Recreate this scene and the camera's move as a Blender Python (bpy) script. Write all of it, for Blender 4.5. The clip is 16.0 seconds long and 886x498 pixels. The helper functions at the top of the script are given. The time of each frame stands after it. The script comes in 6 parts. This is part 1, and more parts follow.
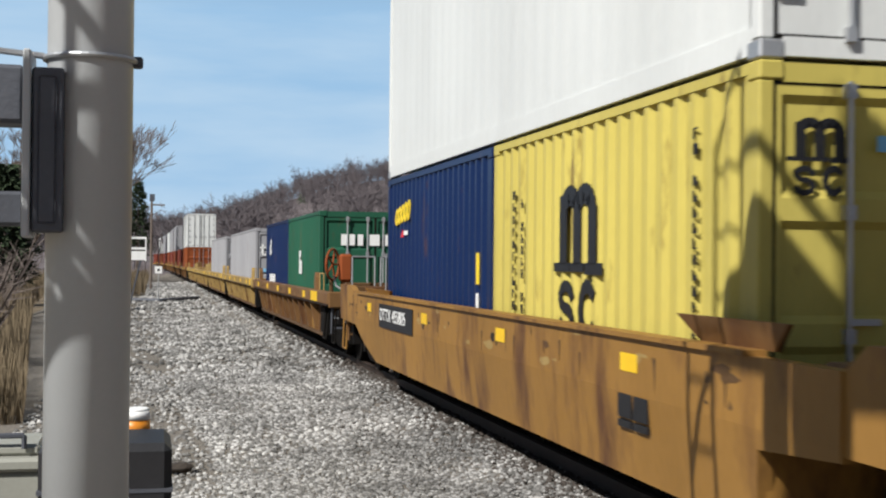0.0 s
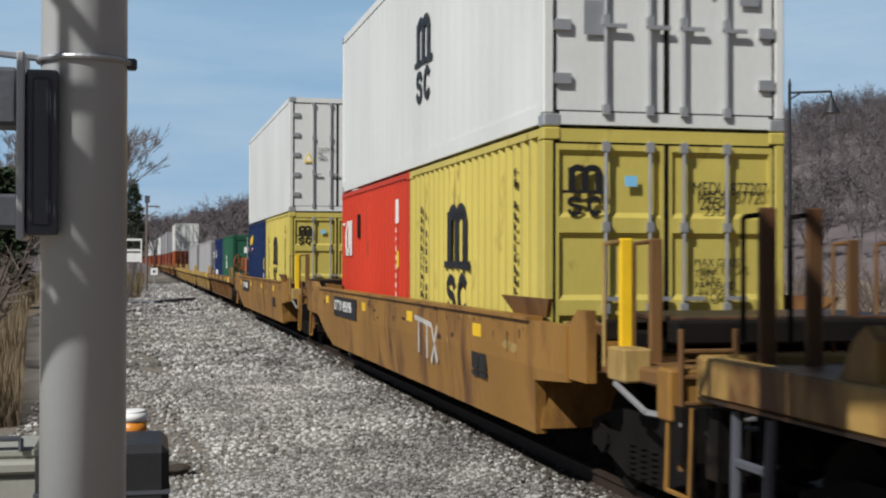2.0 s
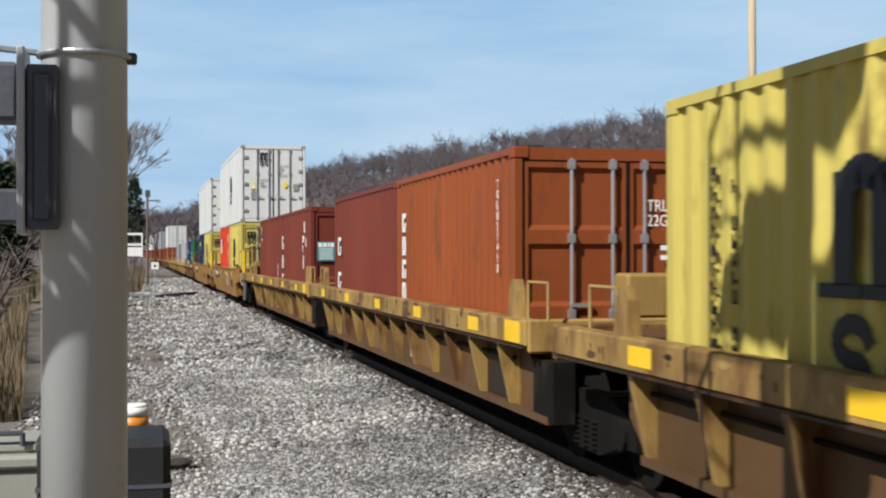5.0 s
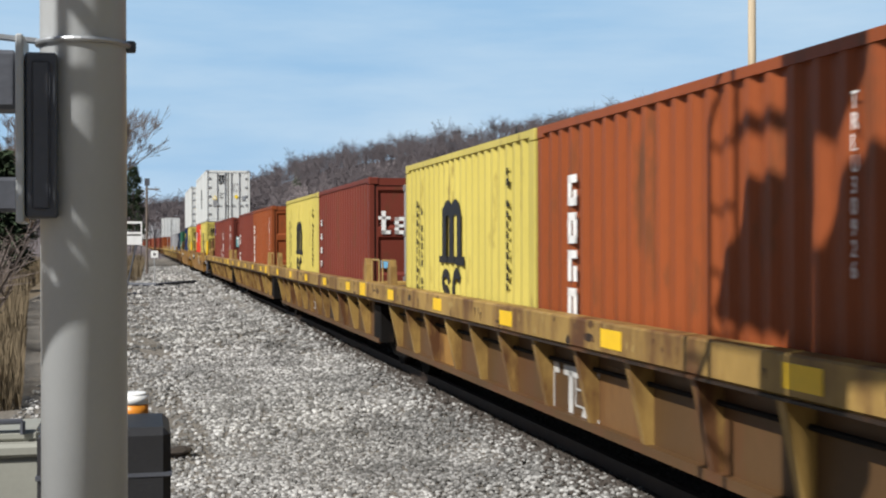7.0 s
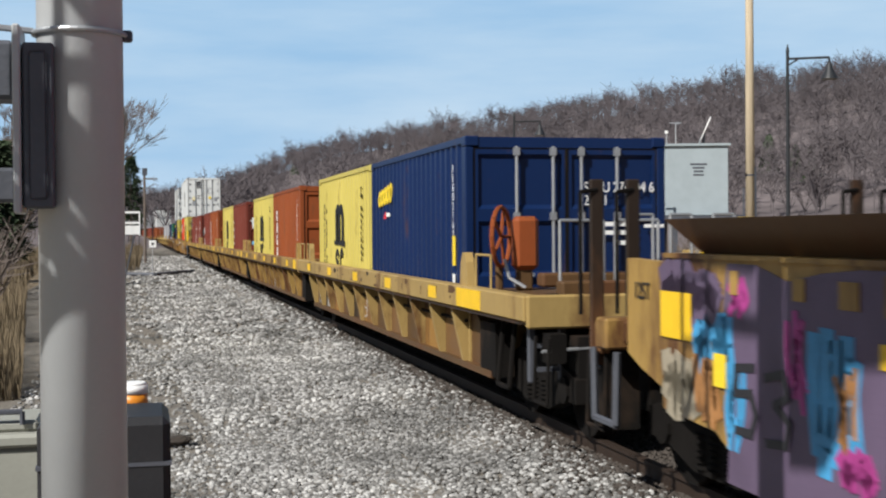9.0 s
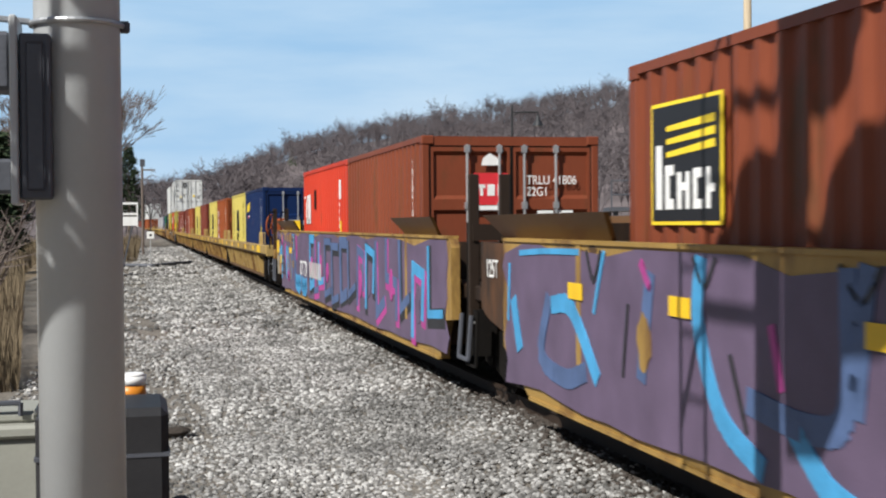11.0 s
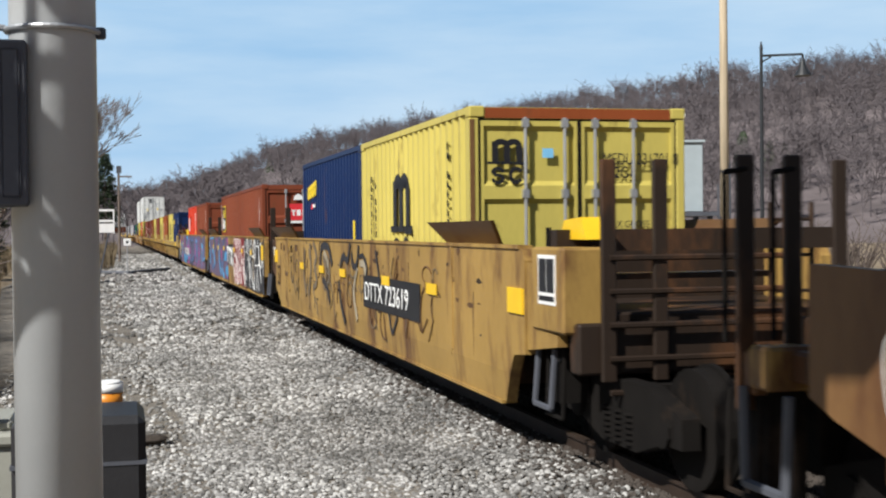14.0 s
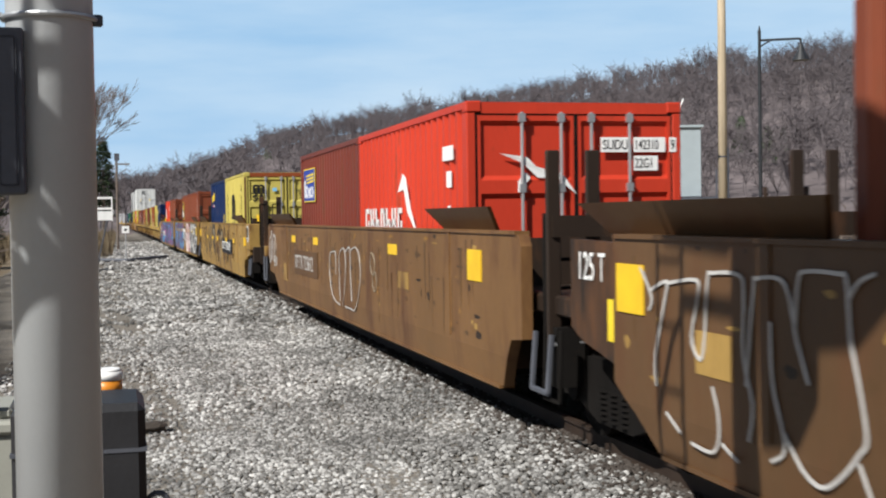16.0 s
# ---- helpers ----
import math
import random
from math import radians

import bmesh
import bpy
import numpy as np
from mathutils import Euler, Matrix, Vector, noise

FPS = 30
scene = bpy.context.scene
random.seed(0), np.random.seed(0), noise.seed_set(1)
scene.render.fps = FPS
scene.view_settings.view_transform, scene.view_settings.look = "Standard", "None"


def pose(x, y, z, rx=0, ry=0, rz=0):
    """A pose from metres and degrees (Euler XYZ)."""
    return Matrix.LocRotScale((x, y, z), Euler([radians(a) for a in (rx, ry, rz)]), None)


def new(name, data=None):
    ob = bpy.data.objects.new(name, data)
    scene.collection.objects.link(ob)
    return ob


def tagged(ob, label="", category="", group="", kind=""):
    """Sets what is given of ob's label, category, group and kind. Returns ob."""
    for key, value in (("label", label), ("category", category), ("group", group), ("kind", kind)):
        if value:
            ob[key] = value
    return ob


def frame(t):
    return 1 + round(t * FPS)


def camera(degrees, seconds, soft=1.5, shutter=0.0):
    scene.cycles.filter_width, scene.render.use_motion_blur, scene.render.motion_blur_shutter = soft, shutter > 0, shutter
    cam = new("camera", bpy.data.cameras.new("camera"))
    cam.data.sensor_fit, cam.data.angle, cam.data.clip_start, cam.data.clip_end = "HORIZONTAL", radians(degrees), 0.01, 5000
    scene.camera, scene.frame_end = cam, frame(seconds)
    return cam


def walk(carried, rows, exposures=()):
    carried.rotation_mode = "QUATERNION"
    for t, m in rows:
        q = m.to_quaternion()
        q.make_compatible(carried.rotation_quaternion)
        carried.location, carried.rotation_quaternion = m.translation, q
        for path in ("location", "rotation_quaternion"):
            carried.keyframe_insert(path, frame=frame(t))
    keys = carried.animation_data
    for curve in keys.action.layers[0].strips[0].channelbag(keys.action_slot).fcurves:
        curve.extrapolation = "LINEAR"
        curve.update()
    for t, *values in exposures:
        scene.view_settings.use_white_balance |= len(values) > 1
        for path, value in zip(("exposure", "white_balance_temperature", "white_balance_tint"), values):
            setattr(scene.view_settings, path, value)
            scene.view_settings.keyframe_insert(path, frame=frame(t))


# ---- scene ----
# ---- the camera: held in the hand beside the crossing mast ----
EYE = (0.0, 0.0, 2.07)
TURNS = [(0, -12.86, 0.61, -0.55), (0.5, -12.48, 0.56, -0.46), (1, -12.51, 0.75, -0.42), (1.5, -12.83, 0.70, -0.26), (2, -13.05, 0.58, -0.09), (2.5, -12.94, 0.56, -0.01), (3, -12.61, 0.48, 0.05), (3.5, -12.64, 0.67, 0.06), (4, -13.04, 0.47, 0.08), (6.5, -12.97, 0.05, 0.09), (7, -13.04, -0.24, 0.11), (7.5, -13.01, -0.38, 0.18), (8, -12.94, -0.50, 0.39), (8.5, -12.84, -0.52, 0.44), (9, -13.12, -0.78, 0.44), (11.5, -13.27, -1.20, 0.54), (12, -13.68, -1.04, 0.49), (12.5, -13.88, -1.04, 0.42), (13, -13.92, -0.99, 0.45), (13.5, -13.89, -0.87, 0.59), (14, -14.21, -0.92, 0.61), (14.5, -14.32, -1.12, 0.71), (15, -14.27, -1.40, 0.83), (15.5, -14.24, -1.52, 0.90), (16, -14.28, -1.54, 0.86)]
cam = camera(38.4, 16.0, soft=2.1, shutter=0.15)
walk(cam, [(t, pose(*EYE, 90 + pitch, roll, yaw)) for t, yaw, pitch, roll in TURNS],
     exposures=((0, 0.16), (1, -0.06), (2, -0.16), (2.7, -0.14), (4, 0.16), (9, 0.18), (11.5, 0.26), (16, 0.26)))

# ---- light: spring sun behind the camera, thin haze in the sky ----
SUN_AZ, SUN_EL = 55.0, 42.0          # the light travels this far to the right of +y, and down
world = bpy.data.worlds.new("sky")
scene.world = world
world.use_nodes = True
wn, wl = world.node_tree.nodes, world.node_tree.links
sky = wn.new("ShaderNodeTexSky")
sky.sky_type, sky.sun_disc = "NISHITA", False
sky.sun_elevation, sky.sun_rotation = radians(SUN_EL), radians(180 + SUN_AZ)
sky.air_density, sky.dust_density, sky.ozone_density = 1.0, 0.6, 1.5
# thin high cloud drawn out in streaks, over a hazy pale blue
tc = wn.new("ShaderNodeTexCoord")
mp = wn.new("ShaderNodeMapping")
mp.inputs["Scale"].default_value = (1.2, 1.2, 7.0)
mp.inputs["Rotation"].default_value = (0.12, 0.0, 0.3)
wl.new(tc.outputs["Generated"], mp.inputs[0])
cloud = wn.new("ShaderNodeTexNoise")
cloud.inputs["Scale"].default_value, cloud.inputs["Detail"].default_value, cloud.inputs["Roughness"].default_value = 2.2, 7, 0.55
wl.new(mp.outputs[0], cloud.inputs["Vector"])
thin = wn.new("ShaderNodeMapRange")
thin.inputs["From Min"].default_value, thin.inputs["From Max"].default_value = 0.38, 0.68
wl.new(cloud.outputs[0], thin.inputs[0])
veil = wn.new("ShaderNodeMix")
veil.data_type = "RGBA"
wl.new(thin.outputs[0], veil.inputs[0])
veil.inputs[6].default_value = (7.6, 12.4, 17.8, 1)
veil.inputs[7].default_value = (11.9, 15.6, 19.2, 1)
# the haze lies low; overhead the clear sky shows through
sep = wn.new("ShaderNodeSeparateXYZ")
wl.new(tc.outputs["Generated"], sep.inputs[0])
low = wn.new("ShaderNodeMapRange")
low.inputs["From Min"].default_value, low.inputs["From Max"].default_value = 0.19, 0.34
low.inputs["To Min"].default_value, low.inputs["To Max"].default_value = 1.0, 0.03
wl.new(sep.outputs[2], low.inputs[0])
haze = wn.new("ShaderNodeMix")
haze.data_type = "RGBA"
wl.new(low.outputs[0], haze.inputs[0])
wl.new(sky.outputs[0], haze.inputs[6])
wl.new(veil.outputs[2], haze.inputs[7])
wl.new(haze.outputs[2], wn["Background"].inputs[0])
wn["Background"].inputs[1].default_value = 0.040
sun = new("sun", bpy.data.lights.new("sun", "SUN"))
sun.data.energy, sun.data.angle, sun.data.color = 5.3, radians(0.6), (1.0, 0.975, 0.93)
sun_dir = Vector((math.sin(radians(SUN_AZ)) * math.cos(radians(SUN_EL)), math.cos(radians(SUN_AZ)) * math.cos(radians(SUN_EL)), -math.sin(radians(SUN_EL))))
sun.matrix_world = Matrix.Translation((-20, -25, 30)) @ sun_dir.to_track_quat("-Z", "Y").to_matrix().to_4x4()

# ---- materials ----
def mat(name, color, rough=0.6, metal=0.0, vary=0.15, scale=3.0, bump=0.0, bscale=60.0, stain=None, stain_amt=0.0, stain_scale=1.2, stretch=(1, 1, 1), spec=0.4):
    """A painted or natural surface with two scales of variation and optional stains."""
    m = bpy.data.materials.new(name)
    m.use_nodes = True
    n, l = m.node_tree.nodes, m.node_tree.links
    b = n["Principled BSDF"]
    b.inputs["Roughness"].default_value, b.inputs["Metallic"].default_value = rough, metal
    b.inputs["Specular IOR Level"].default_value = spec
    tc = n.new("ShaderNodeTexCoord")
    mp = n.new("ShaderNodeMapping")
    mp.inputs["Scale"].default_value = stretch
    l.new(tc.outputs["Object"], mp.inputs[0])
    big = n.new("ShaderNodeTexNoise")
    big.inputs["Scale"].default_value, big.inputs["Detail"].default_value = scale, 6
    l.new(mp.outputs[0], big.inputs["Vector"])
    fine = n.new("ShaderNodeTexNoise")
    fine.inputs["Scale"].default_value, fine.inputs["Detail"].default_value = bscale, 4
    l.new(mp.outputs[0], fine.inputs["Vector"])
    add = n.new("ShaderNodeMath")
    add.operation = "MULTIPLY_ADD"
    add.inputs[1].default_value = 0.35
    l.new(fine.outputs[0], add.inputs[0])
    l.new(big.outputs[0], add.inputs[2])
    mr = n.new("ShaderNodeMapRange")
    mr.inputs["From Min"].default_value, mr.inputs["From Max"].default_value = 0.35, 1.0
    mr.inputs["To Min"].default_value, mr.inputs["To Max"].default_value = 1 - vary, 1 + vary
    l.new(add.outputs[0], mr.inputs[0])
    mul = n.new("ShaderNodeVectorMath")
    mul.operation = "SCALE"
    mul.inputs[0].default_value = color[:3]
    l.new(mr.outputs[0], mul.inputs["Scale"])
    out = mul.outputs[0]
    if stain:
        st = n.new("ShaderNodeTexNoise")
        st.inputs["Scale"].default_value, st.inputs["Detail"].default_value, st.inputs["Roughness"].default_value = stain_scale, 8, 0.65
        l.new(mp.outputs[0], st.inputs["Vector"])
        sr = n.new("ShaderNodeMapRange")
        sr.inputs["From Min"].default_value, sr.inputs["From Max"].default_value = 0.62 - 0.24 * stain_amt, 0.74 - 0.16 * stain_amt
        l.new(st.outputs[0], sr.inputs[0])
        mx = n.new("ShaderNodeMix")
        mx.data_type = "RGBA"
        l.new(sr.outputs[0], mx.inputs[0])
        l.new(out, mx.inputs[6])
        mx.inputs[7].default_value = (*stain, 1)
        out = mx.outputs[2]
    l.new(out, b.inputs["Base Color"])
    if bump:
        bp = n.new("ShaderNodeBump")
        bp.inputs["Strength"].default_value, bp.inputs["Distance"].default_value = bump, 0.02
        l.new(fine.outputs[0], bp.inputs["Height"])
        l.new(bp.outputs[0], b.inputs["Normal"])
    return m


RUST = (0.10, 0.045, 0.02)
DIRT = (0.11, 0.085, 0.06)


def paint(name, color, worn=0.25, rough=0.5):
    return mat(name, color, rough, vary=0.10 + 0.3 * worn, scale=0.8, bscale=25, bump=0.05, stain=RUST if worn > 0.03 else None, stain_amt=worn, stain_scale=1.6, stretch=(1, 1, 0.35), spec=0.25)


M = {
    "yellow_box": paint("pale_yellow_container_paint", (0.50, 0.415, 0.10), 0.22),
    "blue_box": paint("dark_blue_container_paint", (0.005, 0.018, 0.070), 0.1, 0.35),
    "red_box": paint("red_container_paint", (0.492, 0.041, 0.018), 0.15),
    "maroon_box": paint("maroon_container_paint", (0.152, 0.033, 0.021), 0.32),
    "brown_box": paint("brown_red_container_paint", (0.182, 0.046, 0.021), 0.32),
    "orange_box": paint("orange_brown_container_paint", (0.238, 0.059, 0.017), 0.32),
    "green_box": paint("green_container_paint", (0.018, 0.091, 0.052), 0.2),
    "white_box": paint("white_reefer_paint", (0.63, 0.645, 0.63), 0.02, 0.45),
    "grey_box": paint("pale_grey_container_paint", (0.303, 0.303, 0.316), 0.1),
    "steel": mat("galvanised_steel", (0.45, 0.46, 0.47), 0.45, 0.7, 0.2),
    # grime, with the shade round the trucks put into the near-black colour
    "dark": mat("grimy_shade_black_steel", (0.008, 0.0068, 0.006), 0.85, 0.0, 0.4, stain=(0.03, 0.02, 0.014), stain_amt=0.25, spec=0.12),
    "well_tan": paint("tan_yellow_well_paint", (0.28, 0.146, 0.036), 0.56),
    "well_yellow": paint("faded_yellow_well_paint", (0.345, 0.235, 0.085), 0.46),
    "well_worn": paint("rust-streaked_yellow_well_paint", (0.34, 0.215, 0.066), 0.78),
    "well_brown": paint("rusty_brown_well_paint", (0.175, 0.092, 0.036), 0.6),
    "well_ochre": paint("dirty_ochre_well_paint", (0.345, 0.215, 0.062), 0.62),
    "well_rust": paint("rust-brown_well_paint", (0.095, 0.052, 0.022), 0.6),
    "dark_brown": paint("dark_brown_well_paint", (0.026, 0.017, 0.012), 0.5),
    "well_umber": paint("dark_umber_well_paint", (0.105, 0.056, 0.025), 0.6),
    "reflector": mat("yellow_reflector", (0.80, 0.50, 0.02), 0.4),
    "black": mat("black_lettering", (0.012, 0.012, 0.014), 0.5),
    "white": mat("white_lettering", (0.80, 0.80, 0.78), 0.5, vary=0.1),
    "slate": mat("dark_slate_steel", (0.075, 0.08, 0.095), 0.55, 0.1, vary=0.25, bump=0.1),
    "rail": mat("worn_rail_steel", (0.045, 0.03, 0.022), 0.6, 0.3, 0.3),
    "tie": mat("weathered_tie_timber", (0.05, 0.04, 0.032), 0.9, vary=0.4, scale=6, bump=0.4, stretch=(1, 8, 8)),
    "mast": mat("grey_painted_mast", (0.42, 0.435, 0.44), 0.38, vary=0.06, bump=0.03),
}

# ---- building helpers ----
def link(name, bm, material, parent=None, m=None, smooth=False):
    me = bpy.data.meshes.new(name)
    bmesh.ops.recalc_face_normals(bm, faces=bm.faces)
    bm.to_mesh(me)
    bm.free()
    if smooth:
        for p in me.polygons:
            p.use_smooth = len(p.vertices) < 5
    for q in material if isinstance(material, (list, tuple)) else [material]:
        me.materials.append(q)
    ob = new(name, me)
    if parent:
        ob.parent = parent
    if m is not None:
        ob.matrix_basis = m
    return ob


def part(name, bm, material, parent, label="", smooth=False):
    ob = link(name, bm, material, parent, None, smooth)
    return tagged(ob, label) if label else ob


def box(bm, x0, x1, y0, y1, z0, z1, bevel=0.0):
    v = [bm.verts.new(c) for c in ((x0, y0, z0), (x1, y0, z0), (x1, y1, z0), (x0, y1, z0), (x0, y0, z1), (x1, y0, z1), (x1, y1, z1), (x0, y1, z1))]
    f = [bm.faces.new([v[i] for i in q]) for q in ((3, 2, 1, 0), (4, 5, 6, 7), (0, 1, 5, 4), (1, 2, 6, 5), (2, 3, 7, 6), (3, 0, 4, 7))]
    if bevel:
        e = {e for q in f for e in q.edges}
        bmesh.ops.bevel(bm, geom=list(e), offset=bevel, segments=1, affect="EDGES")
    return bm


def boxes(*args, bevel=0.0):
    bm = bmesh.new()
    for a in args:
        box(bm, *a, bevel=bevel)
    return bm


def prism(bm, outline, axis, a, b):
    """Extrude a 2D outline along an axis from a to b. Outline in the other two axes, in order."""
    def at(q, w):
        c = list(q)
        c.insert(axis, w)
        return c
    lo, hi = [bm.verts.new(at(q, a)) for q in outline], [bm.verts.new(at(q, b)) for q in outline]
    n = len(outline)
    bm.faces.new(lo)
    bm.faces.new(hi[::-1])
    for i in range(n):
        bm.faces.new((lo[i], lo[(i + 1) % n], hi[(i + 1) % n], hi[i]))
    return bm


def rod(bm, p, q, r0, r1=None, n=8):
    p, q = Vector(p), Vector(q)
    r1 = r0 if r1 is None else r1
    t = (q - p).to_track_quat("Z", "Y").to_matrix().to_4x4()
    m = Matrix.Translation((p + q) / 2) @ t
    bmesh.ops.create_cone(bm, cap_ends=True, segments=n, radius1=r0, radius2=r1, depth=(q - p).length, matrix=m)
    return bm


def pipe(points, r, n=6):
    bm = bmesh.new()
    for a, b in zip(points, points[1:]):
        rod(bm, a, b, r, r, n)
    return bm


def hoop(centre, radius, r, axis=2, n=40, m=8):
    """A closed ring of round rod about an axis (1 or 2)."""
    bm, rows = bmesh.new(), []
    for k in range(n):
        a = k * math.tau / n
        row = []
        for j in range(m):
            b = j * math.tau / m
            d, h = radius + r * math.cos(b), r * math.sin(b)
            o = Vector((d * math.cos(a), d * math.sin(a), h)) if axis == 2 else Vector((d * math.cos(a), h, d * math.sin(a)))
            row.append(bm.verts.new(Vector(centre) + o))
        rows.append(row)
    for k in range(n):
        p, q = rows[k], rows[(k + 1) % n]
        for j in range(m):
            bm.faces.new((p[j], p[(j + 1) % m], q[(j + 1) % m], q[j]))
    return bm


def thing(name, label, category, m=None, group="", kind=""):
    ob = new(name)
    if m is not None:
        ob.matrix_basis = m
    return tagged(ob, label, category, group, kind)

# ---- the line of the track: straight beside the camera, bending left far off ----
RAIL_Z, TRACK_X = 0.17, 4.84
BEND = ((-260, 0.0), (0, 0.0), (50, -0.25), (100, -0.7), (150, -0.9), (220, -1.6), (280, -4.5), (350, -12.0), (450, -32.0), (560, -66.0))


def lateral(s):
    for (a, p), (b, q) in zip(BEND, BEND[1:]):
        if s <= b:
            k = (s - a) / (b - a)
            return p + (q - p) * k
    return BEND[-1][1]


def side_of(s):
    """The bend smoothed over a coach length."""
    return sum(lateral(s + d) for d in (-24, -16, -8, 0, 8, 16, 24)) / 7


def track_pose(s):
    slope = (side_of(s + 4) - side_of(s - 4)) / 8
    return Matrix.Translation((TRACK_X + side_of(s), s, RAIL_Z)) @ pose(0, 0, 0, 0, 0, -math.degrees(math.atan(slope)))


def travelled(t):
    u = t / 10
    return 10 * (12.58 * u - 0.735 * u * u / 2 + 0.089 * u ** 3 / 3)


MOVING = []          # (thing, the middle of its car at the start, pose on the car)


def on_train(ob, middle, m=None):
    MOVING.append((ob, middle, m if m is not None else Matrix()))
    ob.matrix_basis = track_pose(middle) @ MOVING[-1][2]
    return ob


# ---- lettering and painted marks ----
LEFT = Matrix(((0, 0, -1, 0), (-1, 0, 0, 0), (0, 1, 0, 0), (0, 0, 0, 1)))     # a face that looks to -x
REAR = Matrix(((1, 0, 0, 0), (0, 0, -1, 0), (0, 1, 0, 0), (0, 0, 0, 1)))      # a face that looks to -y


def letters(words, size, place, face, material, parent, name="lettering", squeeze=1.0, align="LEFT", line=1.0):
    cu = bpy.data.curves.new("letters", "FONT")
    cu.body, cu.size, cu.align_x, cu.extrude, cu.space_line = words, size, align, 0.002, line
    ob = bpy.data.objects.new("letters", cu)
    scene.collection.objects.link(ob)
    me = bpy.data.meshes.new_from_object(ob.evaluated_get(bpy.context.evaluated_depsgraph_get()))
    bpy.data.objects.remove(ob)
    bpy.data.curves.remove(cu)
    me.transform(Matrix.Translation(place) @ face @ Matrix.Diagonal((squeeze, 1, 1, 1)))
    me.materials.clear()
    me.materials.append(material)
    ob = new(name, me)
    ob.parent = parent
    return ob


def marks(rects, place, face, material, parent, name="painted_mark", thick=0.004):
    """Flat painted shapes: rectangles (x0, x1, y0, y1) on a face."""
    bm = bmesh.new()
    for x0, x1, y0, y1 in rects:
        box(bm, x0, x1, y0, y1, -0.004, thick)
    bm.transform(Matrix.Translation(place) @ face)
    ob = part(name, bm, material, parent)
    return tagged(ob, kind="stuff") if len(rects) > 1 else ob


def poly_mark(shapes, place, face, material, parent, name="painted_mark", thick=0.004):
    bm = bmesh.new()
    for s in shapes:
        prism(bm, s, 2, -0.004, thick)
    bm.transform(Matrix.Translation(place) @ face)
    ob = part(name, bm, material, parent)
    return tagged(ob, kind="stuff") if len(shapes) > 1 else ob


def stroke(points, w, place, face, material, parent, name="painted_stroke"):
    """A painted line of even width along points (x, y) of a face."""
    bm = bmesh.new()
    for k, ((x0, y0), (x1, y1)) in enumerate(zip(points, points[1:])):
        d = Vector((x1 - x0, y1 - y0))
        if d.length < 1e-6:
            continue
        n = Vector((-d.y, d.x)).normalized() * w / 2
        e = d.normalized() * w * 0.4
        prism(bm, [(x0 - e.x + n.x, y0 - e.y + n.y), (x0 - e.x - n.x, y0 - e.y - n.y), (x1 + e.x - n.x, y1 + e.y - n.y), (x1 + e.x + n.x, y1 + e.y + n.y)], 2, -0.004, 0.003 + 0.0006 * (k % 3))
    bm.transform(Matrix.Translation(place) @ face)
    return tagged(part(name, bm, material, parent), kind="stuff")


def arc(cx, cy, rx, ry, a, b, n=10):
    """Points on part of an ellipse, from a to b degrees."""
    return [(cx + rx * math.cos(radians(a + (b - a) * k / n)), cy + ry * math.sin(radians(a + (b - a) * k / n))) for k in range(n + 1)]


def comb_logo(size, place, face, material, parent):
    """A three-stemmed comb with arched tops on a footed base, over two curled hooks."""
    s = size
    bars = [(0, .17, .06, .60), (.33, .50, .06, .50), (.67, .84, .06, .50), (-.14, .24, 0, .07), (.26, .57, 0, .07), (.60, .98, -.02, .07)]
    lines = [(arc(.25, .46, .165, .13, 165, 0), .15), (arc(.59, .46, .165, .13, 165, 0), .15),
             (arc(.16, -.20, .135, .085, 10, 270) + arc(.16, -.385, .135, .10, 90, -165), .085), (arc(.66, -.29, .15, .185, 45, 315), .10)]
    for pts, w in lines:
        stroke([(x * s, y * s) for x, y in pts], w * s, place, face, material, parent, "logo_shape")
    return marks([tuple(q * s for q in b) for b in bars], place, face, material, parent, "logo_shape")


# ---- containers ----
HALF = 1.219


def corrugated(x, y0, y1, z0, z1, depth=0.036, pitch=0.275, out=-1):
    """A pressed steel side sheet in the plane x, with trapezoid waves along y."""
    bm = bmesh.new()
    pts, y = [], y0
    n = max(1, round((y1 - y0) / pitch))
    p = (y1 - y0) / n
    for i in range(n):
        a = y0 + i * p
        pts += [(a, 0), (a + p * .26, 0), (a + p * .5, 1), (a + p * .76, 1)]
    pts.append((y1, 0))
    lo = [bm.verts.new((x - out * depth * d, y, z0)) for y, d in pts]
    hi = [bm.verts.new((x - out * depth * d, y, z1)) for y, d in pts]
    for i in range(len(pts) - 1):
        bm.faces.new((lo[i], lo[i + 1], hi[i + 1], hi[i]))
    return bm


def door_leaf(w, h, panels):
    """One pressed door leaf, its origin at the lower left, looking to -y: deep pans between flat bands."""
    bm = bmesh.new()
    if panels < 2:
        return box(bm, 0, w, 0.01, 0.07, 0, h, bevel=0.008)
    prof = [(0.0, 0.0)]
    for i in range(panels):
        a, b = i * h / panels, (i + 1) * h / panels
        prof += [(0.0, a + 0.07), (0.035, a + 0.12), (0.035, b - 0.12), (0.0, b - 0.07)]
    prof += [(0.0, h), (0.07, h), (0.07, 0.0)]
    prism(bm, prof, 0, 0.05, w - 0.05)
    box(bm, 0, 0.05, 0, 0.07, 0, h)
    box(bm, w - 0.05, w, 0, 0.07, 0, h)
    return bm


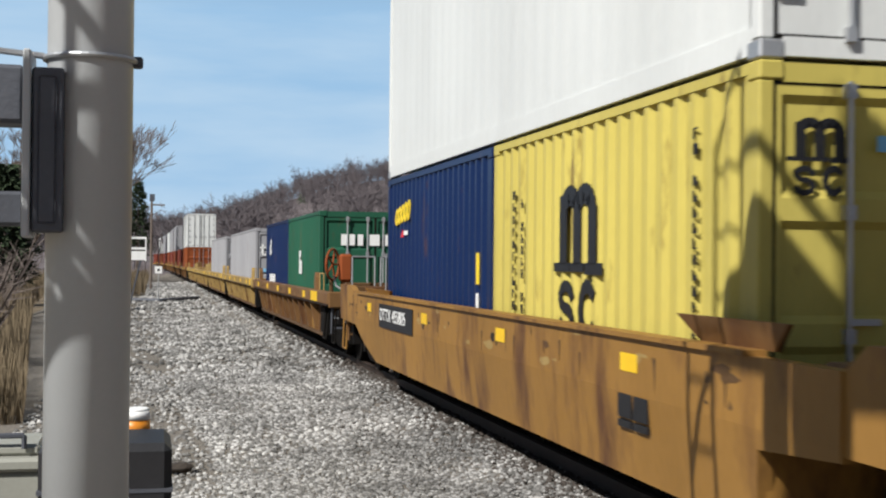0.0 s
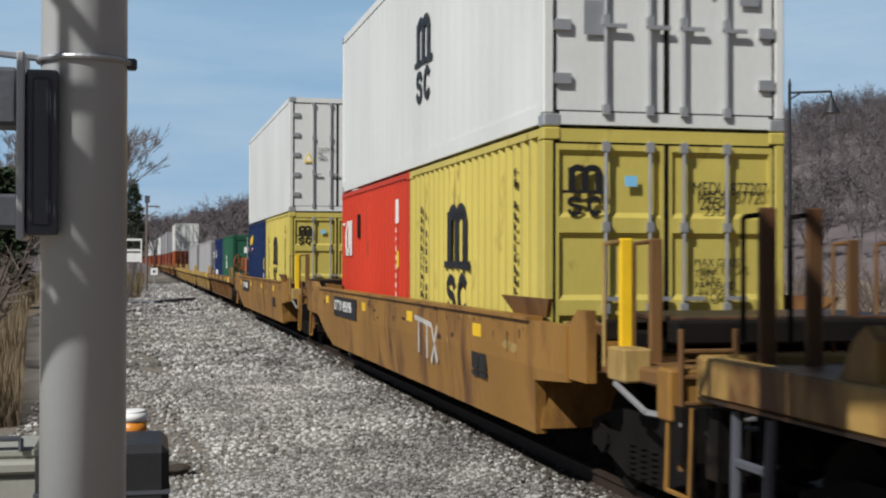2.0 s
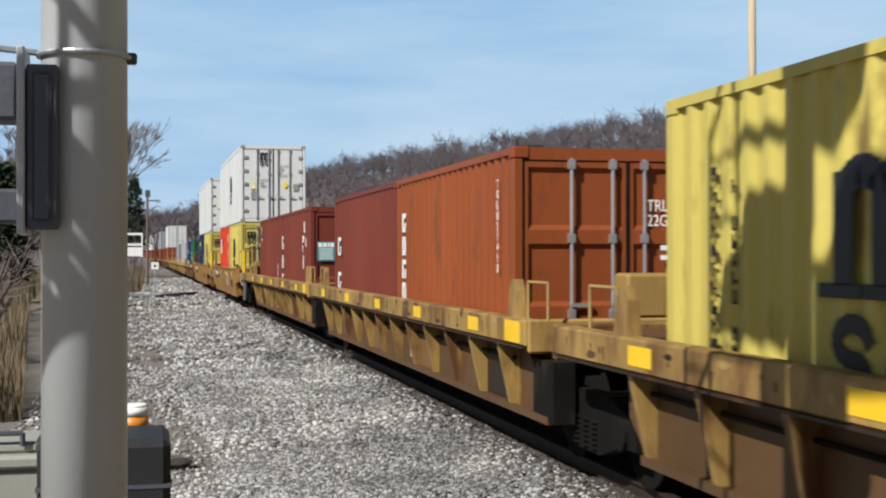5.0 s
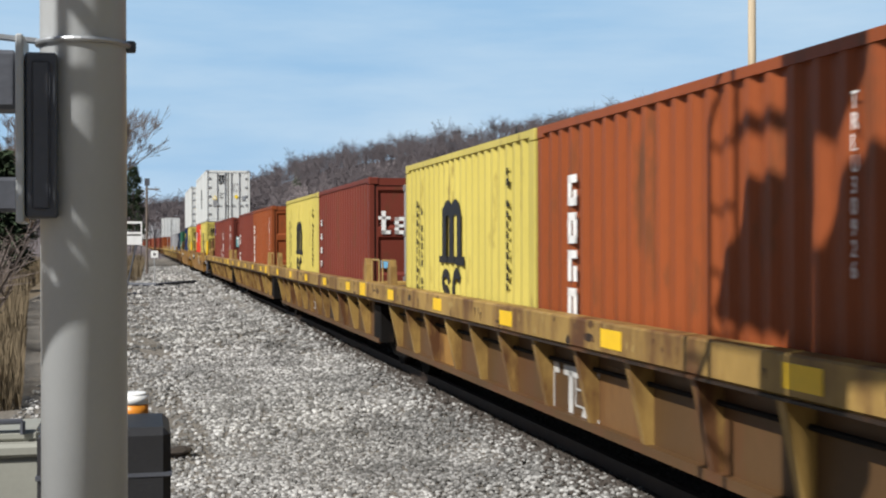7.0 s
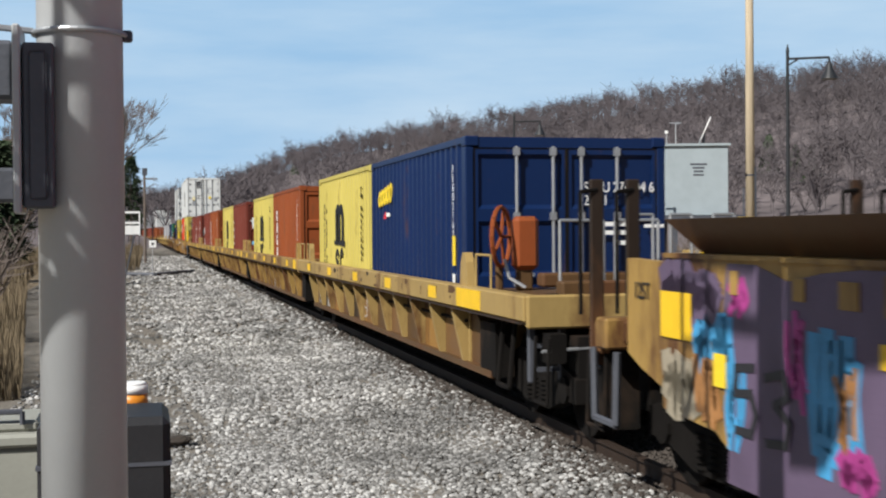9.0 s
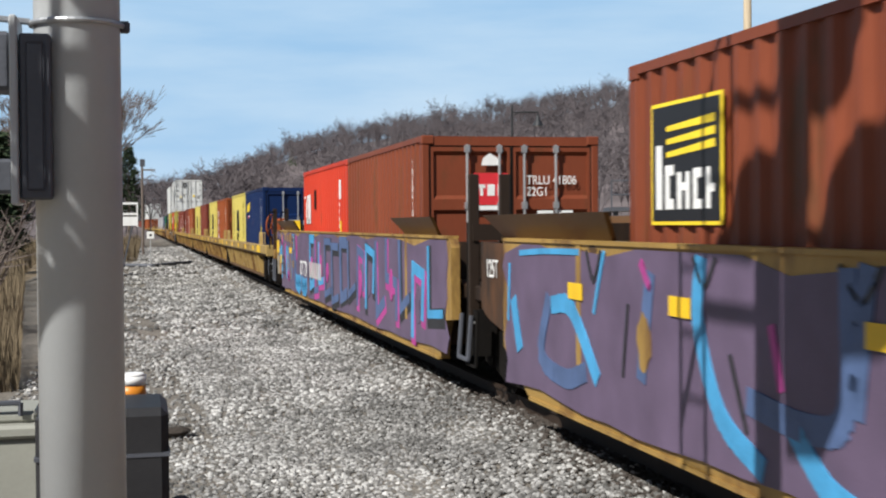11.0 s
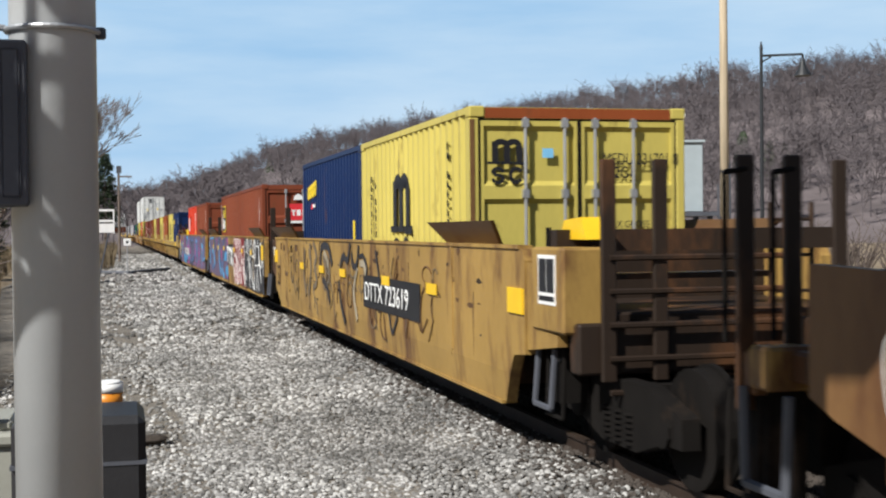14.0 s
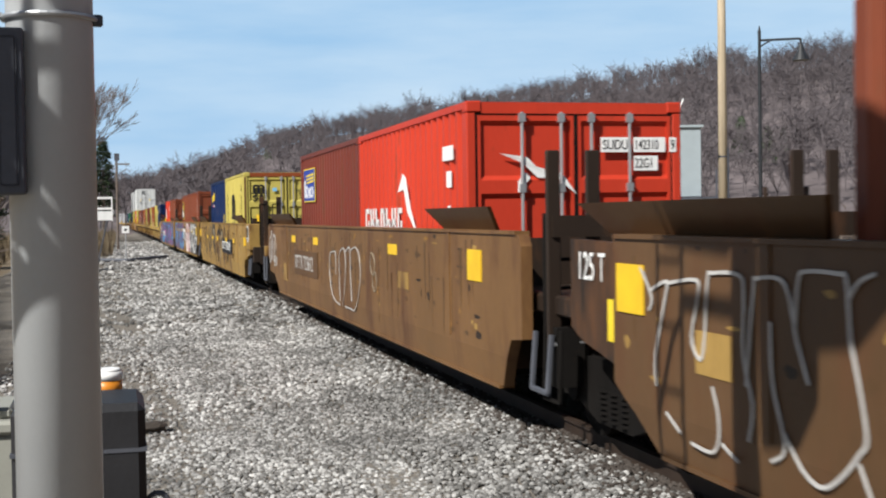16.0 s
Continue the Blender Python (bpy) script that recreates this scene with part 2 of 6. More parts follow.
def container(colour, label, length=6.058, height=2.591, reefer=False, texts=()):
    """A steel box: its base at z=0, its doors at y=0, looking to -y."""
    c = thing("reefer_container" if reefer else "shipping_container", label, "container")
    p, L, H, W = M[colour], length, height, HALF
    for sx in (-1, 1):
        if reefer:
            bm = corrugated(sx * (W - 0.012), 0.16, L - 0.16, 0.20, H - 0.12, 0.003, 0.40, out=sx)
        else:
            bm = corrugated(sx * (W - 0.008), 0.14, L - 0.14, 0.16, H - 0.075, 0.036, 0.278, out=sx)
        part("side_wall", bm, p, c)
    bm = bmesh.new()
    for sx in (-1, 1):
        a, b = sorted((sx * W, sx * (W - 0.06)))
        box(bm, a, b, 0.12, L - 0.12, H - 0.075 if not reefer else H - 0.12, H - 0.005)
    box(bm, -W + 0.06, W - 0.06, 0.10, L - 0.10, H - 0.05, H - 0.02)
    part("roof", bm, p, c)
    bm = bmesh.new()
    for sx in (-1, 1):
        a, b = sorted((sx * W, sx * (W - 0.05)))
        box(bm, a, b, 0.12, L - 0.12, 0.03, 0.16 if not reefer else 0.20)
    box(bm, -W + 0.06, W - 0.06, 0.10, L - 0.10, 0.10, 0.15)
    part("base_frame", bm, p, c)
    part("front_wall", boxes((-W + 0.1, W - 0.1, L - 0.08, L - 0.03, 0.1, H - 0.06)), p, c)
    for sx in (-1, 1):
        for y0, y1 in ((0.0, 0.14), (L - 0.14, L)):
            a, b = sorted((sx * W, sx * (W - 0.10)))
            part("corner_post", boxes((a, b, y0 + 0.005, y1 - 0.005, 0.12, H - 0.12), bevel=0.012), p, c)
            for z0, z1 in ((0, 0.118), (H - 0.118, H)):
                a, b = sorted((sx * (W + 0.003), sx * (W - 0.162)))
                yy = (-0.004, 0.174) if y0 == 0 else (L - 0.174, L + 0.004)
                part("corner_casting", boxes((a, b, *yy, z0, z1), bevel=0.012), p if not reefer else M["steel"], c)
    part("door_header", boxes((-W + 0.16, W - 0.16, 0.01, 0.09, H - 0.13, H - 0.01)), p, c)
    part("door_sill", boxes((-W + 0.16, W - 0.16, 0.01, 0.09, 0.02, 0.14)), p, c)
    dw, dh = W - 0.115, H - 0.28
    for k in (0, 1):
        leaf = part("door", door_leaf(dw, dh, 1 if reefer else 3), p, c)
        leaf.location = (-W + 0.105 + k * (dw + 0.02), 0.02, 0.145)
        for rx in ((0.50, 0.94) if k == 0 else (0.16, 0.60)):
            bm = rod(bmesh.new(), (rx, -0.03, -0.02), (rx, -0.03, dh + 0.02), 0.019, n=8)
            for z in (0.02, dh * 0.33, dh * 0.66, dh - 0.04):
                box(bm, rx - 0.034, rx + 0.034, -0.052, 0.0, z - 0.045, z + 0.045)
            part("locking_rod", bm, M["steel"], leaf, "galvanised locking rod")
            hz = dh * (0.30 if reefer else 0.36)
            part("handle", boxes((rx - 0.02, rx + 0.20, -0.06, -0.035, hz, hz + 0.04)), M["steel"], leaf)
        gasket = boxes((-0.012, 0.012, -0.004, 0.03, 0.0, dh), (dw - 0.012, dw + 0.012, -0.004, 0.03, 0.0, dh), (0.012, dw - 0.012, -0.004, 0.03, -0.010, 0.010), (0.012, dw - 0.012, -0.004, 0.03, dh - 0.010, dh + 0.010))
        part("door_gasket", gasket, M["dark"], leaf, "black rubber door gasket")
        if reefer:
            for z in (0.25, 0.75, 1.25, 1.75, 2.25):
                a = (0.0, 0.16) if k == 0 else (dw - 0.16, dw)
                part("hinge", boxes((*a, -0.03, 0.03, z, z + 0.10)), M["steel"], leaf)
    for f in texts:
        f(c, L, H)
    return c


# ---- wheels, trucks, couplers ----
def truck(parent, y):
    """A two-axle freight truck under a car, centred at y."""
    t = new("truck")
    t.parent, t.location = parent, (0, y, 0)
    bm = bmesh.new()
    for sx in (-1, 1):
        prism(bm, [(-1.15, 0.34), (-1.15, 0.56), (-0.55, 0.72), (0.55, 0.72), (1.15, 0.56), (1.15, 0.34), (0.85, 0.34), (0.35, 0.20), (-0.35, 0.20), (-0.85, 0.34)], 0, sx * 0.98 - 0.07, sx * 0.98 + 0.07)
    box(bm, -1.0, 1.0, -0.2, 0.2, 0.45, 0.68)
    part("side_frame", bm, M["dark"], t)
    for yy in (-0.86, 0.86):
        bm = bmesh.new()
        for sx in (-1, 1):
            rod(bm, (sx * 0.70, yy, 0.44), (sx * 0.84, yy, 0.44), 0.44, n=24)
            rod(bm, (sx * 0.66, yy, 0.44), (sx * 0.70, yy, 0.44), 0.47, n=24)
            rod(bm, (sx * 0.84, yy, 0.44), (sx * 1.08, yy, 0.44), 0.13, n=10)
        rod(bm, (-0.7, yy, 0.44), (0.7, yy, 0.44), 0.09, n=10)
        part("wheelset", bm, M["dark"], t)
    for sx in (-1, 1):
        bm = bmesh.new()
        for k in range(6):
            for yy in (-0.22, 0, 0.22):
                rod(bm, (sx * 1.0, yy, 0.24 + k * 0.045), (sx * 1.0, yy, 0.262 + k * 0.045), 0.09, n=10)
        tagged(part("spring_nest", bm, M["dark"], t), kind="stuff")
    return t


def coupler(parent, y, d):
    """Drawbar and knuckle reaching from y outwards in the direction d."""
    bm = boxes((-0.12, 0.12, *sorted((y, y + d * 0.75)), 0.72, 0.94), bevel=0.02)
    box(bm, -0.18, 0.18, *sorted((y + d * 0.55, y + d * 0.80)), 0.68, 0.98)
    part("coupler", bm, M["dark"], parent)


# ---- well cars: local origin on the rail top in the car's middle, +y ahead ----
OUT = 1.46


def side_plate(c, outline, material, sx, split):
    """A solid side in two plates: an upright upper band, and a lower one that leans in."""
    ys = [q[0] for q in outline]
    top = max(q[1] for q in outline)
    bm = prism(bmesh.new(), outline, 0, *sorted((sx * OUT, sx * (OUT - 0.10))))
    geom = list(bm.verts) + list(bm.edges) + list(bm.faces)
    bmesh.ops.bisect_plane(bm, geom=geom, plane_co=(0, 0, split), plane_no=(0, 0, 1))
    for v in bm.verts:
        if v.co.z < split - 0.01:
            v.co.x -= sx * 0.10 * (split - v.co.z)
    return part("side_sill", bm, material, c)


def end_ladder(c, x, y, z0, z1, material, w=0.42, rungs=5, across=True):
    ax = (lambda a, b: (x + a, y, b)) if across else (lambda a, b: (x, y + a, b))
    bm = bmesh.new()
    for a in (0, w):
        rod(bm, ax(a, z0), ax(a, z1), 0.022, n=6)
    for k in range(rungs):
        z = z0 + 0.1 + k * (z1 - z0 - 0.25) / max(1, rungs - 1)
        rod(bm, ax(0, z), ax(w, z), 0.016, n=6)
    return part("ladder", bm, material, c)


def grab_iron(c, p, q, reach, material):
    p, q, r = Vector(p), Vector(q), Vector(reach)
    return part("grab_iron", pipe([p, p + r, q + r, q], 0.014), material, c)


def stanchion(c, x, y, z0, z1, material, w=0.10, d=0.05):
    return part("stanchion", boxes((x - w / 2, x + w / 2, y - d / 2, y + d / 2, z0, z1), bevel=0.01), material, c)


def reflectors(c, ys, z, w=0.32, h=0.13, x=OUT):
    for y in ys:
        part("reflector", boxes((-x - 0.004, -x + 0.004, y - w / 2, y + w / 2, z - h / 2, z + h / 2)), M["reflector"], c, "yellow reflective patch")


def end_gear(c, y, d, material, deck=1.05):
    """Dark rigging boxes, hoses and pipes hung round the end of a car at y, towards d."""
    rng = random.Random(int(y * 100) + 7)
    # rough rigging boxes, added near black to fill in the shade underneath
    bm = bmesh.new()
    for k in range(9):
        x = -1.2 + 0.3 * k + rng.uniform(-.08, .08)
        z = rng.uniform(0.35, 0.75)
        w = rng.uniform(.05, .13)
        box(bm, x - w, x + w, y - 0.12, y + rng.uniform(.05, .2), z, deck - rng.uniform(0.0, .12))
    tagged(part("rigging_and_shade", bm, M["dark"], c), kind="stuff")
    part("air_hose", pipe([(0.35, y, 0.75), (0.35, y + d * .15, 0.55), (0.36, y + d * .35, 0.40), (0.35, y + d * .55, 0.45)], 0.028), M["dark"], c)
    part("uncoupling_lever", pipe([(-1.35, y + d * .1, 0.82), (-0.6, y + d * .12, 0.86), (-0.2, y + d * .2, 0.80)], 0.016), M["steel"], c)
    part("step", pipe([(-1.34, y - d * .1, 0.95), (-1.36, y - d * .1, 0.36), (-1.36, y + d * .28, 0.36), (-1.34, y + d * .28, 0.95)], 0.018), material, c)


def scuffs(c, y0, y1, z0, z1, n, seed, materials=("well_rust", "dark_brown", "well_yellow")):
    """Scraped and rusted patches on the near side of a car."""
    r = random.Random(seed)
    for m in materials:
        shapes = []
        for k in range(n):
            w, h = r.uniform(.02, .22) * r.random() + .015, r.uniform(.01, .06)
            cy, cz = r.uniform(y0, y1), r.uniform(z0, z1)
            q = 9
            shapes.append([(-cy + w * r.uniform(.5, 1.1) * math.cos(a), cz + h * r.uniform(.5, 1.1) * math.sin(a)) for a in [j * math.tau / q for j in range(q)]])
        tagged(poly_mark(shapes, (-OUT - 0.0005 * r.random() + 0.002, 0, 0), LEFT, M[m], c, "scuff", 0.003), kind="stuff")
    rust = []
    for k in range(n):
        cy, top, w = r.uniform(y0, y1), r.uniform((z0 + z1) / 2, z1), r.uniform(.01, .04)
        rust.append([(-cy - w, top), (-cy + w, top), (-cy + w * .4, top - r.uniform(.1, .5) * (z1 - z0) * 1.4), (-cy - w * .3, top - r.uniform(.1, .5) * (z1 - z0) * 1.4)])
    tagged(poly_mark(rust, (-OUT + 0.001, 0, 0), LEFT, M["well_rust"], c, "rust_run", 0.003), kind="stuff")


def guide_plate(c, y0, y1, z0, z1, material, lean=0.16):
    """The flared container guide that stands on the side at a well's end."""
    for sx in (-1, 1):
        bm = bmesh.new()
        lo, hi = y0 + 0.25, y1 - 0.25
        q = [(sx * (OUT - 0.12), lo, z0), (sx * (OUT - 0.12), hi, z0), (sx * (OUT - 0.12 + lean), y1, z1), (sx * (OUT - 0.12 + lean), y0, z1)]
        a = [bm.verts.new(v) for v in q]
        b = [bm.verts.new((v[0] - sx * 0.04, v[1], v[2])) for v in q]
        bm.faces.new(a)
        bm.faces.new(b[::-1])
        for i in range(4):
            bm.faces.new((a[i], a[(i + 1) % 4], b[(i + 1) % 4], b[i]))
        part("container_guide", bm, material, c)


def short_car(colour, label):
    """Stand-alone 40-foot well car with solid tapered sides."""
    c = thing("well_car", label, "rail car", group="well cars of the train")
    p, top = M[colour], 1.38
    for sx in (-1, 1):
        side_plate(c, [(-7.45, top), (-7.45, 0.92), (-6.55, 0.86), (-6.45, 0.37), (6.0, 0.37), (7.0, 0.60), (7.7, 0.86), (9.3, 0.90), (9.36, 1.50), (8.3, 1.50), (7.7, top)], p, sx, 0.98)
        part("sill_ledge", boxes((*sorted((sx * (OUT + 0.035), sx * (OUT - 0.12))), -6.45, 7.4, top, top + 0.035)), p, c)
    part("well_floor", boxes((-OUT + 0.14, OUT - 0.14, -6.4, 6.3, 0.42, 0.50)), M["dark"], c)
    for d in (-1, 1):
        part("bulkhead", boxes((-OUT + 0.1, OUT - 0.1, *sorted((d * 6.42, d * 6.50)), 0.42, top - 0.05)), p, c)
        part("end_platform", boxes((-1.30, 1.30, *sorted((d * 6.5, d * 9.2)), 1.02, 1.14), bevel=0.02), M["well_brown"], c)
        part("end_sill", boxes((-1.38, 1.38, *sorted((d * 9.12, d * 9.34)), 0.82, 1.18), bevel=0.02), p, c)
        truck(c, d * 8.1)
        coupler(c, d * 9.3, d)
        end_gear(c, d * 9.35, d, p)
        for x in (-1.30, 0.95):
            end_ladder(c, x, d * 9.36, 0.5, 1.75 if x > 0 else 1.45, M["well_brown"], 0.4)
    guide_plate(c, -6.80, -5.30, top + 0.03, top + 0.20, M["well_brown"], 0.06)
    guide_plate(c, 5.0, 7.2, top, top + 0.10, p, 0.05)
    for x, paint_of in ((-1.28, "reflector"), (-1.04, "well_brown"), (0.62, "well_rust"), (1.0, "well_rust")):
        stanchion(c, x, -8.3, 1.05, 2.08, M[paint_of])
        part("handrail", pipe([(x - 0.17, -8.3, 1.12), (x - 0.17, -8.3, 2.04), (x, -8.3, 2.06)], 0.016), M["well_brown" if x > -1.2 else "well_yellow"], c)
    part("corner_gusset", prism(bmesh.new(), [(-7.45, 1.38), (-7.45, 0.95), (-7.88, 0.95), (-7.88, 1.52), (-7.66, 1.52)], 0, -OUT + 0.02, -OUT + 0.10), p, c)
    part("end_box", boxes((-1.42, -1.20, -8.62, -8.28, 1.02, 1.27), bevel=0.015), M["well_yellow"], c)
    part("tool_box", boxes((-1.36, -1.12, -7.5, -7.1, 1.14, 1.40), bevel=0.02), M["well_brown"], c)
    for y, z in ((-8.55, 1.42), (-7.7, 1.30), (-7.05, 1.36)):
        part("cross_beam", boxes((-1.02, 1.28, y - 0.09, y + 0.09, z - 0.13, z + 0.05), bevel=0.02), M["dark"], c)
    part("deck_plate", boxes((-0.9, 1.1, -8.5, -7.2, 1.44, 1.49), bevel=0.01), M["dark_brown"], c)
    part("hose_rack", pipe([(-1.40, -8.4, 1.0), (-1.36, -8.9, 0.84), (-1.1, -9.1, 0.80), (-0.6, -9.3, 0.86)], 0.024), M["steel"], c)
    scuffs(c, -6.3, 8.5, 1.02, 1.36, 16, 3 + len(MOVING))
    reflectors(c, (-4.6, -1.2, 2.3, 6.3), 1.20)
    for y, w in ((-4.66, 0.26), (-4.96, 0.26)):
        for z, h in ((0.80, 0.17), (0.73, 0.05)):
            part("notice_plate", boxes((-OUT - 0.004, -OUT + 0.03, y, y + w, z, z + h)), M["black"], c)
    return c


def rib_car(colour, label, last=False, first=False):
    """Articulated 40-foot well unit: top chord, leaning stakes, recessed sheet."""
    c = thing("well_car", label, "rail car", group="well cars of the train")
    p, top, bot, hw = M[colour], 1.31, 0.38, 6.35
    ya, yb = (-9.1 if last else -7.25), (10.2 if first else 7.95)
    for sx in (-1, 1):
        s = lambda a, b: sorted((sx * a, sx * b))
        part("top_chord", boxes((*s(OUT, OUT - 0.18), ya, yb, top - 0.24, top), bevel=0.015), p, c)
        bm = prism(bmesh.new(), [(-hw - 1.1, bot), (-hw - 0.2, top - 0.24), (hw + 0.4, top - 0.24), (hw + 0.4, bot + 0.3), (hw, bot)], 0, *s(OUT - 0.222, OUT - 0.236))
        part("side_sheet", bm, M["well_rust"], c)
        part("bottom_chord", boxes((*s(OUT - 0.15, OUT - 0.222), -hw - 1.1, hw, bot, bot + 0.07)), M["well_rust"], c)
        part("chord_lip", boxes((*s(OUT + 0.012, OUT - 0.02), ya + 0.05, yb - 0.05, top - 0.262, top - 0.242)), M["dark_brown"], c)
        r = random.Random(len(MOVING) * 2 + sx)
        for k in range(11):
            if r.random() < .55:
                y = -hw + 0.1 + k * (2 * hw - 0.2) / 11
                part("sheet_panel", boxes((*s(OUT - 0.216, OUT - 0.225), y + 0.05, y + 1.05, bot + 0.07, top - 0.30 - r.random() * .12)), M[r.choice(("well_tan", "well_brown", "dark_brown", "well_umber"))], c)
        for k in range(12):
            y = -hw + 0.1 + k * (2 * hw - 0.2) / 11
            bm = prism(bmesh.new(), [(sx * (OUT - 0.02), top - 0.24), (sx * (OUT - 0.222), top - 0.24), (sx * (OUT - 0.222), bot + 0.07), (sx * (OUT - 0.155), bot + 0.07)], 1, y - 0.045, y + 0.045)
            part("stake", bm, p, c)
        part("brake_pipe", pipe([(sx * (OUT - 0.18), -hw, 0.90), (sx * (OUT - 0.18), 0, 0.88), (sx * (OUT - 0.18), hw, 0.91)], 0.02), M["dark"], c)
    part("well_floor", boxes((-OUT + 0.2, OUT - 0.2, -hw, hw, bot, bot + 0.05)), M["dark"], c)
    for d, ye in ((-1, -ya), (1, yb)):
        part("end_platform", boxes((-OUT + 0.18, OUT - 0.18, *sorted((d * (hw + 0.02), d * ye)), 1.0, top - 0.05), bevel=0.02), M["well_rust"], c)
        part("bulkhead", boxes((-OUT + 0.2, OUT - 0.2, *sorted((d * hw, d * (hw + 0.06))), bot, top - 0.1)), p, c)
        part("end_beam", boxes((-OUT + 0.02, OUT - 0.02, *sorted((d * ye, d * (ye + 0.06))), top - 0.30, top + 0.01), bevel=0.02), p, c)
        for x in (-1.35, 1.27):
            y = d * (hw + 0.22)
            part("guide_lug", prism(bmesh.new(), [(y - 0.17, top), (y - 0.12, top + 0.26), (y - 0.05, top + 0.36), (y + 0.05, top + 0.36), (y + 0.12, top + 0.26), (y + 0.17, top)], 0, x - 0.02, x + 0.07), p, c)
        grab_iron(c, (-1.3, d * (hw + 0.5), top), (-1.3, d * (hw + 1.1), top), (0, 0, 0.34), M["well_yellow"])
    if not last:
        part("slack_box", boxes((-0.45, 0.05, -hw - 0.85, -hw - 0.5, top, top + 0.42), (0.15, 0.7, -hw - 0.8, -hw - 0.55, top, top + 0.3), bevel=0.03), p, c)
    part("articulation_beam", boxes((-0.4, 0.4, -7.9, -6.6, 0.55, 0.98)), M["dark"], c)
    truck(c, -7.75 if not last else -8.2)
    for x in (-1.30, 1.10):
        part("side_bearing_bracket", boxes((x, x + 0.20, -7.6, -7.0, 0.40, 0.95)), M["dark"], c)
    scuffs(c, -7.0, 7.6, top - 0.21, top - 0.03, 12, 5 + len(MOVING))
    reflectors(c, (-5.4, -2.6, 0.2, 3.1, 6.0), top - 0.12, 0.42, 0.14)
    part("reflector", boxes((-OUT - 0.004, -OUT + 0.004, -7.1 if not last else -7.6, -6.6, top - 0.22, top - 0.02)), M["reflector"], c)
    if first:
        truck(c, 8.5)
        coupler(c, 10.2, 1)
        end_gear(c, 10.2, 1, M["dark"])
        part("tall_box", boxes((-1.30, -1.22, 7.05, 7.55, top, top + 0.40), (-1.22, -0.86, 6.95, 7.02, top, top + 0.40), bevel=0.012), p, c)
        part("low_box", boxes((-1.28, -0.80, 6.55, 6.90, top, top + 0.26), bevel=0.02), p, c)
        for x in (-1.06, -0.74, 0.8, 1.1):
            stanchion(c, x, 10.05, 1.0, 2.24, M["well_rust"], 0.11)
            part("handrail", pipe([(x - 0.16, 10.05, 1.4), (x - 0.16, 10.05, 2.18), (x, 10.05, 2.2)], 0.016), M["dark"], c)
        part("step", pipe([(-1.40, 9.77, 1.02), (-1.42, 9.75, 0.40), (-1.42, 9.36, 0.40), (-1.40, 9.34, 1.02)], 0.032), M["slate"], c)
        part("step_rung", pipe([(-1.41, 9.76, 0.72), (-1.41, 9.35, 0.72)], 0.03), M["slate"], c)
        part("lug", prism(bmesh.new(), [(8.35, top), (8.35, top + 0.20), (8.46, top + 0.28), (8.57, top + 0.2), (8.70, top)], 0, -1.36, -1.26), p, c)
        part("deck_clutter", boxes((-0.3, 1.2, 7.0, 8.6, top - 0.05, top + 0.2)), M["dark"], c)
    if last:
        coupler(c, -9.1, -1)
        end_gear(c, -9.2, -1, M["dark"])
        w = bmesh.new()
        hub = Vector((-1.06, -7.0, 1.84))
        rim = [hub + Vector((0.17 * math.cos(k * math.tau / 20), 0.24 * math.cos(k * math.tau / 20), 0.32 * math.sin(k * math.tau / 20))) for k in range(21)]
        for q, r in zip(rim, rim[1:]):
            rod(w, q, r, 0.026, n=6)
        for k in range(0, 20, 4):
            rod(w, hub, rim[k], 0.020, n=5)
        part("brake_wheel", w, M["orange_box"], c, "rust-orange hand brake wheel")
        part("brake_housing", boxes((-0.92, -0.64, -7.05, -6.85, 1.48, 2.06), bevel=0.05), M["orange_box"], c, "rusty brake gear housing")
        part("brake_stand", boxes((-0.88, -0.70, -7.0, -6.9, top - 0.05, 1.5), (-1.12, -1.04, -7.02, -6.94, top - 0.05, 1.55), bevel=0.02), M["well_rust"], c)
        part("brake_chain", pipe([(-1.04, -7.05, 1.6), (-1.0, -7.1, 1.4), (-0.85, -7.2, 1.3)], 0.02), M["steel"], c)
        for x in (-0.62, -0.05):
            part("handrail", pipe([(x - 0.25, -8.4, 1.25), (x - 0.25, -8.4, 2.0), (x + 0.2, -8.4, 2.0), (x + 0.2, -8.4, 1.25)], 0.016), M["steel"], c)
        for z, y in ((1.42, -8.0), (1.36, -8.6)):
            part("cross_beam", boxes((-0.95, 1.25, y - 0.10, y + 0.10, z - 0.08, z + 0.06), bevel=0.02), M["well_rust"], c)
        for x in (-1.36, -1.06):
            part("ladder_rail", boxes((x, x + 0.06, -8.95, -8.88, 0.5, 1.05), bevel=0.01), M["slate"], c)
        part("ladder_rung", boxes((-1.34, -1.02, -8.94, -8.90, 0.60, 0.64), (-1.34, -1.02, -8.94, -8.90, 0.82, 0.86)), M["slate"], c)
        for x in (-0.25, 0.15, 0.6):
            grab_iron(c, (x, -8.7, 1.2), (x + 0.22, -8.7, 1.2), (0, 0, 0.85), M["steel"])
        part("deck_clutter", boxes((-0.4, 1.1, -8.6, -7.6, 1.2, 1.36), (-0.1, 0.7, -8.9, -8.4, 1.2, 1.45)), M["dark"], c)
        part("step", pipe([(-1.3, -8.3, 1.0), (-1.36, -8.3, 0.38), (-1.36, -7.9, 0.38), (-1.3, -7.9, 1.0)], 0.025), M["dark"], c)
    return c


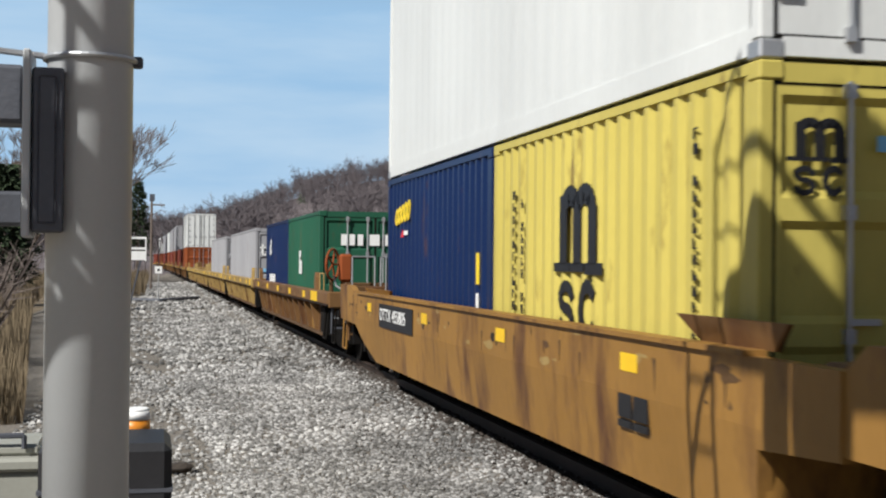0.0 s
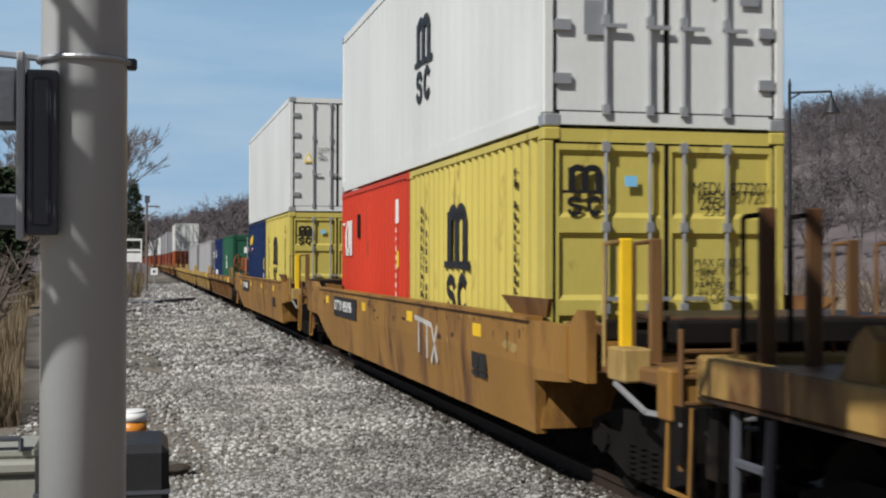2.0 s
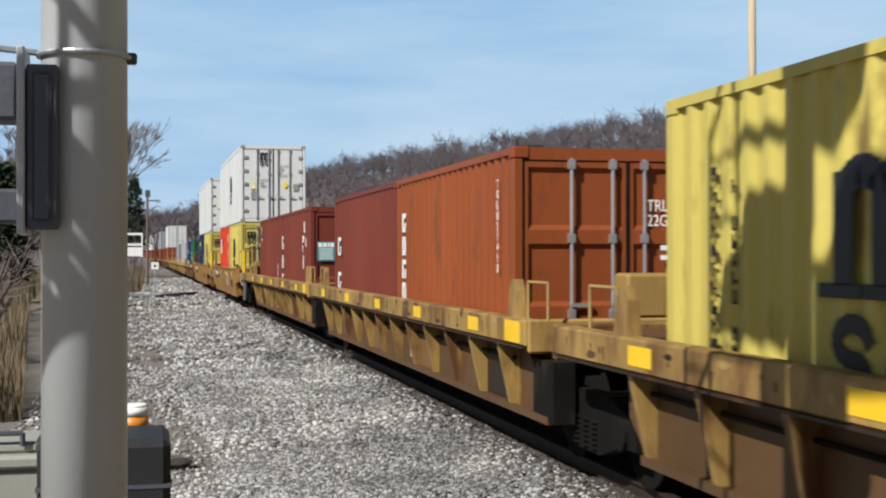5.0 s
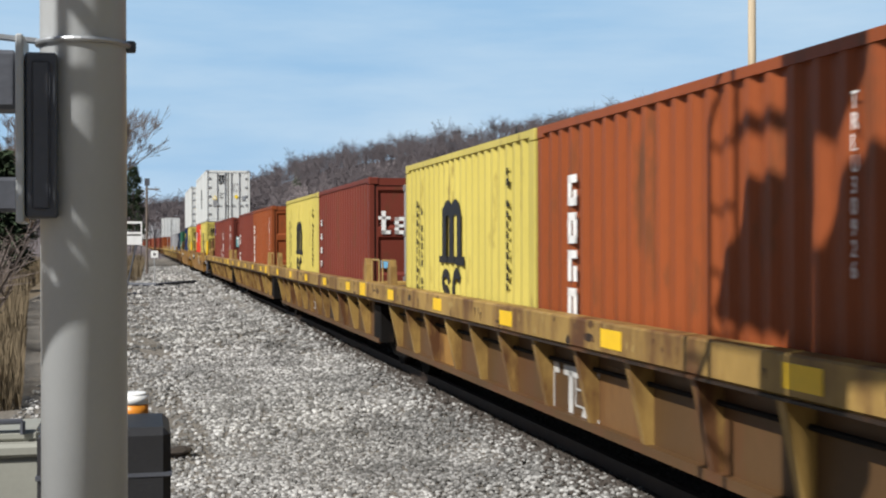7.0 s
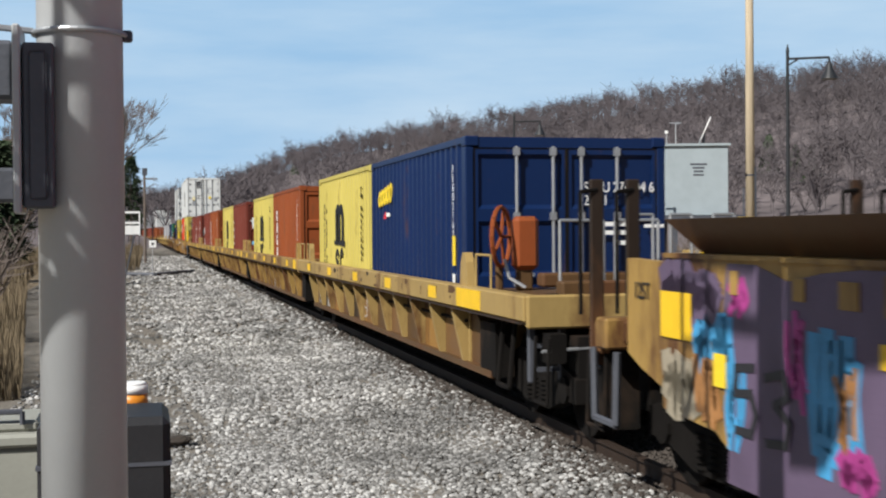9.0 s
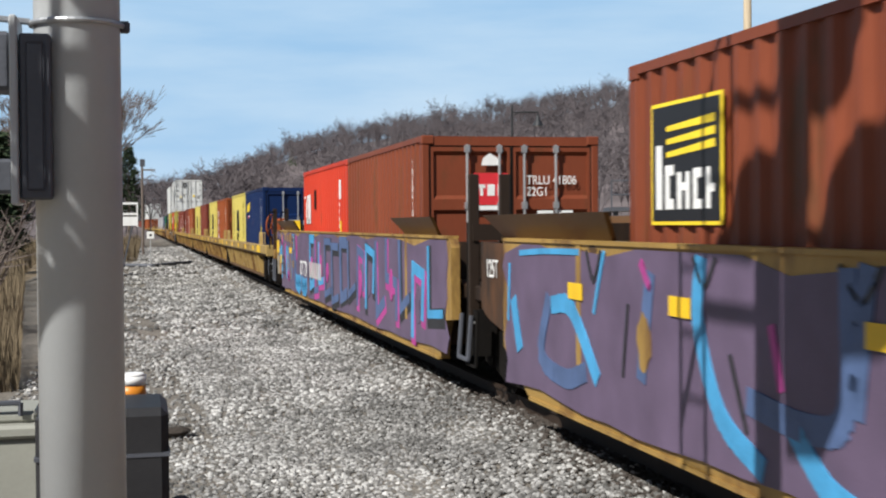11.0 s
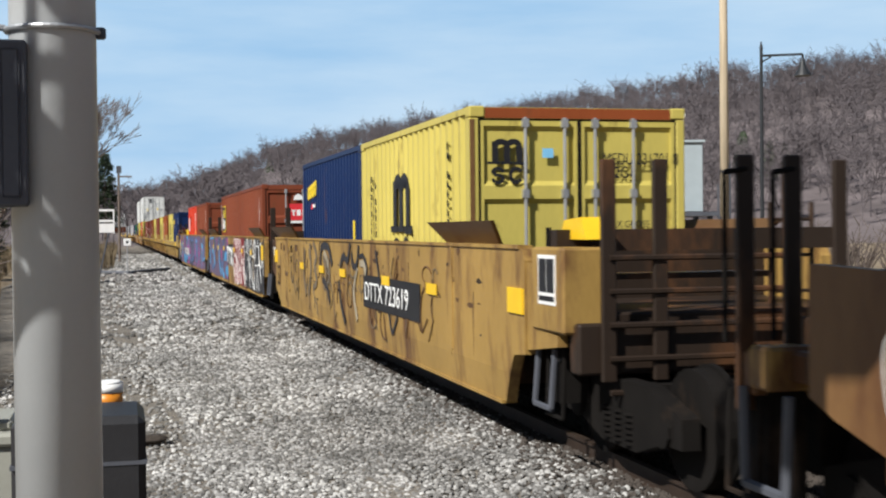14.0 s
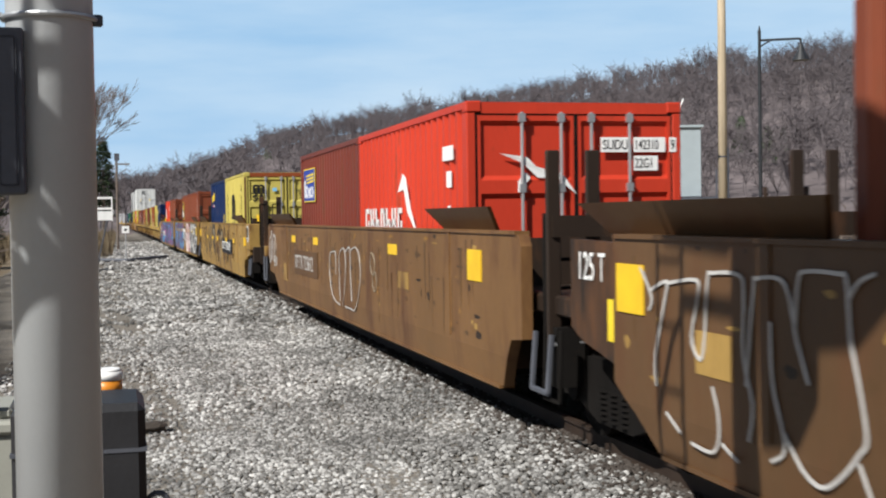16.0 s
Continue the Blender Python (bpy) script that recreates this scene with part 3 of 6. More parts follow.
def tall_car(colour, label, last=False, first=False):
    """Articulated 53-foot well unit with high plain sides."""
    c = thing("well_car", label, "rail car", group="well cars of the train")
    p, top, bot = M[colour], 1.72, 0.34
    for sx in (-1, 1):
        fe, he = (9.42, 10.2) if first else (8.70, 9.72)
        side_plate(c, [(-8.55, top), (-8.62, top - 0.1), (-8.62, 0.82), (-8.31, 0.79), (-7.98, bot), (8.02, bot), (8.34, 0.54), (8.62, 0.68), (fe, 0.72), (fe, top)], p, sx, 0.62)
        part("sill_ledge", boxes((*sorted((sx * (OUT + 0.02), sx * (OUT - 0.12))), -8.5, fe - 0.04, top, top + 0.03)), p, c)
        for y in (-6.2, 6.55):
            part("side_seam", boxes((*sorted((sx * (OUT + 0.012), sx * (OUT - 0.02))), y - 0.05, y + 0.05, bot + 0.32, top)), p, c)
        part("bottom_flange", boxes((*sorted((sx * (OUT - 0.01), sx * (OUT - 0.16))), -7.9, 7.95, bot - 0.03, bot)), p, c)
        bm = prism(bmesh.new(), [(fe + 0.01, 0.80), (fe + 0.01, top - 0.04), (he, top - 0.02), (he, 1.02), (he - 0.25, 0.93)], 0, *sorted((sx * (OUT - 0.06), sx * (OUT - 0.14))))
        part("truck_shroud", bm, p if first else M["dark_brown"], c, "" if first else "dark brown end panel over the truck")
    part("well_floor", boxes((-OUT + 0.14, OUT - 0.14, -7.4, 7.2, bot + 0.02, bot + 0.10)), M["dark"], c)
    for d, y in ((-1, -7.5), (1, 7.6)):
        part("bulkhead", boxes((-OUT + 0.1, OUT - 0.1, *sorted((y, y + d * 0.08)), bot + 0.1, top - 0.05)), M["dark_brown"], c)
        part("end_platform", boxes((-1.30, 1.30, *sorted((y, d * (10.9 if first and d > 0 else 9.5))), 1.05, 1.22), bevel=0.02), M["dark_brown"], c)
        part("cross_beam", boxes((-1.32, 1.32, *sorted((d * 8.9, d * 9.05)), top - 0.02, top + 0.16)), M["dark_brown"], c)
    guide_plate(c, -7.75, -5.3, top + 0.03, top + 0.25, M["well_umber"])
    guide_plate(c, 5.9, 9.3, top + 0.03, top + 0.25, M["well_umber"])
    truck(c, -9.68)
    end_gear(c, -9.0, -1, M["dark"])
    for x in ((-1.30, -0.95, 0.95, 1.3) if not last else (-1.15, -0.72, 0.4, 0.85)):
        stanchion(c, x, -9.0 if not last else -9.75, 0.7, 2.42, M["dark_brown"], 0.12)
    end_ladder(c, -1.32, -8.85, 0.45, 1.9, M["dark"], 0.40, 6)
    end_ladder(c, 0.7, -8.9, 0.6, 2.1, M["dark_brown"], 0.4, 5)
    part("step", pipe([(-1.36, -8.7, 0.9), (-1.40, -8.7, 0.42), (-1.40, -9.1, 0.42), (-1.36, -9.1, 0.9)], 0.026), M["slate"], c)
    if last:
        coupler(c, -9.9, -1)
        part("end_beam", boxes((-1.38, 1.38, -9.7, -9.5, 0.75, 1.15), bevel=0.02), M["dark_brown"], c)
        for z in (0.85, 1.15, 1.45):
            part("platform_step", boxes((-0.9, 0.8, -8.8, -8.5, z, z + 0.05)), M["dark_brown"], c)
        part("brake_box", boxes((-1.47, -1.08, -9.60, -8.84, 1.06, 1.74), bevel=0.02), p, c)
        part("box_support", prism(bmesh.new(), [(-8.63, 1.60), (-8.84, 1.60), (-8.84, 1.06), (-9.4, 1.04), (-9.4, 0.95), (-8.63, 0.86)], 0, -1.44, -1.36), p, c)
        part("roller_box", prism(bmesh.new(), [(-8.8, 1.80), (-8.9, 1.96), (-9.3, 1.98), (-9.4, 1.80)], 0, -1.2, -0.95), M["reflector"], c, "bright yellow sloping box")
        for k in range(5):
            part("ladder_rung", pipe([(-1.15, -9.78, 0.62 + 0.26 * k), (0.4, -9.78, 0.62 + 0.26 * k)], 0.024), M["dark_brown"], c)
    scuffs(c, -7.3, 8.5, 0.66, 1.68, 26, 9 + len(MOVING), ("well_rust", "dark_brown", "well_ochre"))
    if first:
        coupler(c, 10.9, 1)
        truck(c, 9.5)
        end_gear(c, 10.9, 1, M["dark"])
        for x in (-1.36, -1.06, 0.9, 1.25):
            stanchion(c, x, 10.95, 0.85, 2.30, M["dark_brown"], 0.11)
            part("handrail", pipe([(x - 0.15, 10.9, 1.25), (x - 0.15, 10.9, 2.2), (x, 10.93, 2.22)], 0.016), M["dark"], c)
        part("end_sill", boxes((-1.40, 1.40, 10.78, 10.92, 0.95, 1.20), bevel=0.02), M["well_brown"], c)
        part("corner_box", boxes((-1.44, -1.16, 10.55, 10.77, 1.0, 1.24), bevel=0.02), M["well_ochre"], c, "worn yellow corner box")
        part("side_step", pipe([(-1.42, 10.86, 1.0), (-1.42, 10.84, 0.46), (-1.42, 10.40, 0.46), (-1.42, 10.36, 1.0)], 0.03), M["slate"], c)
        for z in (1.36, 1.56):
            part("cross_beam", boxes((-1.2, 1.25, 10.25, 10.40, z, z + 0.10)), M["dark_brown"], c)
    return c

# ---- ground and track ----
M["ballast"] = mat("crushed_grey_ballast", (0.185, 0.165, 0.138), 0.9, vary=0.6, scale=22, bscale=70, bump=0.9, stain=(0.095, 0.08, 0.06), stain_amt=0.45, stain_scale=0.35)
M["earth"] = mat("dry_spring_earth", (0.22, 0.17, 0.11), 0.95, vary=0.4, scale=0.3, bscale=8, bump=0.6)
bm = bmesh.new()
bmesh.ops.create_grid(bm, x_segments=2, y_segments=2, size=3000)
for v in bm.verts:
    v.co.z = -0.30
tagged(link("ground", bm, M["earth"]), "dry brown earth out to the horizon", "ground", kind="structure")
bm = bmesh.new()
prev = None
cols = [-9.5, -8.8] + [-8.4 + 0.6 * k for k in range(11)] + [-2.0, -1.5, -1.1, -0.9, 0.9, 1.1, 1.5, 2.0, 2.6, 3.8]
for s in list(range(-40, 8, 8)) + [8 + 0.5 * k for k in range(64)] + list(range(40, 560, 6)):
    x = TRACK_X + side_of(s)
    row = []
    for d in cols:
        z = -0.30 if d in (-9.5, 3.8) else (0.0 if abs(d) < 1.0 else (0.05 if abs(d) < 1.7 else -0.05))
        if -9 < d < 3 and abs(d) > 1.7:
            z += 0.05 * noise.noise(Vector((d * 0.9, s * 0.6, 0)))
        row.append(bm.verts.new((x + d, s, z)))
    if prev:
        for i in range(len(cols) - 1):
            bm.faces.new((prev[i], prev[i + 1], row[i + 1], row[i]))
    prev = row
tagged(link("ballast_bed", bm, M["ballast"], smooth=True), "bed of pale grey crushed ballast beside the track", "ballast", kind="structure")

for sx in (-1, 1):
    bm = bmesh.new()
    prev = None
    for s in range(-40, 560, 5):
        x = TRACK_X + side_of(s) + sx * 0.7525
        prof = ((-.07, 0), (-.07, .012), (-.012, .03), (-.012, .13), (-.036, .14), (-.036, .17), (.036, .17), (.036, .14), (.012, .13), (.012, .03), (.07, .012), (.07, 0))
        row = [bm.verts.new((x + a, s, z)) for a, z in prof]
        if prev:
            for i in range(len(prof)):
                j = (i + 1) % len(prof)
                bm.faces.new((prev[i], prev[j], row[j], row[i]))
        prev = row
    tagged(link("rail", bm, M["rail"]), "worn steel rail with rusty web", "rail", kind="structure")
tie_mesh = None
for k in range(90):
    s = 4 + 0.5 * k
    if tie_mesh is None:
        t0 = link("tie", boxes((-1.28, 1.28, -0.11, 0.11, -0.15, 0.004), bevel=0.012), M["tie"])
        tie_mesh = t0.data
        ob = t0
    else:
        ob = new("tie", tie_mesh)
    ob.location = (TRACK_X + side_of(s), s, 0.0)
    tagged(ob, "weathered timber tie bedded in ballast", "tie", "ties under the rails")


def scatter_mesh(name, verts, faces, places, material, label, category, rough=0.0):
    """One mesh of many turned and sized copies of a small shape; places: rows of x, y, z, size, turn, squash."""
    v, n = np.array(verts), len(verts)
    f = np.array(faces)
    pl = np.array(places)
    c, s = np.cos(pl[:, 4]), np.sin(pl[:, 4])
    allv = np.empty((len(pl), n, 3))
    jitter = 1 + rough * (np.random.rand(len(pl), n) - 0.5)
    x, y, z = (v[:, i][None, :] * pl[:, 3][:, None] * jitter for i in range(3))
    allv[:, :, 0] = c[:, None] * x - s[:, None] * y + pl[:, 0][:, None]
    allv[:, :, 1] = s[:, None] * x + c[:, None] * y + pl[:, 1][:, None]
    allv[:, :, 2] = z * pl[:, 5][:, None] + pl[:, 2][:, None]
    allf = (f[None, :, :] + (np.arange(len(pl)) * n)[:, None, None]).reshape(-1, f.shape[1])
    me = bpy.data.meshes.new(name)
    me.from_pydata(allv.reshape(-1, 3).tolist(), [], allf.tolist())
    me.materials.append(material)
    return tagged(new(name, me), label, category, kind="stuff")


# loose stones, the colour changing from stone to stone
M["stone"] = mat("broken_ballast_stone", (0.45, 0.45, 0.45), 0.85, vary=0.25, scale=40, bscale=160, bump=0.3)
nt_ = M["stone"].node_tree
geo = nt_.nodes.new("ShaderNodeNewGeometry")
ramp = nt_.nodes.new("ShaderNodeValToRGB")
ramp.color_ramp.elements[0].color, ramp.color_ramp.elements[1].color = (0.105, 0.102, 0.095, 1), (0.50, 0.49, 0.47, 1)
e = ramp.color_ramp.elements.new(0.45)
e.color = (0.195, 0.188, 0.176, 1)
nt_.links.new(geo.outputs["Random Per Island"], ramp.inputs[0])
for l in list(nt_.links):
    if l.to_node.type == "BSDF_PRINCIPLED" and l.to_socket.name == "Base Color":
        nt_.links.remove(l)
tc = nt_.nodes.new("ShaderNodeTexCoord")
patch = nt_.nodes.new("ShaderNodeTexNoise")
patch.inputs["Scale"].default_value, patch.inputs["Detail"].default_value = 0.55, 5
nt_.links.new(tc.outputs["Object"], patch.inputs["Vector"])
level = nt_.nodes.new("ShaderNodeMapRange")
level.inputs["From Min"].default_value, level.inputs["From Max"].default_value = 0.36, 0.60
level.inputs["To Min"].default_value, level.inputs["To Max"].default_value = 0.60, 1.20
nt_.links.new(patch.outputs[0], level.inputs[0])
dirty = nt_.nodes.new("ShaderNodeVectorMath")
dirty.operation = "SCALE"
nt_.links.new(ramp.outputs[0], dirty.inputs[0])
nt_.links.new(level.outputs[0], dirty.inputs["Scale"])
nt_.links.new(dirty.outputs[0], nt_.nodes["Principled BSDF"].inputs["Base Color"])
g = (1 + 5 ** 0.5) / 2
ICO_V = [Vector(q).normalized() for q in ((-1, g, 0), (1, g, 0), (-1, -g, 0), (1, -g, 0), (0, -1, g), (0, 1, g), (0, -1, -g), (0, 1, -g), (g, 0, -1), (g, 0, 1), (-g, 0, -1), (-g, 0, 1))]
ICO_F = ((0, 11, 5), (0, 5, 1), (0, 1, 7), (0, 7, 10), (0, 10, 11), (1, 5, 9), (5, 11, 4), (11, 10, 2), (10, 7, 6), (7, 1, 8), (3, 9, 4), (3, 4, 2), (3, 2, 6), (3, 6, 8), (3, 8, 9), (4, 9, 5), (2, 4, 11), (6, 2, 10), (8, 6, 7), (9, 8, 1))
rng = np.random.RandomState(4)
rows = []
for y0, y1, dens, big in ((8.0, 14.0, 760, 0.80), (14.0, 24.0, 330, 1.12), (24.0, 52.0, 70, 1.8), (52.0, 120.0, 13, 3.2)):
    n = int((y1 - y0) * 7.4 * dens)
    xs, ys = rng.uniform(-1.6, 5.8, n), rng.uniform(y0, y1, n)
    # fewer stones on the trodden dirt beside the track
    keep = rng.rand(n) < np.where(xs < 0.9 - 0.02 * ys, 0.16 + 0.45 * np.sin(xs * 2.1 + ys * 0.35) ** 2, np.where(xs > 3.7, 0.8, 1.0))
    xs, ys = xs[keep], ys[keep]
    d = xs - TRACK_X
    zz = np.interp(np.abs(d), (0.9, 1.1, 1.5, 2.0), (0.0, 0.05, 0.05, -0.05))
    zz = zz + np.array([0.05 * noise.noise(Vector((a * 0.9, b * 0.6, 0))) * min(1, max(0, (abs(a) - 1.3) / .5)) for a, b in zip(d, ys)])
    r = rng.uniform(0.018, 0.036, len(xs)) * big
    rows.append(np.stack([xs, ys, zz + r * 0.25 + 0.02 * (np.abs(d) < 2.5), r, rng.uniform(0, 6.28, len(xs)), rng.uniform(0.5, 0.95, len(xs))], 1))
# brake-dust brown, darkened further to paint in the shade under the cars
M["shade_dark_stone"] = mat("brake_dust_and_shade_brown_stone", (0.062, 0.051, 0.043), 0.9, vary=0.5, scale=30, bscale=90, bump=0.4)
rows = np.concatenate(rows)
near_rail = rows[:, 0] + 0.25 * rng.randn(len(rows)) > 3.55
scatter_mesh("ballast_stones", [tuple(v) for v in ICO_V], ICO_F, rows[~near_rail], M["stone"], "loose angular pale grey ballast stones", "ballast", 0.3)
scatter_mesh("dusty_shaded_ballast", [tuple(v) for v in ICO_V], ICO_F, rows[near_rail], M["shade_dark_stone"], "brown brake-dusted ballast between the rails, darkened for the shade there", "ballast", 0.3)
for x, y, w in ((0.28, 13.0, 0.30), (0.02, 14.7, 0.34), (-0.75, 17.2, 0.25)):
    bm = bmesh.new()
    bmesh.ops.create_icosphere(bm, subdivisions=2, radius=1)
    for v in bm.verts:
        v.co = Vector((v.co.x * w * 0.5, v.co.y * 0.12, max(-0.1, v.co.z * 0.05))) * (1 + 0.25 * noise.noise(v.co * 3))
    tagged(link("driftwood_clod", bm, M["tie"], None, pose(x, y, 0.0, 0, 0, 25)), "dark scrap of old timber on the ballast", "debris")

# ---- painted marks on the containers ----
SIDE_X, BLUE2 = -HALF - 0.003, mat("bright_blue_sign_paint", (0.02, 0.07, 0.40), 0.5)
M["logo_yellow"] = mat("yellow_sign_paint", (0.85, 0.62, 0.03), 0.5)
M["silver"] = mat("grey_white_spray_paint", (0.48, 0.47, 0.45), 0.5, vary=0.25)
M["logo_red"] = mat("red_sign_paint", (0.62, 0.03, 0.04), 0.5)
M["logo_teal"] = mat("teal_sign_paint", (0.05, 0.26, 0.28), 0.5)
M["logo_navy"] = mat("navy_sign_paint", (0.02, 0.05, 0.30), 0.5)
M["sky_sticker"] = mat("light_blue_sticker", (0.20, 0.50, 0.75), 0.5)


def column(c, y, z0, z1, n, w, h, material, seed=1):
    """A column of small upright strokes, writing too small to read."""
    r = random.Random(seed)
    rects = []
    n = int(n * 1.5)
    h *= 0.5
    for k in range(n):
        z = z1 - (k + 1) * (z1 - z0) / n
        if r.random() < .12:
            continue
        g = h * 1.5
        rects.append((0, w * .16, z, z + g))
        rects.append((0, w * r.uniform(.45, .7), z + g * r.choice((0, .42, .84)), z + g * r.choice((.16, .58, 1))))
        if r.random() < .6:
            rects.append((w * .5, w * .66, z, z + g * r.choice((.5, 1))))
    tagged(marks(rects, (SIDE_X, y, 0), LEFT, material, c, "lettering_block"), kind="stuff")


def comb_side(c, L, H):
    comb_logo(1.12, (SIDE_X, 3.80, 1.27), LEFT, M["black"], c)
    column(c, L - 0.75, 0.5, 2.1, 9, 0.12, 0.12, M["black"], 3)
    column(c, L - 1.05, 0.5, 2.0, 9, 0.10, 0.12, M["black"], 4)
    column(c, 0.95, 0.7, 2.3, 10, 0.10, 0.10, M["black"], 5)


def comb_door(number):
    def f(c, L, H):
        comb_logo(0.40, (-0.98, 0.004, 1.98), REAR, M["black"], c)
        letters(number + "\n  22G1", 0.18, (0.26, 0.004, 1.98), REAR, M["black"], c, "number", 0.72, line=0.8)
        letters("MAX GROSS\nTARE\nPAYLOAD\nCU.CAP", 0.11, (0.28, 0.004, 1.30), REAR, M["black"], c, "lettering", 0.85)
        marks([(0, 0.12, -0.05, 0.05)], (-0.42, 0.004, 2.10), REAR, M["sky_sticker"], c, "sticker")
        marks([(0, 0.3, -0.1, 0.02)], (-0.9, 0.004, 0.6), REAR, M["steel"], c, "data_plate")
    return f


def rusty_header(c, L, H):
    part("rust_patch", boxes((-HALF + 0.17, HALF - 0.17, 0.004, 0.0095, H - 0.125, H - 0.015)), M["orange_box"], c, "rusted door header")
    part("rust_patch", boxes((-HALF - 0.002, -HALF + 0.05, 0.0, 0.0045, 0.2, H - 0.14)), M["well_brown"], c, "rusted corner post")


def comb_reefer(c, L, H):
    comb_logo(0.95, (SIDE_X, 5.6, 1.36), LEFT, M["black"], c)


def reefer_door(c, L, H):
    poly_mark([[(0, 0), (0.26, 0), (0.13, 0.25)]], (-0.86, -0.002, 1.25), REAR, M["logo_yellow"], c, "warning_triangle")
    poly_mark([[(0.05, 0.03), (0.21, 0.03), (0.13, 0.19)]], (-0.86, -0.007, 1.25), REAR, M["white"], c, "warning_triangle")
    letters("CAUTION\n9 6\nHIGH", 0.11, (-0.50, -0.002, 1.55), REAR, M["black"], c, "lettering", 0.85)
    poly_mark([[(0, 0.13), (0.13, 0), (0.26, 0.13), (0.13, 0.26)]], (0.32, -0.002, 1.28), REAR, M["logo_yellow"], c, "warning_diamond")
    marks([(0, 0.2, 0, 0.25)], (0.75, -0.002, 1.2), REAR, M["steel"], c, "data_plate")
    letters("MAX.G.W.\nTARE\nNET\nCU.CAP.", 0.12, (0.14, -0.002, 2.10), REAR, M["steel"], c, "lettering", 0.85)


def reefer_door_logo(c, L, H):
    comb_logo(0.42, (-0.50, -0.002, 2.35), REAR, M["black"], c)
    marks([(0, 0.2, 0, 0.32)], (-0.83, -0.002, 0.86), REAR, M["steel"], c, "data_plate")


def blob_side(c, L, H):
    """Five rounded yellow blocks over a red wedge and a white bar."""
    q = (SIDE_X, L - 0.74, 2.0)
    for k, x in enumerate((0.0, 0.20, 0.42, 0.64, 0.86)):
        turn = [j * math.tau / 14 for j in range(15)]
        stroke([(x + 0.075 * math.cos(a + 0.9) + 0.03 * math.sin(a + 0.9), (0.088 + .006 * k) * math.sin(a + 0.9) + 0.02 * k) for a in turn], 0.062, q, LEFT, M["logo_yellow"], c, "logo_shape")
    poly_mark([[(0.30, -0.30), (0.50, -0.30), (0.46, -0.19)]], q, LEFT, M["logo_red"], c, "logo_shape")
    marks([(0.54, 0.80, -0.27, -0.21)], q, LEFT, M["white"], c, "logo_shape")
    marks([(0, 0.12, 0.9, 1.25)], (SIDE_X, 0.62, 0.2), LEFT, M["logo_yellow"], c, "notice_plate")
    marks([(0, 0.10, 0.55, 0.80)], (SIDE_X, 0.62, 0.2), LEFT, M["white"], c, "notice_plate")


def plain_door(number, material="white"):
    def f(c, L, H):
        letters(number + "\n22G1", 0.17, (0.20, 0.004, 1.95), REAR, M[material], c, "number", 0.8, line=0.9)
        marks([(0, 0.22, 0, 0.05), (0, 0.22, -0.1, -0.05), (0.28, 0.5, 0, 0.05), (0.28, 0.5, -0.1, -0.05), (0.6, 0.85, -0.02, 0.02), (0.28, 0.5, -0.22, -0.17)], (0.35, 0.004, 1.55), REAR, M[material], c, "lettering_block")
        letters("\n".join(number.replace(" ", "")), 0.13, (SIDE_X, 0.62, 2.2), LEFT, M[material], c, "number", 0.8, line=0.85)
    return f


def hook_side(c, L, H):
    marks([(0, .14, 0, .42), (0, .46, 0, .13), (.32, .46, 0, .62), (.54, .68, 0, .62), (-.28, -.10, .55, .60)], (SIDE_X, L - 0.45, 1.45), LEFT, M["white"], c, "logo_shape")
    poly_mark([[(0, .42), (.14, .42), (.36, .62), (.20, .62)]], (SIDE_X, L - 0.45, 1.45), LEFT, M["white"], c, "logo_shape")
    marks([(0, .28, 0, .40)], (SIDE_X, L - 1.75, 1.75), LEFT, M["dark"], c, "notice_plate")
    marks([(0, .2, 0, .35)], (SIDE_X, 0.9, 1.9), LEFT, M["white"], c, "notice_plate")
    marks([(0, .12, 0, .25)], (SIDE_X, 0.8, 1.25), LEFT, M["logo_yellow"], c, "notice_plate")
    column(c, 0.9, 0.3, 1.9, 8, 0.06, 0.1, M["white"], 2)


def banner_side(ground, s=1.0, z=1.35, w=1.0):
    def f(c, L, H):
        p = (SIDE_X, L - 0.45, z)
        fit = lambda rs: [(x0 * w, x1 * w, y0 * s, y1 * s) for x0, x1, y0, y1 in rs]
        marks(fit([(0, 1.15, 0, 0.95)]), p, LEFT, M["logo_yellow"], c, "logo_panel")
        marks(fit([(0.03, 1.12, 0.03, 0.92)]), (SIDE_X - 0.003, p[1], p[2]), LEFT, M[ground], c, "logo_panel")
        q = (SIDE_X - 0.007, p[1], p[2])
        poly_mark([[(0.28 * w, (0.52 + k * .10) * s), (1.05 * w, (0.56 + k * .09) * s), (1.05 * w, (0.62 + k * .09) * s), (0.28 * w, (0.56 + k * .10) * s)] for k in range(3)], q, LEFT, M["logo_yellow"], c, "logo_shape")
        marks(fit([(.10, .20, .12, .62), (.26, .33, .12, .46), (.33, .40, .12, .20), (.33, .40, .38, .46), (.46, .53, .12, .40), (.53, .60, .26, .32), (.60, .66, .12, .40), (.72, .78, .12, .42), (.78, .86, .12, .19), (.78, .86, .35, .42), (.92, .98, .12, .42), (.98, 1.04, .24, .30)]), q, LEFT, M["white"], c, "logo_shape")
        marks([(0, .05, 0, .1), (0, .05, .2, .28)], (SIDE_X, 0.5, 0.9), LEFT, M["white"], c, "lettering_block")
        marks([(0, .16, 0, .3)], (SIDE_X, 0.68, 0.9), LEFT, M["logo_yellow"], c, "notice_plate")
    return f


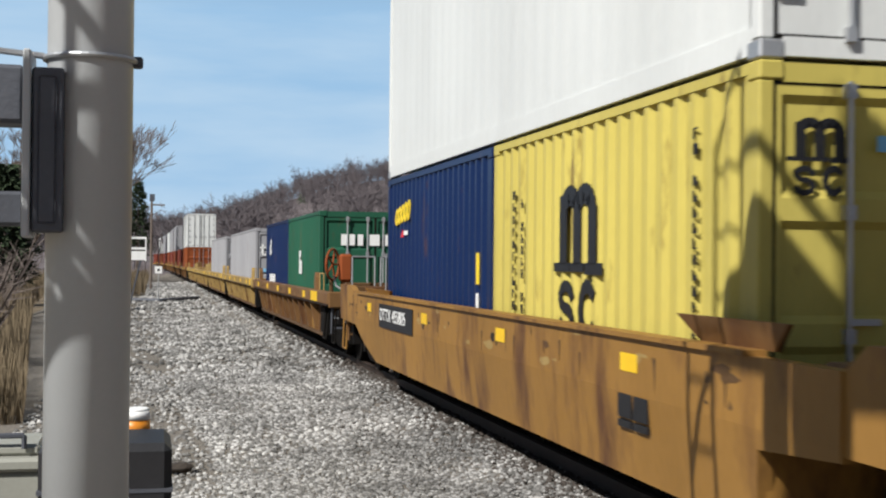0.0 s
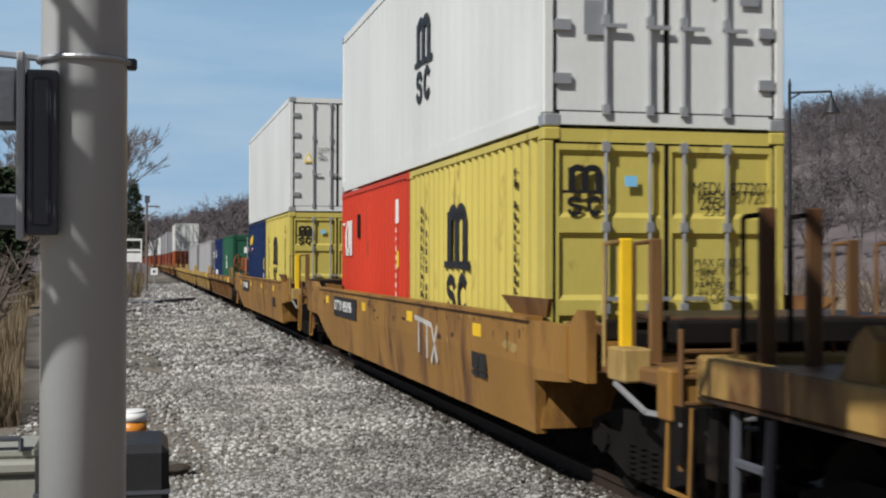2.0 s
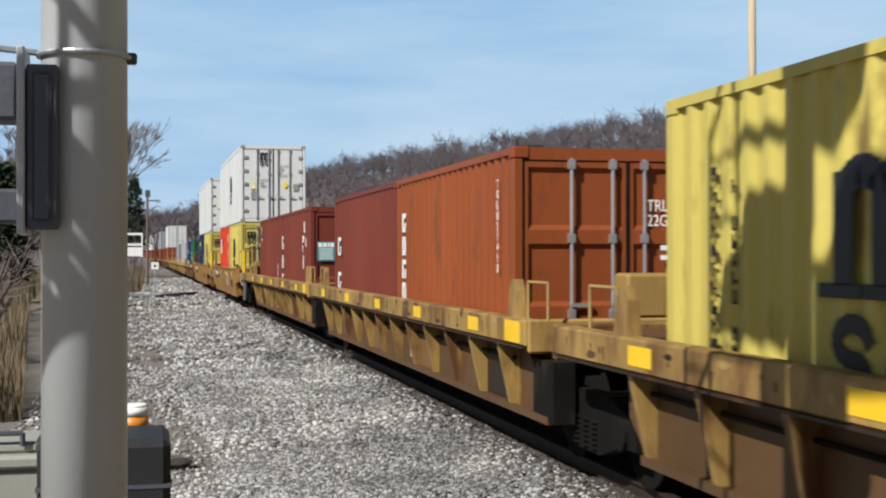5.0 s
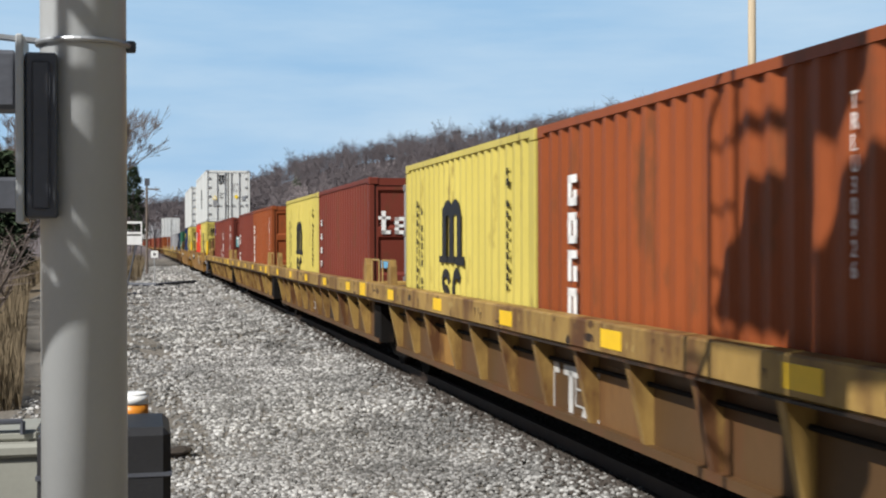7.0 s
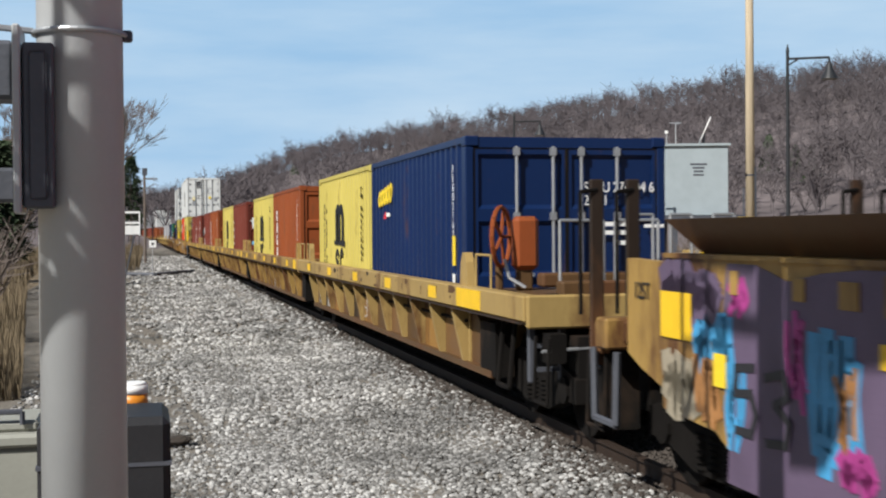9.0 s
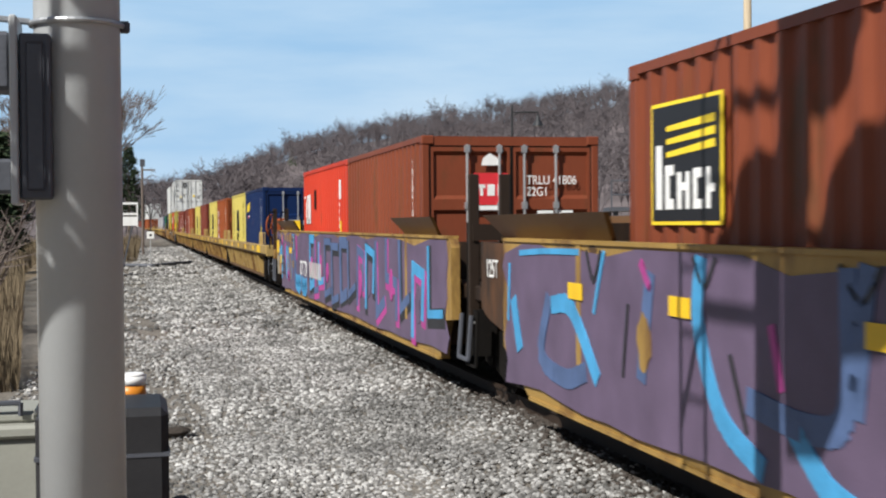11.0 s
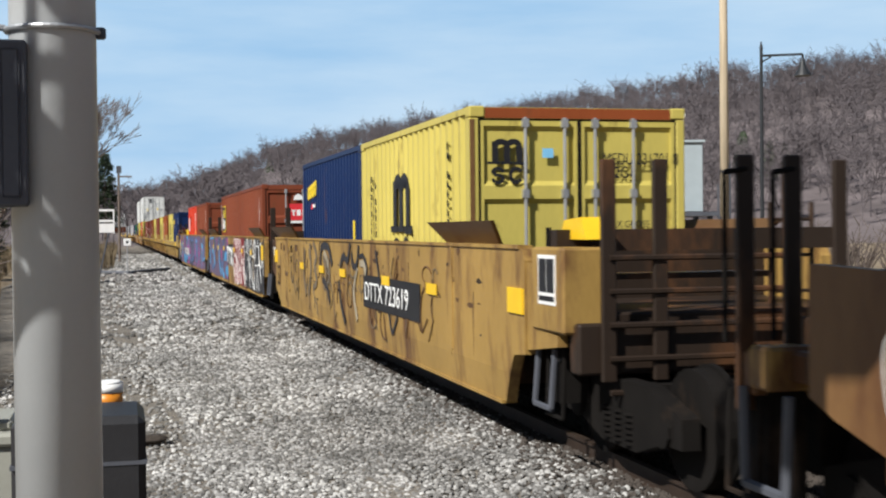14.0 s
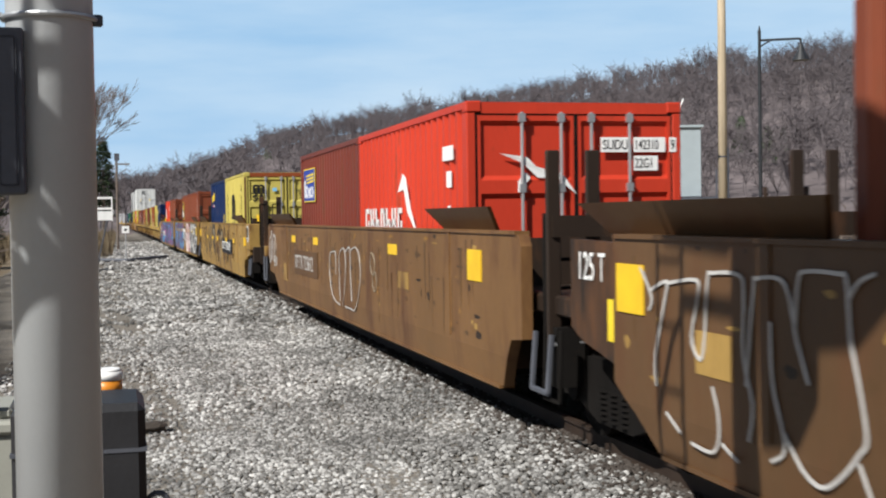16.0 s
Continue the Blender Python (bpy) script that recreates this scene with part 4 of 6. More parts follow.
def flag_door(number):
    def f(c, L, H):
        marks([(0, 0.46, 0, 0.42)], (-0.52, 0.003, 1.68), REAR, M["logo_red"], c, "logo_panel")
        marks([(0, 0.46, -0.07, -0.01), (.05, .15, .22, .27), (.08, .12, .12, .27), (.18, .28, .12, .27), (.32, .36, .12, .27), (.32, .43, .12, .16)], (-0.52, -0.002, 1.68), REAR, M["white"], c, "logo_shape")
        poly_mark([[(0.1, 0.52), (0.36, 0.52), (0.32, 0.62), (0.22, 0.68), (0.13, 0.62)]], (-0.52, 0.003, 1.68), REAR, M["white"], c, "logo_shape")
        plain_door(number)(c, L, H)
        marks([(0, .1, 0, .3)], (SIDE_X, 0.62, 0.9), LEFT, M["logo_yellow"], c, "notice_plate")
    return f


def block_column(y, material, n, w=0.30, h=0.34):
    """Big blocks painted one above the other on the side."""
    def f(c, L, H):
        r = random.Random(n)
        rects = []
        for k in range(n):
            z = 2.15 - (k + 1) * 1.95 / n
            hh = min(h, 1.6 / n)
            rects += [(0, 0.08, z, z + hh), (w - 0.08, w, z, z + hh * r.choice((0.5, 1))), (0, w, z + hh - 0.07, z + hh)] + ([(0, w, z, z + 0.07)] if r.random() < .6 else [])
        marks(rects, (SIDE_X, y, 0), LEFT, M[material], c, "logo_shape")
    return f


def small_flag(c, L, H):
    q = (SIDE_X, L - 0.55, 2.02)
    marks([(0, .22, 0, .40)], q, LEFT, M["logo_navy"], c, "logo_panel")
    poly_mark([[(.03, .22), (.19, .26), (.19, .32), (.03, .35)], [(.03, .12), (.17, .16), (.17, .20), (.03, .19)]], (SIDE_X - 0.006, L - 0.55, 2.02), LEFT, M["logo_yellow"], c, "logo_shape")
    marks([(0, .22, -.07, 0)], q, LEFT, M["white"], c, "logo_shape")
    column(c, 0.7, 0.6, 1.3, 3, 0.06, 0.2, M["white"], 6)


def block_door(c, L, H):
    marks([(0, 0.38, 0, 0.42)], (-1.06, 0.003, 1.38), REAR, M["logo_teal"], c, "logo_panel")
    q = (-1.06, -0.002, 1.38)
    marks([(.02, .10, .31, .40), (.12, .20, .31, .40), (.22, .26, .31, .40), (.28, .36, .31, .40)] + [(.04, .34, .04 + k * .044, .058 + k * .044) for k in range(6)], q, REAR, M["white"], c, "logo_shape")
    marks([(0, .14, 0, .18)], (-0.50, 0.003, 2.05), REAR, M["sky_sticker"], c, "sticker")
    letters("GLDU", 0.16, (0.33, 0.004, 2.12), REAR, M["white"], c, "number", 0.8)
    letters("MGW.\nTARE.\nNET.\nCU.CAP", 0.16, (0.22, 0.004, 1.74), REAR, M["white"], c, "lettering", 0.8, line=0.9)
    letters(" 2208\n 22", 0.22, (SIDE_X, 1.5, 1.80), LEFT, M["white"], c, "number", 0.8)
    marks([(0, .09, 0, .3), (.5, .56, .5, .7), (.35, .47, -.5, -.42)], (SIDE_X, 1.3, 1.2), LEFT, M["white"], c, "lettering_block")
    marks([(0, .16, 0, .03), (0, .05, -.12, .12), (.10, .16, -.12, .12)], (SIDE_X, 1.15, 2.15), LEFT, M["white"], c, "lettering_block")


def word_door(c, L, H):
    q = (-1.06, 0.003, 1.66)
    marks([(.05, .12, 0, .38), (0, .20, .24, .29), (.05, .20, 0, .06), (.27, .34, 0, .28), (.27, .48, .22, .28), (.27, .48, .11, .16), (.42, .48, .11, .28), (.27, .48, 0, .06)], q, REAR, M["white"], c, "logo_shape")
    poly_mark([[(.54, 0), (.61, 0), (.80, .28), (.73, .28)], [(.73, 0), (.80, 0), (.61, .28), (.54, .28)]], q, REAR, M["white"], c, "logo_shape")
    marks([(0, .16, 0, .12)], (-1.02, 0.003, 1.1), REAR, M["sky_sticker"], c, "sticker")


def wing_door(c, L, H):
    q = (-0.86, 0.003, 1.62)
    poly_mark([[(0, .42), (.16, .40), (.42, .16), (.62, .16), (.86, -.02), (.70, .20), (.40, .28), (.30, .38)], [(.20, 0), (.34, .16), (.28, .22), (.20, .12)]], q, REAR, M["white"], c, "logo_shape")
    marks([(0, .33, 0, .16), (.38, .75, 0, .16), (.80, .88, 0, .16), (.38, .66, -.2, -.04)], (0.28, 0.003, 2.05), REAR, M["white"], c, "lettering_plate")
    letters("SUDU", 0.15, (0.30, -0.003, 2.08), REAR, M["black"], c, "number", 0.75)
    letters("142310", 0.15, (0.67, -0.003, 2.08), REAR, M["black"], c, "number", 0.62)
    letters("9", 0.15, (1.09, -0.003, 2.08), REAR, M["black"], c, "number", 0.7)
    letters("22G1", 0.15, (0.67, -0.003, 1.88), REAR, M["black"], c, "number", 0.65)
    marks([(0, .42, 0, .16), (.48, .84, 0, .16)], (0.15, 0.003, 1.22), REAR, M["white"], c, "lettering_plate")
    r = random.Random(9)
    rects = []
    for k in range(7):
        x = k * 0.36
        rects += [(x, x + .07, 0, .42), (x + .18, x + .25, 0, .42 if k % 2 else .25), (x, x + .25, .2 if k % 3 else .35, .27 if k % 3 else .42)]
    marks(rects, (SIDE_X, L - 0.5, 1.08), LEFT, M["white"], c, "logo_shape")
    poly_mark([[(2.2, .62), (2.5, .85), (2.65, .8), (2.9, .4), (3.3, .05), (2.75, .35), (2.55, .65)]], (SIDE_X, L - 0.5, 1.08), LEFT, M["white"], c, "logo_shape")
    marks([(0, .45, 0, .16), (.16, .36, -.3, -.12), (.2, .3, -.7, -.5)], (SIDE_X, 1.0, 2.0), LEFT, M["white"], c, "lettering_plate")


def ship_line_side(c, L, H):
    marks([(k * .34, k * .34 + .22, 0, .5) for k in range(5)] + [(0, .2, 1.05, 1.35), (.2, .4, 1.3, 1.5), (.36, .5, 1.1, 1.2)], (SIDE_X, L - 1.2, 0.62), LEFT, M["white"], c, "logo_shape")


def leaf_side(c, L, H):
    marks([(0, .1, 0, .55), (.18, .3, 0, .35), (.38, .5, 0, .3), (.1, .3, .4, .55)], (SIDE_X, 3.6, 1.2), LEFT, M["white"], c, "logo_shape")


def spaced_door(c, L, H):
    marks([(x, x + .12, 0, .24) for x in (0, .18, .36, .6, .72, .9, 1.1)], (-0.75, 0.003, 1.85), REAR, M["white"], c, "logo_shape")


# ---- the train ----
def load(car, middle, boxes_on):
    on_train(car, middle)
    for b, y, z in boxes_on:
        on_train(b, middle, Matrix.Translation((0, y, z)))
        tagged(b, group="containers on the train")
    return car


B40, H40 = 12.192, 2.896


def pair(rear, front, z):
    return [(rear, -6.10, z), (front, 0.04, z)]


def yellow_box(number):
    return container("yellow_box", "pale yellow corrugated steel container with black comb logo", texts=(comb_side, comb_door(number)))


def car_number(c, words, y, z, panel=True, size=0.30, squeeze=0.75, ground="black", ink="white"):
    if panel:
        w = len(words) * size * 0.62 * squeeze + 0.16
        marks([(-0.08, w, -0.10, size * 0.95)], (-OUT - 0.012, y, z), LEFT, M[ground], c, "number_panel")
    letters(words, size, (-OUT - 0.018, y, z), LEFT, M[ink], c, "number", squeeze)


for mid, number, rear_no, front, side, deco, door in (
        (13.17, "DTTX 455805", "MEDU 147145 6", "blue_box", blob_side, (), (reefer_door,)),
        (-7.69, "DTTX 455196", "MEDU 877207", "red_box", hook_side, (comb_reefer,), (reefer_door, reefer_door_logo))):
    car = short_car("well_tan", "tan well car with solid tapered sides and grimy ends")
    car_number(car, number, 5.3, 1.05, size=0.25, squeeze=1.28)
    label = "dark blue corrugated steel container" if front == "blue_box" else "bright red corrugated steel container"
    load(car, mid, pair(yellow_box(rear_no), container(front, label + " in a tan well car", texts=(side,)), 0.56)
         + [(container("white_box", "white insulated reefer container stacked on top", B40, H40, True, texts=deco + door), -6.10, 3.16)])
    if mid < 0:
        q = (-OUT, -1.55, 0.80)
        for pts in ([(0, .40), (.42, .38)], [(.20, .36), (.22, .0)], [(.50, .37), (.86, .35)], [(.67, .33), (.70, -.04)], [(.92, .34), (1.22, -.06)], [(1.22, .33), (.95, -.08)]):
            stroke(pts, 0.06, q, LEFT, M["silver"], car)

MAROON, ORANGE = "maroon corrugated steel container with white numbers", "orange-brown corrugated steel container with white blocks"
five = (
    (-27.85, ("maroon_box", MAROON, (block_column(5.75, "white", 4), block_door)), ("maroon_box", "maroon corrugated container with small flag logo", (small_flag,)), ""),
    (-43.7, ("orange_box", ORANGE, (block_column(5.6, "white", 6, 0.24), plain_door("TRLU 27418"))), ("maroon_box", MAROON, (block_column(5.6, "white", 3, 0.34),)), ""),
    (-59.7, ("maroon_box", "maroon corrugated container with white door lettering", (block_column(5.7, "white", 7, 0.16, 0.12), word_door)), ("yellow_box", "pale yellow corrugated steel container with black comb logo", (comb_side,)), ""),
    (-74.9, ("orange_box", ORANGE, (block_column(5.16, "white", 6, 0.22), plain_door("TRLU 30926"))), ("yellow_box", "pale yellow corrugated steel container with black comb logo", (comb_side,)), "mark"),
    (-90.3, ("blue_box", "dark blue corrugated container with yellow logo blobs", (blob_side, plain_door("SEGU 276204 6"))), ("yellow_box", "pale yellow corrugated steel container with black comb logo", (comb_side,)), ""))
for k, (mid, r, f, extra) in enumerate(five):
    car = rib_car("well_yellow" if k > 3 else "well_worn", "faded yellow rib-sided well car streaked with rust", last=k == 4, first=k == 0)
    if extra:
        q = (-OUT + 0.214, -0.4, 0.44)
        marks([(0, .36, .32, .41), (.13, .23, 0, .36), (.50, .86, .32, .41), (.63, .73, 0, .36)], q, LEFT, M["silver"], car, "logo_shape")
        stroke([(1.0, .40), (1.32, 0)], 0.09, q, LEFT, M["silver"], car)
        stroke([(1.32, .40), (1.0, 0)], 0.09, q, LEFT, M["silver"], car)
    if k == 4:
        letters("TTX", 0.30, (-OUT + 0.208, 5.95, 0.46), LEFT, M["silver"], car, "number", 0.8)
    if k in (0, 4):
        letters("620" if k else "209", 0.30, (-OUT + 0.208, 4.75, 0.46), LEFT, M["silver"], car, "number", 0.8)
    marks([(0, .5, .36, .375), (0, .5, .10, .115), (0, .5, -.04, -.025), (0, .015, -.04, .375), (.485, .5, -.04, .375), (.24, .252, .10, .375)], (-OUT + 0.212, 0.8 - 2 * (k % 2), 0.56), LEFT, M["silver"], car, "notice_outline")
    load(car, mid, pair(container(r[0], r[1], texts=r[2]), container(f[0], f[1], texts=f[2]), 0.40))

# five tall units: two sprayed purple, one ochre, two brown
M["dusk"] = mat("dull_blue_spray_paint", (0.075, 0.12, 0.24), 0.5, vary=0.3)
M["purple"] = mat("purple_spray_paint", (0.115, 0.082, 0.135), 0.5, vary=0.3, scale=2)
M["cyan"] = mat("cyan_spray_paint", (0.06, 0.30, 0.55), 0.5, vary=0.3)
M["pink"] = mat("pink_spray_paint", (0.40, 0.05, 0.24), 0.5, vary=0.3)
M["wine"] = mat("dark_red_spray_paint", (0.20, 0.018, 0.020), 0.5, vary=0.3)
M["sooty"] = mat("black_spray_paint", (0.022, 0.022, 0.026), 0.5, vary=0.3)
M["faded"] = mat("faded_grey_spray_paint", (0.30, 0.26, 0.19), 0.6, vary=0.4, scale=3)
PX = -OUT - 0.003


def bubble(cx, cy, rx, ry, seed, n=14):
    r = random.Random(seed)
    return [(cx + rx * (1 + r.uniform(-.22, .22)) * math.cos(a), cy + ry * (1 + r.uniform(-.22, .22)) * math.sin(a)) for a in [j * math.tau / n for j in range(n)]]


def sprayed_field(c, ya, yb, material, seed, lo=0.38, hi=1.70, depth=0.0):
    """A full-height field of spray paint with a ragged edge; ya > yb along the car."""
    r = random.Random(seed)
    n = 14
    up = [(-ya + k * (ya - yb) / n, hi - (0.0 if r.random() < .6 else r.uniform(0, .10))) for k in range(n + 1)]
    dn = [(-yb - k * (ya - yb) / n, lo + r.uniform(0, .07)) for k in range(n + 1)]
    right = [(-yb + r.uniform(-.12, .12), hi - (k + 1) * (hi - lo) / 6) for k in range(5)]
    left = [(-ya + r.uniform(-.12, .12), lo + (k + 1) * (hi - lo) / 6) for k in range(5)]
    poly_mark([up + right + dn + left], (PX - depth, 0, 0), LEFT, M[material], c, "sprayed_field")


def purple_piece(c, ya, yb, seed):
    """Purple field with big cyan letters edged in black and pink."""
    r = random.Random(seed)
    sprayed_field(c, ya, yb, "purple", seed)
    x = -ya + 0.25
    while x < -yb - 0.9:
        w, h = r.uniform(.5, .75), r.uniform(.7, 1.0)
        z = r.uniform(.5, 1.64 - h)
        shape = r.choice(([(0, h), (0, 0), (w, .05)], [(0, 0), (.05, h), (w, h * .9), (w * .9, .3 * h)], [(w, h), (0, h), (.05, 0), (w, .1 * h)], [(0, h), (.1 * w, 0), (w, .2 * h)], [(0, h), (0, .5 * h), (w, .45 * h), (w, 0)]))
        pts = [(x + p, z + q) for p, q in shape]
        stroke([(p + .05, q - .05) for p, q in pts], .24, (PX - 0.002, 0, 0), LEFT, M["sooty"] if r.random() < .5 else M["pink"], c, "sprayed_line")
        stroke(pts, r.uniform(.10, .20), (PX - 0.006, 0, 0), LEFT, M["cyan" if r.random() < .3 or x < 0.5 - ya else "dusk"], c, "sprayed_line")
        if r.random() < .5:
            poly_mark([bubble(x + w * .5, z + h * .4, .14, .22, int(x * 50) + 7, 9)], (PX - 0.010, 0, 0), LEFT, M[r.choice(("pink", "well_ochre", "purple"))], c, "sprayed_shape")
        x += w + r.uniform(.1, .3)


def closed_curve(pts, steps=5):
    """A smooth closed line through points."""
    n, out = len(pts), []
    for i in range(n):
        p0, p1, p2, p3 = (pts[(i + k - 1) % n] for k in range(4))
        for k in range(steps):
            t = k / steps
            out.append(tuple(.5 * (2 * b + (cc - a) * t + (2 * a - 5 * b + 4 * cc - d) * t * t + (3 * b - a - 3 * cc + d) * t ** 3) for a, b, cc, d in zip(p0, p1, p2, p3)))
    return out + out[:1]


SPRAY = (PX - 0.009, 0, 0)


def open_curve(pts, steps=4):
    """A smooth open line through points."""
    q, out = [pts[0]] + list(pts) + [pts[-1]], []
    for p0, p1, p2, p3 in zip(q, q[1:], q[2:], q[3:]):
        for k in range(steps):
            t = k / steps
            out.append(tuple(.5 * (2 * b + (cc - a) * t + (2 * a - 5 * b + 4 * cc - d) * t * t + (3 * b - a - 3 * cc + d) * t ** 3) for a, b, cc, d in zip(p0, p1, p2, p3)))
    return out + [pts[-1]]


def sprayed(c, w, material, *lines):
    """Free-hand sprayed lines (distance along the side, height)."""
    for pts in lines:
        stroke(open_curve(pts), w, SPRAY, LEFT, M[material], c, "sprayed_line")


h1 = tall_car("well_ochre", "well car covered in purple spray paint", first=True)
sprayed_field(h1, 8.45, 3.4, "purple", 71)
purple_piece(h1, 3.5, -8.4, 1)
M["flesh"] = mat("worn_orange_spray_paint", (0.36, 0.17, 0.06), 0.55, vary=0.4, scale=4)
for seed, cx, cz, rx, rz, ink, depth in ((5, -9.15, 0.93, .28, .16, "faded", .003), (6, -8.72, 0.92, .16, .20, "flesh", .004), (7, -8.62, 1.22, .26, .20, "cyan", .003), (8, -9.0, 1.50, .40, .14, "purple", .003),
                                         (9, -8.30, 1.50, .10, .12, "pink", .005), (10, -8.35, 0.85, .10, .28, "cyan", .005), (11, -7.25, 1.05, .26, .44, "cyan", .005), (12, -7.62, 1.22, .09, .26, "pink", .006),
                                         (13, -7.15, 1.02, .08, .22, "flesh", .009), (14, -7.05, 0.70, .16, .10, "pink", .009), (15, -6.35, 1.0, .14, .40, "dusk", .005), (16, -5.75, 0.92, .16, .45, "dusk", .005),
                                         (17, -6.12, 1.50, .12, .16, "cyan", .006), (18, -5.2, 0.62, .42, .12, "cyan", .005), (19, -4.2, 0.60, .40, .12, "cyan", .005), (20, -5.5, 1.35, .10, .30, "pink", .006)):
    rs = random.Random(seed)
    for k in range(5):
        x = cx + rx * (k - 2) / 2.6
        reach = rz * rs.uniform(.55, 1.05) * (1 - .12 * abs(k - 2))
        shift = rs.uniform(-.05, .05)
        stroke(open_curve([(x + rs.uniform(-.04, .04), cz - reach + shift), (x + rs.uniform(-.05, .05), cz), (x + rs.uniform(-.04, .04), cz + reach + shift)]), rx * .52, (PX - depth, 0, 0), LEFT, M[ink], h1, "sprayed_line")
for pts in ([(-8.12, 1.12), (-8.32, 1.10), (-8.33, 0.95), (-8.15, 0.97), (-8.08, 0.85), (-8.14, 0.74), (-8.32, 0.74)], [(-7.96, 1.08), (-7.78, 1.12), (-7.72, 1.00), (-7.86, 0.94), (-7.70, 0.86), (-7.74, 0.74), (-7.94, 0.72)]):
    stroke(pts, 0.05, (PX - 0.010, 0, 0), LEFT, M["sooty"], h1, "sprayed_line")
for y, z, w, h in ((8.40, 1.52, .10, .14), (7.66, 1.52, .12, .12), (7.2, 1.50, .18, .14), (6.80, 1.48, .28, .20), (6.22, 1.36, .18, .26), (6.2, 0.92, .16, .16)):
    marks([(0, w, 0, h)], (PX - 0.010, y, z), LEFT, M["well_ochre"], h1, "stencil_patch")
letters("140\n 20", 0.13, (PX - 0.016, 6.22, 1.50), LEFT, M["black"], h1, "lettering", 0.7)
marks([(0, .16, 0, .20)], (PX - 0.010, 8.62, 0.96), LEFT, M["logo_yellow"], h1, "notice_plate")
letters("DTTX", 0.44, (PX - 0.012, 4.83, 0.82), LEFT, M["white"], h1, "number", 1.0)
marks([(k * .30, k * .30 + .18, 0, .31) for k in range(6)], (PX - 0.012, 3.3, 0.82), LEFT, M["silver"], h1, "number")
part("reflector", boxes((-OUT - 0.016, -OUT, 8.95, 9.42, 1.20, 1.50)), M["reflector"], h1)
part("reflector", boxes((-OUT - 0.016, -OUT, 6.38, 6.84, 1.24, 1.36)), M["reflector"], h1)
part("roller_box", prism(bmesh.new(), [(9.5, 1.72), (9.35, 1.96), (8.9, 1.98), (8.85, 1.72)], 0, -OUT + 0.3, -OUT + 0.5), M["reflector"], h1, "bright yellow sloping box")
reflectors(h1, (-3, 0, 3), 1.42)
letters("125T", 0.17, (-OUT + 0.05, 10.05, 1.42), LEFT, M["black"], h1, "lettering", 0.8)
load(h1, -112.0, pair(container("brown_box", "brown steel container with red door panel", texts=(flag_door("TRLU 41806"),)), container("red_box", "bright red corrugated steel container", texts=(hook_side,)), 0.45))

h2 = tall_car("well_ochre", "ochre well car with purple, red and black graffiti")
sprayed_field(h2, 8.62, 1.05, "purple", 2)
marks([(0, 1.75, 0, 0.62)], (PX - 0.006, 0.95, 0.88), LEFT, M["black"], h2, "logo_panel")
q = (PX - 0.012, 0.95, 0.90)
marks([(-.26, .34, .42, .54), (-.03, .10, .04, .50), (.46, 1.02, .38, .50), (.68, .81, .0, .46)], q, LEFT, M["white"], h2, "logo_shape")
for a, b in (((1.12, .46), (1.55, .02)), ((1.55, .46), (1.12, .02))):
    stroke([a, b], .12, q, LEFT, M["white"], h2, "logo_shape")
sprayed_field(h2, -0.95, -4.4, "wine", 31)
# blue letters on the purple field
sprayed(h2, 0.16, "dusk", [(-7.31, 1.21), (-7.49, 0.75), (-6.88, 0.63), (-6.44, 0.72)], [(-3.63, 0.87), (-2.99, 0.82), (-2.65, 0.95), (-2.63, 1.60)], [(-5.11, 1.49), (-5.25, 0.86)], [(-2.46, 1.62), (-2.56, 1.00)])
sprayed(h2, 0.15, "cyan", [(-6.16, 0.74), (-6.71, 1.20), (-7.16, 1.21)], [(-4.31, 1.62), (-4.33, 1.24), (-4.03, 0.74), (-3.55, 0.53)], [(-2.42, 0.46), (-2.83, 0.55), (-3.17, 0.80)])
sprayed(h2, 0.17, "cyan", [(-2.09, 1.12), (-1.65, 1.17), (-1.52, 1.07), (-2.09, 1.05)], [(-1.46, 0.74), (-1.10, 0.72), (-1.20, 0.56), (-1.66, 0.67)], [(-8.31, 1.14), (-8.16, 0.80)])
sprayed(h2, 0.05, "cyan", [(-8.11, 1.62), (-7.4, 1.65), (-6.54, 1.66)], [(-5.98, 1.66), (-6.19, 1.22)], [(-8.45, 1.5), (-8.5, 1.0)])
sprayed(h2, 0.07, "pink", [(-5.25, 1.60), (-5.10, 1.45)], [(-1.24, 1.64), (-1.11, 1.39)], [(-1.5, 0.52), (-1.2, 0.46)], [(-3.4, 1.3), (-3.3, 1.0)])
sprayed(h2, 0.04, "sooty", [(-6.35, 1.66), (-6.2, 1.45), (-6.05, 1.66)], [(-4.4, 1.66), (-4.25, 1.50), (-4.1, 1.66)], [(-2.7, 1.66), (-2.5, 1.5), (-2.35, 1.66)], [(-5.5, 1.3), (-5.6, 0.8)], [(-3.9, 1.1), (-3.7, 0.7)])
poly_mark([bubble(5.2 * -1, 1.08, .12, .20, 9)], (PX - 0.010, 0, 0), LEFT, M["well_ochre"], h2, "sprayed_shape")
